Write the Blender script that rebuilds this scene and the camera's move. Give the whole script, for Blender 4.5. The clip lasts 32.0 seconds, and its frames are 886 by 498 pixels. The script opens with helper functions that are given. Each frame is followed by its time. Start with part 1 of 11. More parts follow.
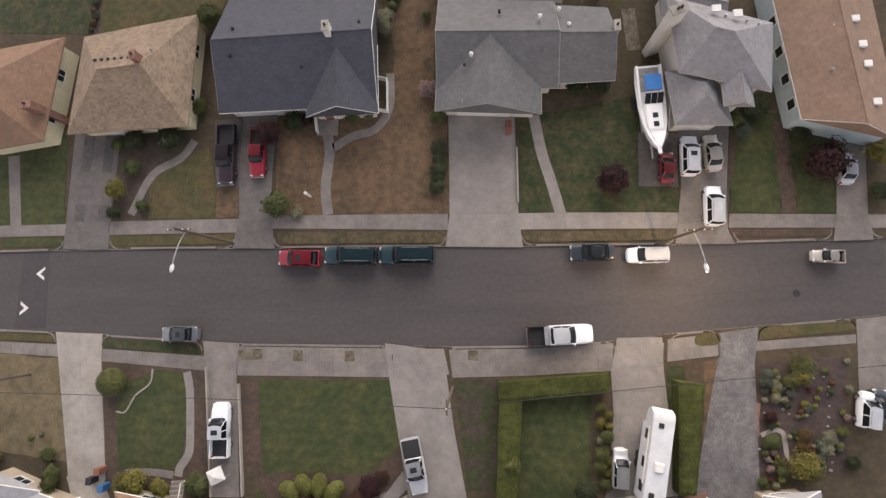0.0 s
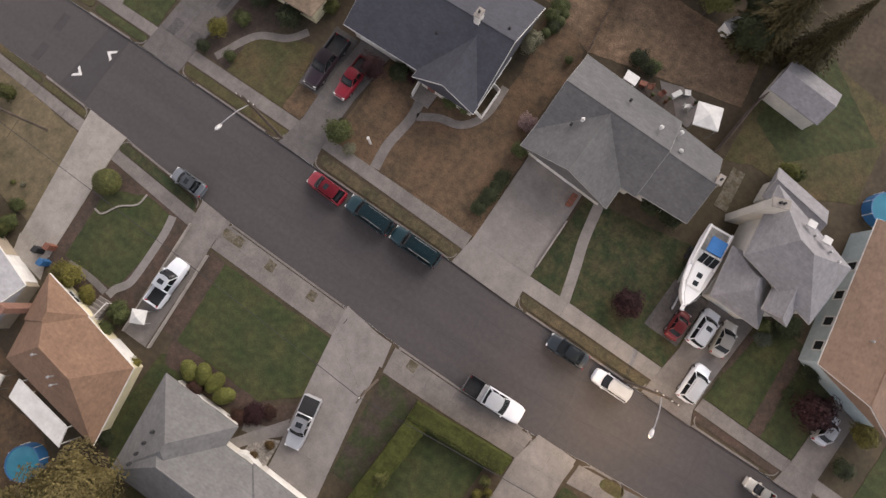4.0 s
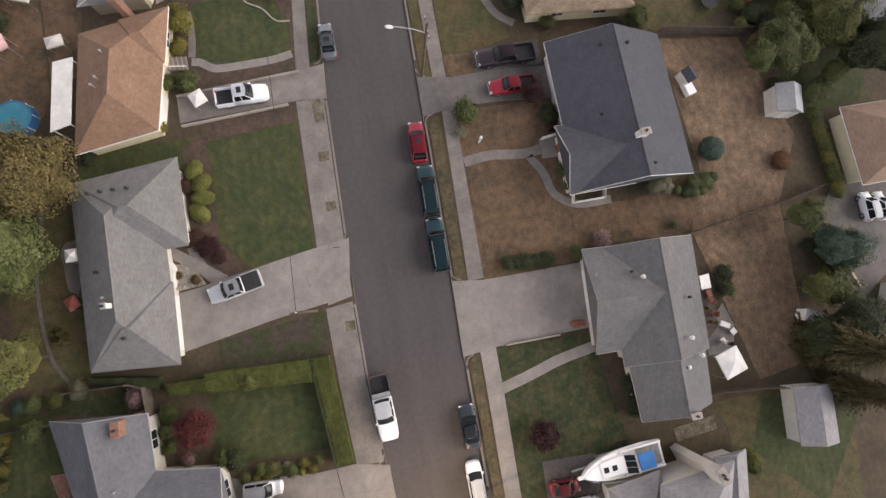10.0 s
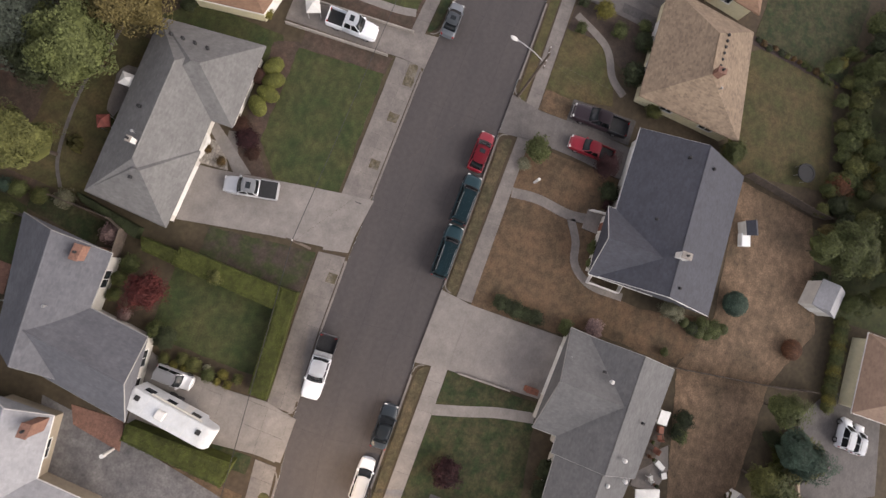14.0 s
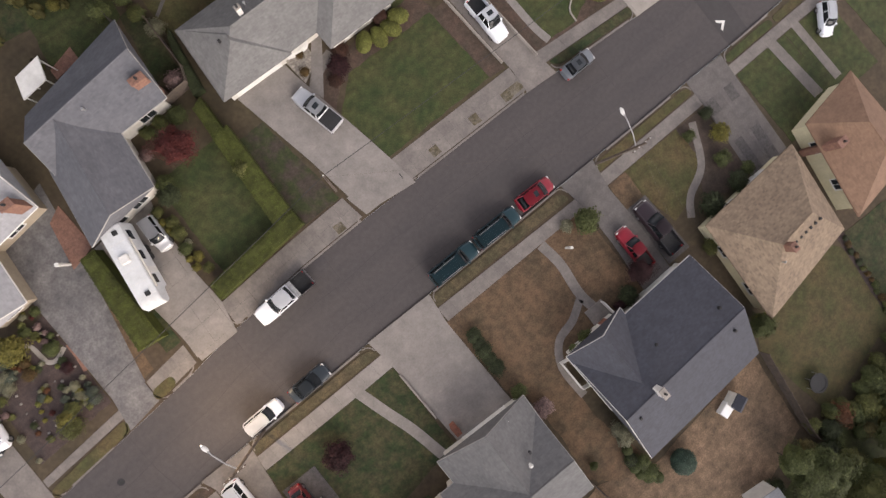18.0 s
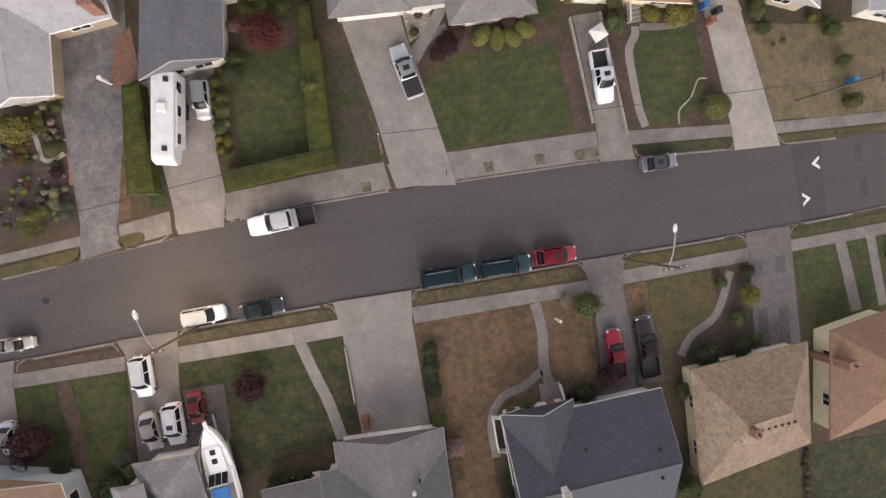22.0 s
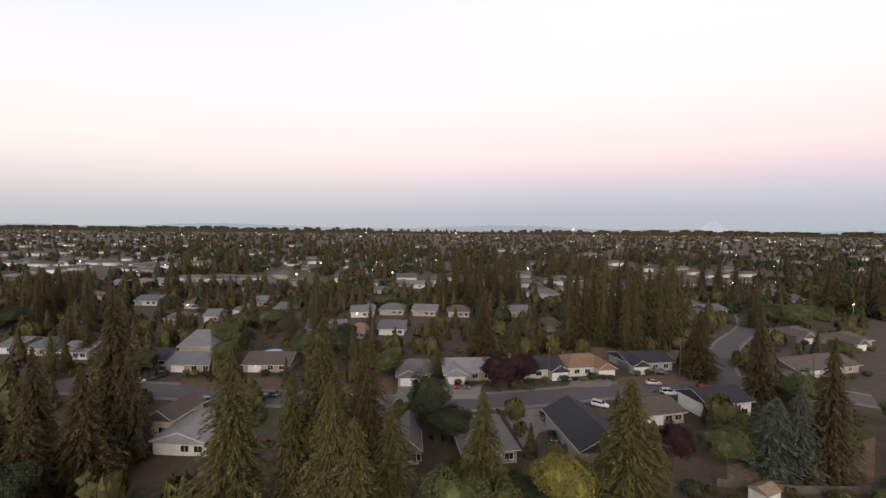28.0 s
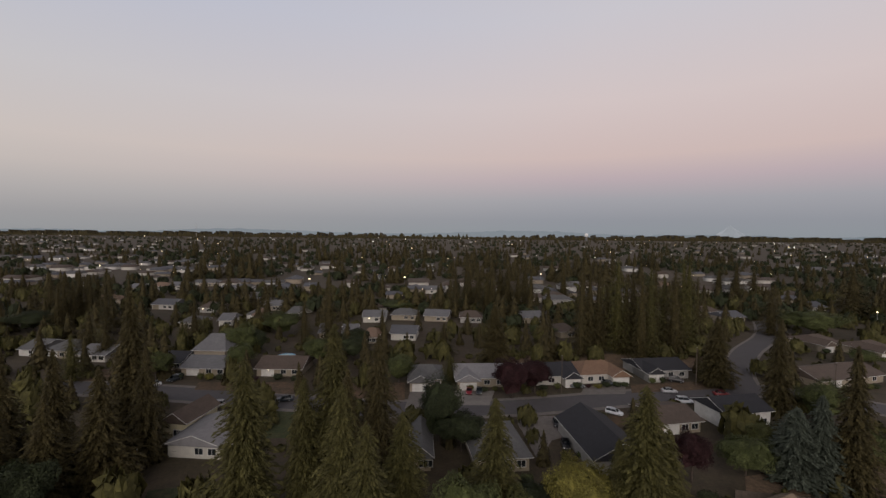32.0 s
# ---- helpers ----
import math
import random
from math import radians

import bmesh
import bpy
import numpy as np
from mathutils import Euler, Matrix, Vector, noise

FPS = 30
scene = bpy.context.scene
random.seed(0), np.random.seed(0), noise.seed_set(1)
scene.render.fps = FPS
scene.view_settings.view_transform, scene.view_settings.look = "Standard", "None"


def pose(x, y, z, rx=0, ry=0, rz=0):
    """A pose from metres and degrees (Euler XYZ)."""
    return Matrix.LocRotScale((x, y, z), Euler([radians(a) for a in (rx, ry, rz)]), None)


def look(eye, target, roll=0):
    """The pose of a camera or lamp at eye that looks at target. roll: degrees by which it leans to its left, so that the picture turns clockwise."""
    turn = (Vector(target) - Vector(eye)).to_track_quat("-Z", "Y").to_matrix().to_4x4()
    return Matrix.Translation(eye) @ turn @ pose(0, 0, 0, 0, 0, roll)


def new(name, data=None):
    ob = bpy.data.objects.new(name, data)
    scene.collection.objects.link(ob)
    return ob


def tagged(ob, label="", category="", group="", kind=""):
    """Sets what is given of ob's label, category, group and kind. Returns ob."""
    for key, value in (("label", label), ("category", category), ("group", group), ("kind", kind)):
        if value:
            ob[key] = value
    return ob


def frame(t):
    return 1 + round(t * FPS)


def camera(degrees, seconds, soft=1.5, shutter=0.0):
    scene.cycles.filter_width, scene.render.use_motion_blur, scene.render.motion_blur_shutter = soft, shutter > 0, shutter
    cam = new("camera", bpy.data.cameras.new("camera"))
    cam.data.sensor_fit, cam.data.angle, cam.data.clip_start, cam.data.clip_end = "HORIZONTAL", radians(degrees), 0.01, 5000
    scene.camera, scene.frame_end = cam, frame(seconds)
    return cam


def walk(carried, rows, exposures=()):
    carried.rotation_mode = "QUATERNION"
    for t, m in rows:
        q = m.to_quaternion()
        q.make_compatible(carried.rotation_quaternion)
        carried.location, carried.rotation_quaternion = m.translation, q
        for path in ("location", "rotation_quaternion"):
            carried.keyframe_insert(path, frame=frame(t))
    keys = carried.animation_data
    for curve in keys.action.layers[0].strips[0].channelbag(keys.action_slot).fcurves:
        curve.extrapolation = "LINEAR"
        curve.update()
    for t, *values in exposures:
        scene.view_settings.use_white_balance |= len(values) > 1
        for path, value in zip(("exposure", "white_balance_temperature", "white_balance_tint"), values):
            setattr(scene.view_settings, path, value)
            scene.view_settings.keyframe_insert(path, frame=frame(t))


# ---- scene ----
cam = camera(90.3, 32.0, soft=1.4, shutter=0.4)
PATH = [
    (0.0, pose(0.00, -0.00, 44.57, 7.02, 4.48, -1.20)),
    (1.0, pose(-0.07, 0.99, 44.87, 6.70, 3.72, 5.90)),
    (2.0, pose(-0.35, 1.39, 44.99, 7.22, 2.54, 16.20)),
    (3.0, pose(-0.55, 1.54, 45.11, 7.55, 1.51, 25.51)),
    (6.0, pose(-0.92, 0.93, 45.13, 8.52, -1.29, 48.74)),
    (7.5, pose(-1.68, 0.24, 45.10, 8.15, -3.38, 60.09)),
    (9.0, pose(-1.55, 0.15, 45.42, 7.89, -4.77, 71.69)),
    (11.0, pose(-2.06, -0.06, 45.63, 6.23, -6.43, 86.27)),
    (13.0, pose(-1.89, -0.37, 45.50, 4.98, -7.63, 101.36)),
    (16.5, pose(-2.11, -0.65, 44.95, 1.64, -8.41, 128.14)),
    (19.0, pose(-2.92, -0.08, 44.86, -0.34, -6.71, 147.14)),
    (21.0, pose(-2.50, -1.07, 44.25, -2.43, -6.80, 161.47)),
    (23.5, pose(-3.22, -0.98, 44.15, -3.77, -5.06, 176.97)),
    (24.0, pose(-3.22, -0.98, 44.15, -3.77, -5.06, 176.97)),
    (24.5, pose(-3.45, -1.40, 44.05, 0.27, -5.12, 177.00)),
    (25.0, pose(-3.82, -2.60, 43.85, 12.90, -5.25, 176.95)),
    (25.3, pose(-4.10, -1.60, 43.75, 26.60, -4.75, 176.90)),
    (25.6, pose(-4.50, 1.80, 43.65, 43.00, -3.40, 176.60)),
    (26.0, pose(-5.20, 6.00, 43.50, 64.10, -1.00, 175.50)),
    (26.5, pose(-5.40, 6.60, 43.50, 74.80, -0.70, 175.00)),
    (28.5, pose(-5.40, 6.60, 43.50, 88.65, -0.55, 175.25)),
    (29.0, pose(-5.40, 6.60, 43.50, 89.01, -0.55, 175.32)),
    (30.0, pose(-5.40, 6.60, 43.50, 88.50, -0.55, 175.54)),
    (31.0, pose(-5.40, 6.60, 43.50, 88.21, -0.55, 176.50)),
    (31.5, pose(-5.40, 6.60, 43.50, 87.99, -0.55, 177.01)),
    (32.0, pose(-5.40, 6.60, 43.50, 87.77, -0.55, 176.72)),
]
EXPOSURES = [(0.0, 0.94, 6500, 10), (2.0, 0.87, 6500, 10), (6.0, 0.82, 6500, 10), (8.0, 0.88, 6500, 10), (10.0, 0.98, 6500, 10), (24.4, 0.98, 6500, 10), (25.2, 1.02, 6500, 10), (26.0, 1.52, 6100, 6), (26.5, 1.25, 6150, 7), (28.5, 0.0, 6500, 10), (29.0, -0.2, 6500, 10), (30.0, -0.5, 6500, 10), (32.0, -0.6, 6500, 10)]
walk(cam, PATH, EXPOSURES)

# ---- world and light ----
world = bpy.data.worlds.new("dusk_sky")
scene.world = world
world.use_nodes = True


def sky_nodes(tree):
    n, l = tree.nodes, tree.links
    bg = n["Background"]
    tc = n.new("ShaderNodeTexCoord")
    sep = n.new("ShaderNodeSeparateXYZ")
    l.new(tc.outputs["Generated"], sep.inputs[0])
    # the pink belt over the blue shadow of the earth, paler and yellower towards the east
    belts = []
    for stops in ([(0.0, (0.40, 0.435, 0.475)), (0.028, (0.425, 0.442, 0.492)), (0.07, (0.535, 0.53, 0.575)), (0.115, (0.74, 0.61, 0.65)),
                   (0.16, (0.92, 0.73, 0.70)), (0.27, (0.97, 0.83, 0.825)), (0.42, (0.88, 0.85, 0.92)), (0.52, (0.84, 0.82, 0.90)),
                   (0.68, (0.27, 0.262, 0.295)), (1.0, (0.13, 0.127, 0.15))],
                  [(0.0, (0.45, 0.46, 0.475)), (0.028, (0.505, 0.495, 0.505)), (0.07, (0.66, 0.62, 0.61)), (0.115, (0.82, 0.74, 0.70)),
                   (0.16, (0.89, 0.80, 0.76)), (0.27, (0.84, 0.82, 0.85)), (0.42, (0.72, 0.76, 0.91)), (0.52, (0.67, 0.72, 0.88)),
                   (0.68, (0.255, 0.26, 0.30)), (1.0, (0.13, 0.127, 0.15))]):
        ramp = n.new("ShaderNodeValToRGB")
        l.new(sep.outputs["Z"], ramp.inputs[0])
        cr = ramp.color_ramp
        while len(cr.elements) < len(stops):
            cr.elements.new(0.5)
        for e, (p, c) in zip(cr.elements, stops):
            e.position, e.color = p, (*c, 1)
        belts.append(ramp)
    share = n.new("ShaderNodeMapRange")
    share.inputs["From Min"].default_value, share.inputs["From Max"].default_value = -0.35, 0.7
    l.new(sep.outputs["X"], share.inputs["Value"])
    ramp = n.new("ShaderNodeMix")
    ramp.data_type = "RGBA"
    l.new(share.outputs["Result"], ramp.inputs["Factor"])
    l.new(belts[0].outputs[0], ramp.inputs["A"])
    l.new(belts[1].outputs[0], ramp.inputs["B"])
    # the afterglow stands over the north horizon, opposite the dark band
    dot = n.new("ShaderNodeVectorMath")
    dot.operation = "DOT_PRODUCT"
    l.new(tc.outputs["Generated"], dot.inputs[0])
    dot.inputs[1].default_value = Vector((0.25, 0.92, 0.30)).normalized()
    clamp = n.new("ShaderNodeClamp")
    l.new(dot.outputs["Value"], clamp.inputs[0])
    power = n.new("ShaderNodeMath")
    power.operation = "POWER"
    l.new(clamp.outputs[0], power.inputs[0])
    power.inputs[1].default_value = 3.0
    glow = n.new("ShaderNodeMix")
    glow.data_type, glow.blend_type = "RGBA", "ADD"
    glow.inputs["Factor"].default_value = 1.0
    tint = n.new("ShaderNodeMix")
    tint.data_type = "RGBA"
    l.new(power.outputs[0], tint.inputs["Factor"])
    tint.inputs["A"].default_value = (0, 0, 0, 1)
    tint.inputs["B"].default_value = (0.22, 0.175, 0.15, 1)
    l.new(ramp.outputs["Result"], glow.inputs["A"])
    l.new(tint.outputs["Result"], glow.inputs["B"])
    l.new(glow.outputs["Result"], bg.inputs["Color"])
    bg.inputs["Strength"].default_value = 1.0


sky_nodes(world.node_tree)
sun_data = bpy.data.lights.new("low_sun", "SUN")
sun_data.energy, sun_data.angle, sun_data.color = 2.6, radians(58), (1.0, 0.90, 0.83)
sun = new("low_sun", sun_data)
sun.matrix_world = look((15, 100, 44), (0, 0, 0))
lamp_data = bpy.data.lights.new("street_light", "POINT")
lamp_data.energy, lamp_data.color, lamp_data.shadow_soft_size = 1600, (1.0, 0.70, 0.40), 0.25
new("street_light", lamp_data).matrix_world = pose(18.3, 1.2, 7.6)

# ---- materials ----
MATS = {}


def mat(name, a, b=None, rough=0.85, scale=0.6, fine=14.0, bump=0.15, metal=0.0, spread=0.5, coat=0.0, mottle=0.18, per_object=0.0,
        leaf=False, stripes=None, tabs=0.0, stretch=None):
    """A procedural surface: colour a mottled with b in patches of 1/scale metres, fine grain and relief."""
    if name in MATS:
        return MATS[name]
    m = bpy.data.materials.new(name)
    m.use_nodes = True
    n, l = m.node_tree.nodes, m.node_tree.links
    s = n["Principled BSDF"]
    b = b or tuple(min(1, c * 0.7) for c in a)
    tc = n.new("ShaderNodeNewGeometry")
    big = n.new("ShaderNodeTexNoise")
    big.inputs["Scale"].default_value, big.inputs["Detail"].default_value, big.inputs["Roughness"].default_value = scale, 5, 0.6
    if stretch:
        wide = n.new("ShaderNodeVectorMath")
        wide.operation = "MULTIPLY"
        l.new(tc.outputs["Position"], wide.inputs[0])
        wide.inputs[1].default_value = (*stretch, 1)
        l.new(wide.outputs[0], big.inputs["Vector"])
    else:
        l.new(tc.outputs["Position"], big.inputs["Vector"])
    rng = n.new("ShaderNodeMapRange")
    rng.inputs["From Min"].default_value, rng.inputs["From Max"].default_value = 0.5 - 0.25 * spread - 0.02, 0.5 + 0.25 * spread + 0.02
    l.new(big.outputs["Fac"], rng.inputs["Value"])
    mix = n.new("ShaderNodeMix")
    mix.data_type = "RGBA"
    mix.inputs["A"].default_value, mix.inputs["B"].default_value = (*a, 1), (*b, 1)
    l.new(rng.outputs["Result"], mix.inputs["Factor"])
    small = n.new("ShaderNodeTexNoise")
    small.inputs["Scale"].default_value, small.inputs["Detail"].default_value = fine, 3
    l.new(tc.outputs["Position"], small.inputs["Vector"])
    val = n.new("ShaderNodeMapRange")
    val.inputs["To Min"].default_value, val.inputs["To Max"].default_value = 1 - 2 * mottle, 1 + 2 * mottle
    l.new(small.outputs["Fac"], val.inputs["Value"])
    mid = n.new("ShaderNodeTexNoise")
    mid.inputs["Scale"].default_value, mid.inputs["Detail"].default_value = (scale * fine) ** 0.5, 4
    l.new(tc.outputs["Position"], mid.inputs["Vector"])
    tone = n.new("ShaderNodeMapRange")
    tone.inputs["From Min"].default_value, tone.inputs["From Max"].default_value = 0.3, 0.7
    tone.inputs["To Min"].default_value, tone.inputs["To Max"].default_value = 1 - 0.9 * mottle, 1 + 0.9 * mottle
    l.new(mid.outputs["Fac"], tone.inputs["Value"])
    both = n.new("ShaderNodeMath")
    both.operation = "MULTIPLY"
    l.new(val.outputs["Result"], both.inputs[0])
    l.new(tone.outputs["Result"], both.inputs[1])
    out = both.outputs[0]
    if per_object:
        info = n.new("ShaderNodeObjectInfo")
        r2 = n.new("ShaderNodeMapRange")
        r2.inputs["To Min"].default_value, r2.inputs["To Max"].default_value = 1 - per_object, 1 + per_object
        l.new(info.outputs["Random"], r2.inputs["Value"])
        mul0 = n.new("ShaderNodeMath")
        mul0.operation = "MULTIPLY"
        l.new(out, mul0.inputs[0])
        l.new(r2.outputs["Result"], mul0.inputs[1])
        out = mul0.outputs[0]
    def times(out, other):
        k = n.new("ShaderNodeMath")
        k.operation = "MULTIPLY"
        l.new(out, k.inputs[0])
        l.new(other, k.inputs[1])
        return k.outputs[0]
    if stripes:
        # mower stripes: way across, spacing in metres, strength
        wx, wy, gap, amount = stripes
        dot = n.new("ShaderNodeVectorMath")
        dot.operation = "DOT_PRODUCT"
        l.new(tc.outputs["Position"], dot.inputs[0])
        dot.inputs[1].default_value = (wx * 6.283 / gap, wy * 6.283 / gap, 0)
        wob = n.new("ShaderNodeMath")
        wob.operation = "MULTIPLY_ADD"
        l.new(big.outputs["Fac"], wob.inputs[0])
        wob.inputs[1].default_value = 5.0
        l.new(dot.outputs["Value"], wob.inputs[2])
        sine = n.new("ShaderNodeMath")
        sine.operation = "SINE"
        l.new(wob.outputs[0], sine.inputs[0])
        band = n.new("ShaderNodeMapRange")
        band.inputs["From Min"].default_value = -1
        band.inputs["To Min"].default_value, band.inputs["To Max"].default_value = 1 - amount, 1 + amount
        l.new(sine.outputs[0], band.inputs["Value"])
        out = times(out, band.outputs["Result"])
    if tabs:
        # shingle tabs: each small cell of a course has its own tone
        snap = n.new("ShaderNodeVectorMath")
        snap.operation = "SNAP"
        l.new(tc.outputs["Position"], snap.inputs[0])
        snap.inputs[1].default_value = (0.34, 0.34, 0.07)
        white = n.new("ShaderNodeTexWhiteNoise")
        l.new(snap.outputs[0], white.inputs["Vector"])
        tone = n.new("ShaderNodeMapRange")
        tone.inputs["To Min"].default_value, tone.inputs["To Max"].default_value = 1 - tabs, 1 + tabs
        l.new(white.outputs["Value"], tone.inputs["Value"])
        out = times(out, tone.outputs["Result"])
    if leaf:
        isl = n.new("ShaderNodeMapRange")
        isl.inputs["To Min"].default_value, isl.inputs["To Max"].default_value = 0.68, 1.36
        l.new(tc.outputs["Random Per Island"], isl.inputs["Value"])
        mul1 = n.new("ShaderNodeMath")
        mul1.operation = "MULTIPLY"
        l.new(out, mul1.inputs[0])
        l.new(isl.outputs["Result"], mul1.inputs[1])
        out = mul1.outputs[0]
    mul = n.new("ShaderNodeVectorMath")
    mul.operation = "SCALE"
    l.new(mix.outputs["Result"], mul.inputs[0])
    l.new(out, mul.inputs["Scale"])
    l.new(mul.outputs[0], s.inputs["Base Color"])
    s.inputs["Roughness"].default_value, s.inputs["Metallic"].default_value = rough, metal
    s.inputs["Coat Weight"].default_value = coat
    if leaf:
        s.inputs["Specular IOR Level"].default_value = 0.2
    if bump:
        bp = n.new("ShaderNodeBump")
        bp.inputs["Strength"].default_value, bp.inputs["Distance"].default_value = bump, 0.03
        l.new(small.outputs["Fac"], bp.inputs["Height"])
        l.new(bp.outputs[0], s.inputs["Normal"])
    MATS[name] = m
    return m


def glow_mat(name, colour, strength):
    m = bpy.data.materials.new(name)
    m.use_nodes = True
    s = m.node_tree.nodes["Principled BSDF"]
    s.inputs["Base Color"].default_value = (*colour, 1)
    s.inputs["Emission Color"].default_value = (*colour, 1)
    s.inputs["Emission Strength"].default_value = strength
    return m


# ---- mesh helpers ----
def mesh_from(name, verts, faces, material=None, smooth=False):
    me = bpy.data.meshes.new(name)
    me.from_pydata([tuple(v) for v in verts], [], [tuple(f) for f in faces])
    me.validate()
    if material:
        me.materials.append(material)
    if smooth:
        me.polygons.foreach_set("use_smooth", [True] * len(me.polygons))
    me.update()
    return me


def bm_mesh(name, bm, material=None, smooth=False):
    bmesh.ops.recalc_face_normals(bm, faces=bm.faces)
    me = bpy.data.meshes.new(name)
    bm.to_mesh(me)
    bm.free()
    if material:
        me.materials.append(material)
    if smooth:
        me.polygons.foreach_set("use_smooth", [True] * len(me.polygons))
    return me


def part(name, bm, material, parent, label="", smooth=False, at=None):
    """Links a bmesh or mesh as one mesh object under a thing or a part."""
    me = bm if isinstance(bm, bpy.types.Mesh) else bm_mesh(name, bm, material, smooth)
    ob = new(name, me)
    ob.parent = parent
    if at is not None:
        ob.matrix_local = at
    if label:
        ob["label"] = label
    return ob


def empty(name, m, label, category, group="", kind=""):
    ob = new(name)
    ob.empty_display_size = 0.3
    ob.matrix_world = m
    return tagged(ob, label, category, group, kind)


def box(bm, x0, x1, y0, y1, z0, z1, bevel=0.0):
    vs = [bm.verts.new(p) for p in ((x0, y0, z0), (x1, y0, z0), (x1, y1, z0), (x0, y1, z0),
                                    (x0, y0, z1), (x1, y0, z1), (x1, y1, z1), (x0, y1, z1))]
    fs = [bm.faces.new([vs[i] for i in f]) for f in ((3, 2, 1, 0), (4, 5, 6, 7), (0, 1, 5, 4), (1, 2, 6, 5), (2, 3, 7, 6), (3, 0, 4, 7))]
    if bevel:
        es = list({e for f in fs for e in f.edges})
        bmesh.ops.bevel(bm, geom=es, offset=bevel, segments=1, affect="EDGES", profile=0.5)
    return bm


def boxed(x0, x1, y0, y1, z0, z1, bevel=0.0):
    return box(bmesh.new(), x0, x1, y0, y1, z0, z1, bevel)


def tube(bm, p, q, r0, r1=None, n=8):
    p, q = Vector(p), Vector(q)
    r1 = r0 if r1 is None else r1
    t = (q - p).to_track_quat("Z", "Y").to_matrix()
    ring = lambda c, r: [bm.verts.new(c + t @ Vector((r * math.cos(2 * math.pi * i / n), r * math.sin(2 * math.pi * i / n), 0))) for i in range(n)]
    a, b = ring(p, r0), ring(q, max(r1, 0.002))
    for i in range(n):
        bm.faces.new((a[i], a[(i + 1) % n], b[(i + 1) % n], b[i]))
    bm.faces.new(a[::-1])
    bm.faces.new(b)
    return bm


def ragged(pts, amount=0.16, step=0.7):
    """The outline with uneven edges, as grass and soil have."""
    out = []
    for (x0, y0), (x1, y1) in zip(pts, pts[1:] + pts[:1]):
        d = Vector((x1 - x0, y1 - y0))
        n = max(1, round(d.length / step))
        o = Vector((-d.y, d.x)).normalized() if d.length > 0 else Vector((0, 0))
        for i in range(n):
            p = Vector((x0, y0)) + d * (i / n)
            if i:
                p += o * amount * (noise.noise(Vector((p.x * 0.9, p.y * 0.9, 0.0))) + 0.6 * noise.noise(Vector((p.x * 2.7, p.y * 2.7, 4.0))))
            out.append((p.x, p.y))
    return out


def rounded(pts, r=0.8):
    """The outline with its corners rounded."""
    out = []
    n = len(pts)
    for i in range(n):
        p, a, b = Vector(pts[i]), Vector(pts[i - 1]), Vector(pts[(i + 1) % n])
        u, v = a - p, b - p
        ra, rb = min(r, u.length * 0.45), min(r, v.length * 0.45)
        s, e = p + u.normalized() * ra, p + v.normalized() * rb
        for k in range(5):
            t = k / 4
            q = s * (1 - t) ** 2 + p * 2 * t * (1 - t) + e * t * t
            out.append((q.x, q.y))
    return out


def slab(pts, z0, z1):
    """A flat plate with the outline pts."""
    n = len(pts)
    area = sum(pts[i][0] * pts[(i + 1) % n][1] - pts[(i + 1) % n][0] * pts[i][1] for i in range(n))
    if area < 0:
        pts = pts[::-1]
    bm = bmesh.new()
    a = [bm.verts.new((x, y, z1)) for x, y in pts]
    b = [bm.verts.new((x, y, z0)) for x, y in pts]
    bm.faces.new(a)
    for i in range(n):
        bm.faces.new((b[i], b[(i + 1) % n], a[(i + 1) % n], a[i]))
    return bm


def smooth_line(pts, steps=6):
    """Catmull-Rom through the points."""
    p = [Vector((*q, 0)) for q in pts]
    p = [2 * p[0] - p[1]] + p + [2 * p[-1] - p[-2]]
    out = []
    for i in range(1, len(p) - 2):
        for k in range(steps):
            t = k / steps
            out.append(0.5 * ((2 * p[i]) + (p[i + 1] - p[i - 1]) * t + (2 * p[i - 1] - 5 * p[i] + 4 * p[i + 1] - p[i + 2]) * t * t
                              + (3 * p[i] - p[i - 1] - 3 * p[i + 1] + p[i + 2]) * t ** 3))
    out.append(p[-2])
    return [(v.x, v.y) for v in out]


def ribbon(pts, width, z0, z1, steps=6):
    """A path of even width along the line pts."""
    line = smooth_line(pts, steps) if steps else pts
    left, right = [], []
    for i, (x, y) in enumerate(line):
        x0, y0 = line[max(i - 1, 0)]
        x1, y1 = line[min(i + 1, len(line) - 1)]
        d = Vector((x1 - x0, y1 - y0)).normalized() * width / 2
        left.append((x - d.y, y + d.x))
        right.append((x + d.y, y - d.x))
    bm = bmesh.new()
    rows = [[bm.verts.new((*l, z1)), bm.verts.new((*r, z1)), bm.verts.new((*r, z0)), bm.verts.new((*l, z0))] for l, r in zip(left, right)]
    for a, b in zip(rows, rows[1:]):
        for k in range(4):
            bm.faces.new((a[k], a[(k + 1) % 4], b[(k + 1) % 4], b[k]))
    bm.faces.new(rows[0])
    bm.faces.new(rows[-1][::-1])
    return bm


def sheet(name, bm, material, label, category, kind="structure"):
    return tagged(new(name, bm_mesh(name, bm, material)), label, category, "", kind)

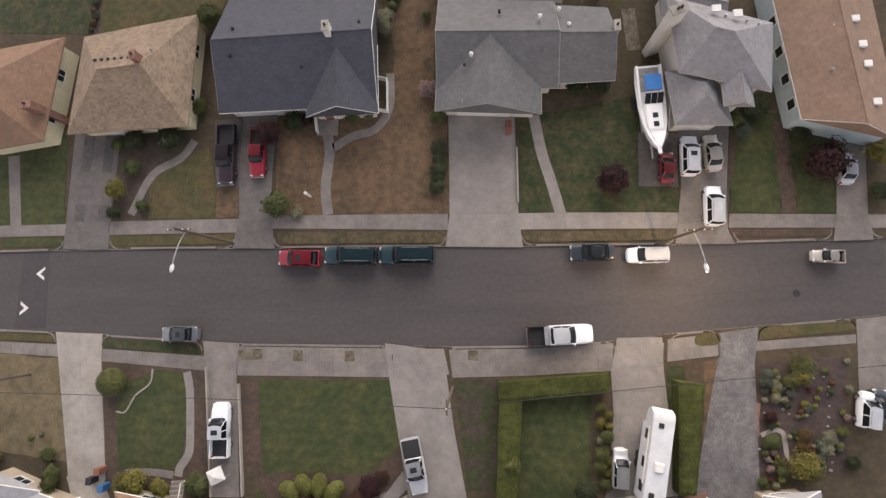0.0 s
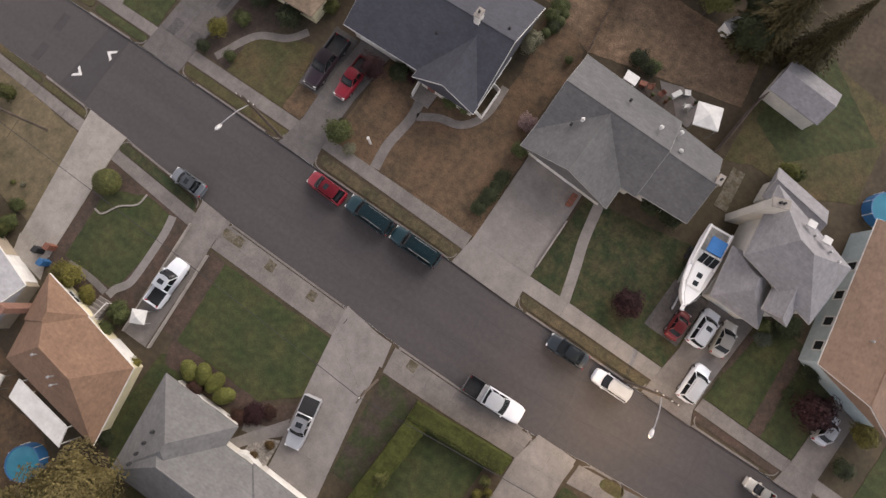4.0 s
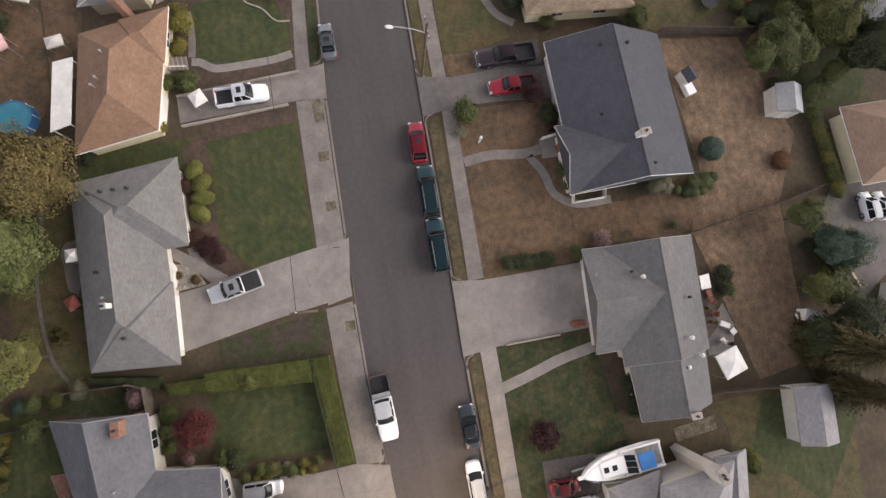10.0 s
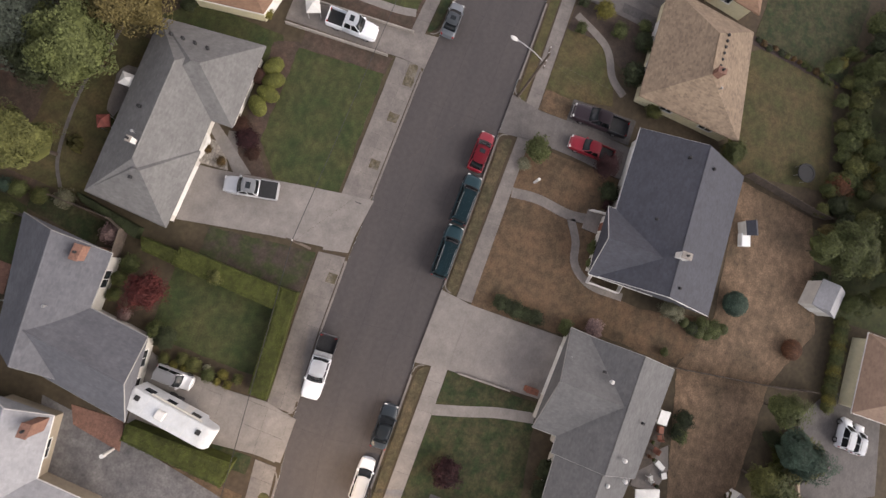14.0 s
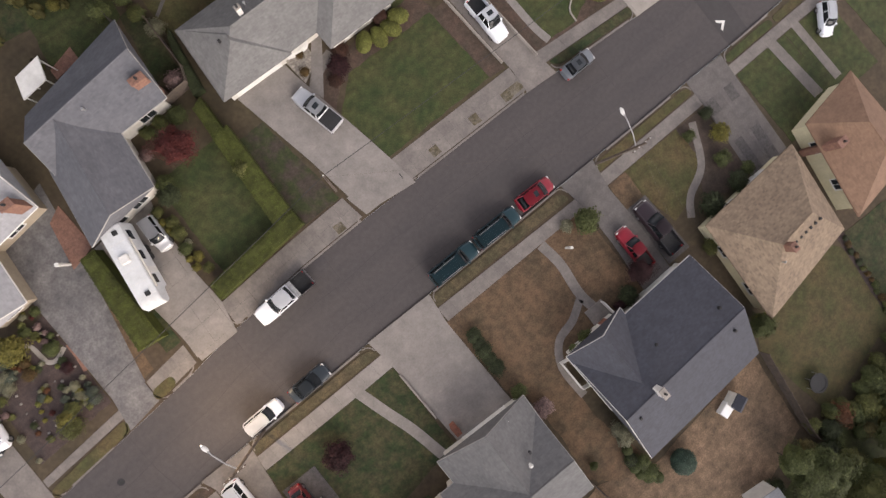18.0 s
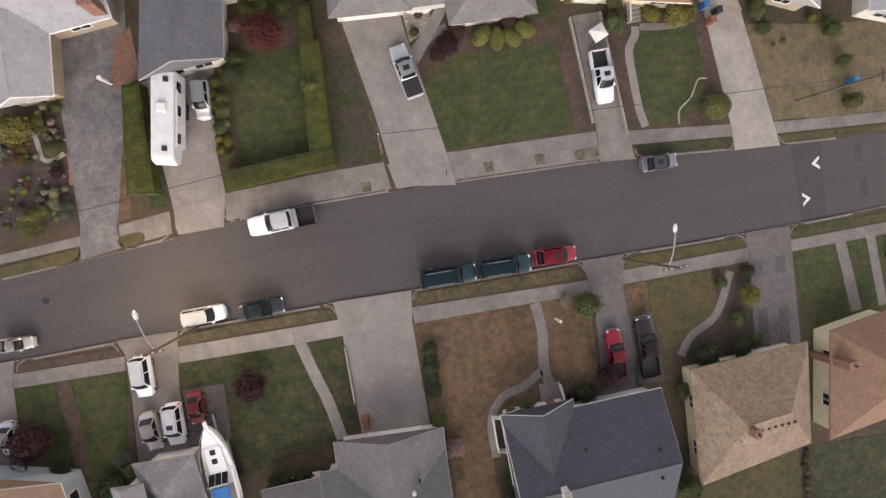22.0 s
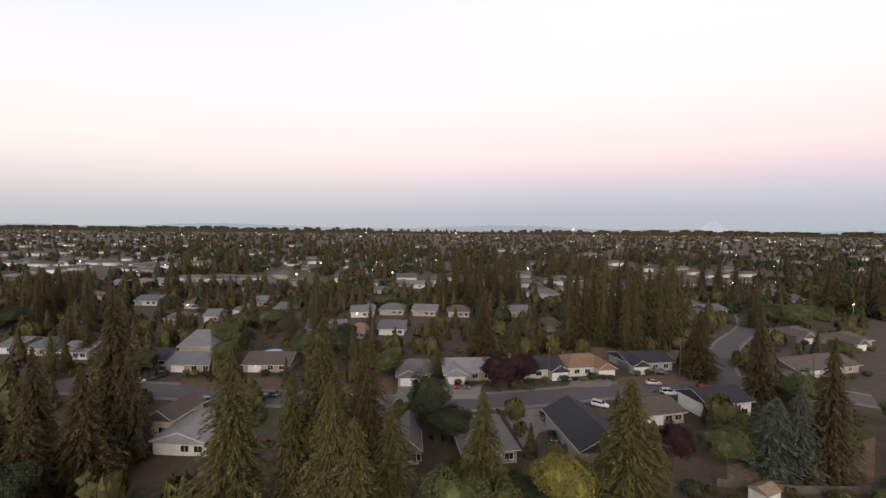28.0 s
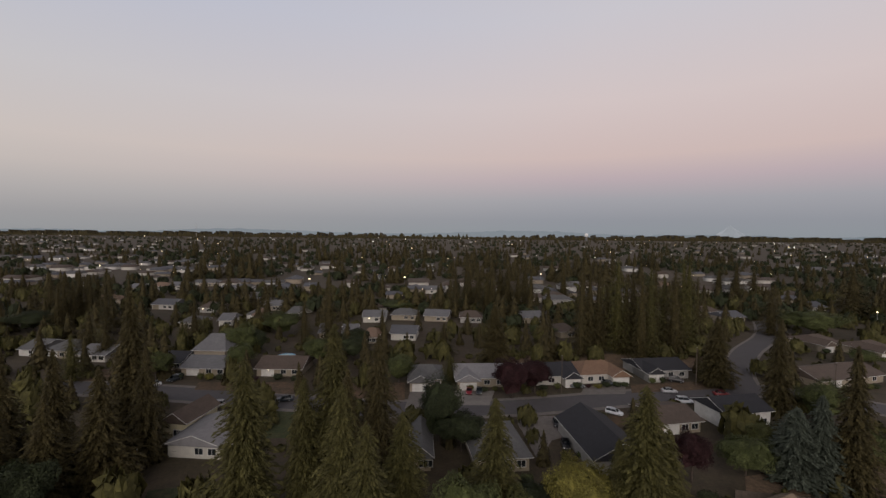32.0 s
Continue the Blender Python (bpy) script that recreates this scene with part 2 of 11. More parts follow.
# ---- surfaces ----
ASPHALT = mat("asphalt", (0.065, 0.0565, 0.0545), (0.047, 0.0425, 0.043), 0.9, 0.5, 9.0, 0.25, mottle=0.10, spread=1.0, stretch=(0.12, 1.0))
ASPHALT_GREY = mat("grey_asphalt", (0.082, 0.076, 0.079), (0.066, 0.061, 0.064), 0.9, 0.08, 6.0, 0.2, mottle=0.08, spread=1.0)
ASPHALT_SEAM = mat("tar_seam", (0.046, 0.041, 0.041), (0.041, 0.037, 0.038), 0.9, 0.3, 9.0, 0.2, mottle=0.08)
ASPHALT_PATCH = mat("asphalt_patch", (0.041, 0.037, 0.037), (0.046, 0.042, 0.042), 0.9, 0.3, 9.0, 0.25, mottle=0.08)
CONCRETE = mat("concrete", (0.230, 0.208, 0.189), (0.155, 0.142, 0.131), 0.9, 0.45, 5.0, 0.15, mottle=0.10, spread=0.9, per_object=0.045)
CONCRETE_OLD = mat("weathered_concrete", (0.190, 0.168, 0.151), (0.118, 0.106, 0.098), 0.9, 0.4, 5.0, 0.15, mottle=0.12, spread=0.9, per_object=0.045)
CONCRETE_DARK = mat("stained_concrete", (0.118, 0.106, 0.099), (0.078, 0.071, 0.068), 0.9, 0.45, 5.0, 0.15, mottle=0.14, spread=0.9, per_object=0.045)
DRIVE_GREY = mat("stained_grey_concrete", (0.150, 0.141, 0.138), (0.090, 0.086, 0.087), 0.9, 0.5, 5.0, 0.15, mottle=0.22, spread=0.6, per_object=0.03)
CONCRETE_PALE = mat("pale_concrete", (0.31, 0.28, 0.248), (0.215, 0.195, 0.172), 0.9, 0.4, 5.0, 0.15, mottle=0.10, spread=0.8, per_object=0.045)
BED_SOIL = mat("dark_garden_soil", (0.042, 0.031, 0.029), (0.058, 0.039, 0.034), 1.0, 0.7, 8.0, 0.4, mottle=0.3)
SOIL = mat("bare_soil", (0.060, 0.042, 0.032), (0.040, 0.030, 0.022), 1.0, 0.5, 6.0, 0.4, mottle=0.25)
BARK_SOIL = mat("bark_mulch", (0.072, 0.046, 0.034), (0.045, 0.034, 0.024), 1.0, 0.6, 7.0, 0.4, mottle=0.25)
LAWN = mat("green_lawn", (0.024, 0.037, 0.009), (0.049, 0.050, 0.016), 1.0, 0.42, 7.0, 0.35, mottle=0.30, spread=0.62, stripes=(0.06, 1.0, 1.05, 0.055))
LAWN_DEEP = mat("deep_green_lawn", (0.018, 0.029, 0.008), (0.045, 0.041, 0.017), 1.0, 0.7, 5.0, 0.35, mottle=0.34, spread=0.4)
LAWN_DRY = mat("dry_lawn", (0.128, 0.078, 0.044), (0.052, 0.039, 0.022), 1.0, 0.32, 6.0, 0.35, mottle=0.28, spread=0.85)
YARD_DRY = mat("sun_bleached_yard", (0.170, 0.112, 0.070), (0.080, 0.057, 0.034), 1.0, 0.24, 6.0, 0.35, mottle=0.34, spread=0.85)
VERGE_DRY = mat("worn_verge_grass", (0.090, 0.068, 0.038), (0.046, 0.042, 0.021), 1.0, 0.6, 8.0, 0.35, mottle=0.32, spread=0.6)
LAWN_OLIVE = mat("olive_lawn", (0.042, 0.046, 0.014), (0.078, 0.056, 0.024), 1.0, 0.3, 5.0, 0.35, mottle=0.25, spread=0.65)
LAWN_STRAW = mat("straw_lawn", (0.135, 0.105, 0.060), (0.085, 0.070, 0.036), 1.0, 0.4, 4.0, 0.35, mottle=0.2, spread=0.6)
GROUND = mat("rough_ground", (0.046, 0.038, 0.019), (0.062, 0.043, 0.028), 1.0, 0.06, 2.0, 0.3, mottle=0.25, spread=0.8)
LAWN_PATCHY = mat("patchy_lawn_and_soil", (0.030, 0.037, 0.012), (0.046, 0.034, 0.026), 1.0, 0.55, 5.0, 0.4, mottle=0.25, spread=0.25)
VERGE_WEEDS = mat("weedy_soil", (0.075, 0.062, 0.035), (0.13, 0.115, 0.09), 1.0, 1.6, 9.0, 0.4, mottle=0.3, spread=0.4)
PEBBLES = mat("pale_pebbles", (0.30, 0.27, 0.235), (0.16, 0.145, 0.125), 0.9, 2.5, 7.0, 0.6, mottle=0.3, spread=0.5)
GRAVEL = mat("grey_gravel", (0.085, 0.078, 0.076), (0.066, 0.060, 0.058), 1.0, 0.6, 18.0, 0.5, mottle=0.25)
WHITE_PAINT = mat("white_paint", (0.62, 0.61, 0.58), (0.52, 0.51, 0.48), 0.6, 0.8, 6.0, 0.05, mottle=0.05)
CREAM = mat("cream_siding", (0.55, 0.50, 0.33), (0.48, 0.44, 0.30), 0.7, 0.8, 4.0, 0.05, mottle=0.05)
BLUE_SIDING = mat("pale_blue_siding", (0.36, 0.42, 0.43), (0.30, 0.36, 0.37), 0.7, 0.8, 4.0, 0.05, mottle=0.05)
GREY_SIDING = mat("grey_siding", (0.30, 0.29, 0.27), (0.25, 0.24, 0.23), 0.7, 0.8, 4.0, 0.05, mottle=0.05)
TAN_SIDING = mat("tan_siding", (0.30, 0.255, 0.19), (0.25, 0.21, 0.16), 0.7, 0.8, 4.0, 0.05, mottle=0.05)
SLATE_SIDING = mat("slate_siding", (0.13, 0.13, 0.135), (0.11, 0.11, 0.115), 0.7, 0.8, 4.0, 0.05, mottle=0.05)
OFF_WHITE = mat("off_white_siding", (0.50, 0.48, 0.43), (0.44, 0.42, 0.38), 0.7, 0.8, 4.0, 0.05, mottle=0.05)
BRICK = mat("red_brick", (0.20, 0.105, 0.074), (0.15, 0.080, 0.058), 0.85, 2.0, 12.0, 0.3, mottle=0.2)
GLASS = mat("dark_glass", (0.02, 0.024, 0.028), (0.015, 0.018, 0.02), 0.08, 0.5, 1.0, 0.0, mottle=0.0)
METAL = mat("galvanised_metal", (0.42, 0.42, 0.42), (0.33, 0.33, 0.33), 0.45, 1.0, 8.0, 0.05, 0.7)
DARK = mat("dark_rubber", (0.018, 0.018, 0.019), None, 0.8, 2.0, 9.0, 0.1)
WOOD = mat("weathered_wood", (0.095, 0.072, 0.055), (0.06, 0.047, 0.037), 0.9, 1.5, 12.0, 0.3)
DARK_WOOD = mat("dark_weathered_wood", (0.050, 0.041, 0.036), (0.032, 0.027, 0.024), 0.9, 1.5, 12.0, 0.3)
CEDAR = mat("red_stained_wood", (0.20, 0.075, 0.045), (0.14, 0.06, 0.04), 0.8, 1.5, 12.0, 0.3)
BARK = mat("tree_bark", (0.075, 0.055, 0.042), (0.05, 0.038, 0.03), 1.0, 2.0, 8.0, 0.5)


def roofing(name, a, b, tabs=0.09):
    return mat(name, a, b, 0.88, 0.35, 3.2, 0.3, mottle=0.10, spread=0.9, tabs=tabs)


ROOF_NAVY = roofing("blue_black_shingles", (0.046, 0.048, 0.061), (0.038, 0.040, 0.050))
ROOF_BLACK = roofing("charcoal_shingles", (0.024, 0.024, 0.029), (0.019, 0.019, 0.023))
ROOF_GREY = roofing("grey_shingles", (0.112, 0.110, 0.110), (0.088, 0.087, 0.088))
ROOF_WARM = roofing("warm_grey_shingles", (0.142, 0.138, 0.133), (0.118, 0.115, 0.112))
ROOF_SLATE = roofing("slate_grey_shingles", (0.098, 0.099, 0.110), (0.080, 0.081, 0.091))
ROOF_TAN = roofing("tan_shingles", (0.210, 0.157, 0.107), (0.152, 0.111, 0.076), 0.20)
ROOF_BROWN = roofing("brown_shingles", (0.195, 0.130, 0.091), (0.162, 0.107, 0.075))
ROOF_UMBER = roofing("umber_shingles", (0.092, 0.068, 0.053), (0.072, 0.053, 0.042))
ROOF_PEWTER = roofing("pewter_shingles", (0.140, 0.139, 0.144), (0.115, 0.114, 0.120))
ROOF_ORANGE = roofing("orange_brown_shingles", (0.192, 0.116, 0.073), (0.155, 0.093, 0.059))
ROOF_SILVER = roofing("silver_grey_shingles", (0.205, 0.20, 0.205), (0.175, 0.17, 0.178))
ROOF_WHITE = roofing("white_roofing", (0.27, 0.27, 0.28), (0.24, 0.24, 0.25), 0.05)


# ---- houses ----
def shrink(q, d):
    c = Vector((sum(p[0] for p in q) / 4, sum(p[1] for p in q) / 4))
    out = []
    for i in range(4):
        p, a, b = Vector(q[i]), Vector(q[i - 1]), Vector(q[(i + 1) % 4])
        u, v = (a - p).normalized(), (b - p).normalized()
        out.append(p + (u + v) * d)
    return [(v.x, v.y) for v in out]


def ridge_of(q, style, hip):
    """End points of the ridge over the corners front-left, front-right, back-right, back-left."""
    mid = lambda a, b: ((a[0] + b[0]) / 2, (a[1] + b[1]) / 2)
    a, b = (mid(q[3], q[0]), mid(q[1], q[2])) if style.endswith("x") else (mid(q[0], q[1]), mid(q[2], q[3]))
    lerp = lambda p, r, t: (p[0] + (r[0] - p[0]) * t, p[1] + (r[1] - p[1]) * t)
    h0, h1 = hip if isinstance(hip, tuple) else (hip, hip)
    if style.startswith("gable"):
        return a, b
    return lerp(a, b, h0), lerp(b, a, h1)


def roof_solid(q, style, hip, ze, zr, thick=0.2):
    r0, r1 = ridge_of(q, style, hip)
    bm = bmesh.new()
    low = [bm.verts.new((*p, ze - thick)) for p in q]
    top = [bm.verts.new((*p, ze)) for p in q]
    a, b = bm.verts.new((*r0, zr)), bm.verts.new((*r1, zr))
    if style.endswith("x"):
        faces = [(top[0], top[1], b, a), (top[1], top[2], b), (top[2], top[3], a, b), (top[3], top[0], a)]
    else:
        faces = [(top[0], top[1], a), (top[1], top[2], b, a), (top[2], top[3], b), (top[3], top[0], a, b)]
    for f in faces:
        bm.faces.new(f)
    for i in range(4):
        bm.faces.new((low[i], low[(i + 1) % 4], top[(i + 1) % 4], top[i]))
    bm.faces.new(low[::-1])
    return bm, (r0, r1)


def wall_solid(q, style, ze, zr, base):
    w = shrink(q, 0.62)
    bm = bmesh.new()
    low = [bm.verts.new((*p, base)) for p in w]
    top = [bm.verts.new((*p, ze - 0.19)) for p in w]
    for i in range(4):
        bm.faces.new((low[i], low[(i + 1) % 4], top[(i + 1) % 4], top[i]))
    bm.faces.new(low[::-1])
    if style.startswith("gable"):
        (ax, ay), (bx, by) = ridge_of(w, style, 0)
        a, b = bm.verts.new((ax, ay, zr - 0.22)), bm.verts.new((bx, by, zr - 0.22))
        if style.endswith("x"):
            fs = [(top[0], top[1], b, a), (top[1], top[2], b), (top[2], top[3], a, b), (top[3], top[0], a)]
        else:
            fs = [(top[0], top[1], a), (top[1], top[2], b, a), (top[2], top[3], b), (top[3], top[0], a, b)]
        for f in fs:
            bm.faces.new(f)
    else:
        bm.faces.new(top)
    return bm, w


def opening(h, a, b, u, width, z0, z1, kind="window", trim=None, fill=None):
    """A framed window or door on the wall from a to b, at the share u of its length."""
    a, b = Vector((*a, 0)), Vector((*b, 0))
    d = (b - a).normalized()
    c = a + (b - a) * u
    m = Matrix.Translation((c.x, c.y, 0)) @ Matrix(((d.x, -d.y, 0, 0), (d.y, d.x, 0, 0), (0, 0, 1, 0), (0, 0, 0, 1)))
    bm = bmesh.new()
    w, t = width / 2, 0.09
    box(bm, -w - t, -w, -0.07, 0.05, z0 - t, z1 + t)
    box(bm, w, w + t, -0.07, 0.05, z0 - t, z1 + t)
    box(bm, -w, w, -0.07, 0.05, z1, z1 + t)
    box(bm, -w, w, -0.09, 0.05, z0 - t, z0)
    top = part(kind, bm, trim or WHITE_PAINT, h, at=m)
    if kind == "window":
        k = 2 if width > 1.0 else 1
        for i in range(k):
            x0 = -w + i * width / k
            part("pane", boxed(x0 + 0.03, x0 + width / k - 0.03, -0.02, 0.03, z0, z1), GLASS, top)
        if k == 2:
            part("mullion", boxed(-0.03, 0.03, -0.05, 0.03, z0, z1), trim or WHITE_PAINT, top)
    elif kind == "garage_door":
        rows = 4
        for i in range(rows):
            z = z0 + (z1 - z0) * i / rows
            part("panel", boxed(-w, w, -0.03, 0.03, z + 0.01, z + (z1 - z0) / rows - 0.01, 0.008), fill or WHITE_PAINT, top)
    else:
        part("door_leaf", boxed(-w, w, -0.03, 0.03, z0, z1, 0.008), fill or CEDAR, top)
    return top


def house(name, label, wings, roof, wall, gutter=None, base=0.1):
    """wings: corners (front-left, front-right, back-right, back-left), style, hip, eave height, ridge height."""
    c = wings[0][0]
    x, y = sum(p[0] for p in c) / 4, sum(p[1] for p in c) / 4
    h = empty(name, Matrix.Identity(4), label, "house")
    made = []
    for q, style, hip, ze, zr in wings:
        bm, ridge = roof_solid(q, style, hip, ze, zr)
        r = part("roof", bm, roof, h)
        bm, w = wall_solid(q, style, ze, zr, base)
        part("wall", bm, wall, h)
        cap = bmesh.new()
        tube(cap, (*ridge[0], zr - 0.01), (*ridge[1], zr - 0.01), 0.07, n=6)
        part("ridge_cap", cap, roof, r)
        edges = (0, 2) if style == "gablex" else (1, 3) if style == "gabley" else (0, 1, 2, 3)
        for i in range(4):
            p, s = Vector((*q[i], ze - 0.1)), Vector((*q[(i + 1) % 4], ze - 0.1))
            g = bmesh.new()
            if i in edges:
                tube(g, p, s, 0.065, n=6)
                part("gutter", g, gutter or WHITE_PAINT, r)
            else:
                e = ridge[0] if i in (3, 0) and (style == "gablex" and i == 3 or style == "gabley" and i == 0) else ridge[1]
                top = Vector((*e, zr - 0.1))
                tube(g, p, top, 0.06, n=5)
                tube(g, top, s, 0.06, n=5)
                part("bargeboard", g, gutter or WHITE_PAINT, r)
        made.append(w)
    return h, made


def chimney(h, x, y, z0, z1, w=0.9, d=0.6, material=None, yaw=0.0, flues=1):
    c = part("chimney", boxed(-w / 2, w / 2, -d / 2, d / 2, z0 if z0 < 1 else z0 - 0.5, z1, 0.02), material or BRICK, h, at=pose(x, y, 0, 0, 0, yaw))
    part("chimney_cap", boxed(-w / 2 - 0.06, w / 2 + 0.06, -d / 2 - 0.06, d / 2 + 0.06, z1, z1 + 0.1, 0.02), BRICK if material in (None, BRICK) else CONCRETE_PALE, c)
    for i in range(flues):
        bm = tube(bmesh.new(), (0, 0, z1 + 0.1), (0, 0, z1 + 0.35), 0.12, 0.12, 8)
        part("flue", bm, DARK, c, at=pose((i - (flues - 1) / 2) * 0.35, 0, 0))
    return c


def vent(h, x, y, z, kind="pipe"):
    bm = bmesh.new()
    if kind == "pipe":
        tube(bm, (x, y, z - 0.6), (x, y, z + 0.1), 0.07, n=8)
        tube(bm, (x, y, z + 0.05), (x, y, z + 0.17), 0.14, 0.1, 8)
        return part("vent_pipe", bm, METAL, h)
    if kind == "dome":
        tube(bm, (x, y, z - 0.5), (x, y, z - 0.1), 0.15, n=10)
        tube(bm, (x, y, z - 0.12), (x, y, z + 0.04), 0.22, 0.1, 10)
        return part("roof_vent", bm, WHITE_PAINT, h)
    box(bm, x - 0.13, x + 0.13, y - 0.13, y + 0.13, z - 0.5, z - 0.14, 0.03)
    return part("roof_vent", bm, DARK, h)


# ---- cars ----


def paint(name, c, metal=0.0):
    return mat("car_paint_" + name, c, tuple(v * 0.9 for v in c), 0.36, 0.8, 3.0, 0.0, metal, coat=0.3, mottle=0.02)


RIM = mat("wheel_rim", (0.45, 0.45, 0.46), None, 0.35, 1.0, 3.0, 0.0, 0.8)
LAMP = mat("lamp_glass", (0.7, 0.7, 0.68), None, 0.15, 1.0, 3.0, 0.0)
TAIL = mat("tail_lamp", (0.35, 0.02, 0.02), None, 0.2, 1.0, 3.0, 0.0)


def loft(stations):
    """A closed shell through rounded sections: rows of x, half width at sill, half width at belt, sill height, belt height."""
    bm = bmesh.new()
    rings = []
    for x, ws, wb, zs, zb in stations:
        zm = zs + (zb - zs) * 0.5
        wm = max(ws, wb) * 1.02
        half = [(ws * 0.96, zs), (wm, zs + (zb - zs) * 0.2), (wm * 1.01, zm), (wb, zb - 0.10), (wb * 0.965, zb - 0.035), (wb * 0.88, zb), (wb * 0.5, zb + 0.028), (0, zb + 0.04)]
        pts = half + [(-y, z) for y, z in half[-2::-1]] + [(0, zs)]
        rings.append([bm.verts.new((x, y, z)) for y, z in pts])
    n = len(rings[0])
    for a, b in zip(rings, rings[1:]):
        for i in range(n):
            bm.faces.new((a[i], a[(i + 1) % n], b[(i + 1) % n], b[i]))
    bm.faces.new(rings[0])
    bm.faces.new(rings[-1][::-1])
    return bm


def bowed(x0, w0, z0, x1, w1, z1, bow):
    """A curved window pane from a lower edge to an upper edge, bulging by bow at its middle."""
    bm = bmesh.new()
    rows = []
    for x, w, z in ((x0, w0, z0), ((x0 + x1) / 2, (w0 + w1) / 2, (z0 + z1) / 2 + 0.03), (x1, w1, z1)):
        rows.append([bm.verts.new((x + bow * (1 - (k / 3) ** 2), w * k / 3, z)) for k in range(-3, 4)])
    for a, b in zip(rows, rows[1:]):
        for i in range(6):
            bm.faces.new((a[i], a[i + 1], b[i + 1], b[i]))
    bmesh.ops.solidify(bm, geom=list(bm.faces), thickness=0.02)
    return bm


def roof_panel(x0, x1, w, z, bow0, bow1):
    """A crowned roof skin with rounded corners."""
    bm = bmesh.new()
    rows = []
    for i in range(7):
        u = i / 6
        row = []
        for k in range(-4, 5):
            v = k / 4
            x = x0 + (x1 - x0) * u + (bow1 * u - bow0 * (1 - u)) * (1 - v * v)
            edge = 1 - 0.10 * (abs(2 * u - 1) ** 6)
            row.append(bm.verts.new((x, w * v * edge, z + 0.045 - 0.06 * abs(v) ** 3 - 0.035 * abs(2 * u - 1) ** 4)))
        rows.append(row)
    for a, b in zip(rows, rows[1:]):
        for i in range(8):
            bm.faces.new((a[i], a[i + 1], b[i + 1], b[i]))
    bmesh.ops.solidify(bm, geom=list(bm.faces), thickness=0.04)
    return bm


def quad(pts):
    bm = bmesh.new()
    vs = [bm.verts.new(p) for p in pts]
    bm.faces.new(vs)
    bmesh.ops.solidify(bm, geom=list(bm.faces), thickness=0.02)
    return bm


KINDS = {  # length, width, belt, roof, hood start, cabin: windscreen base, roof front, roof back, rear window base
    "sedan": (4.6, 1.78, 0.92, 1.42, 0.72, 0.95, 0.25, -1.05, -1.65),
    "suv": (4.6, 1.84, 1.05, 1.70, 0.80, 1.05, 0.45, -1.95, -2.15),
    "hatch": (4.2, 1.76, 0.95, 1.48, 0.74, 0.95, 0.3, -1.35, -1.95),
    "wagon": (4.5, 1.76, 0.95, 1.48, 0.74, 0.95, 0.3, -1.85, -2.1),
    "pickup": (5.7, 1.95, 1.08, 1.82, 0.90, 1.15, 0.55, -0.62, -0.82),
    "long_suv": (5.4, 1.95, 1.08, 1.82, 0.90, 1.25, 0.65, -2.40, -2.60),
    "small_pickup": (4.9, 1.72, 0.98, 1.58, 0.80, 0.95, 0.4, -0.55, -0.75),
}


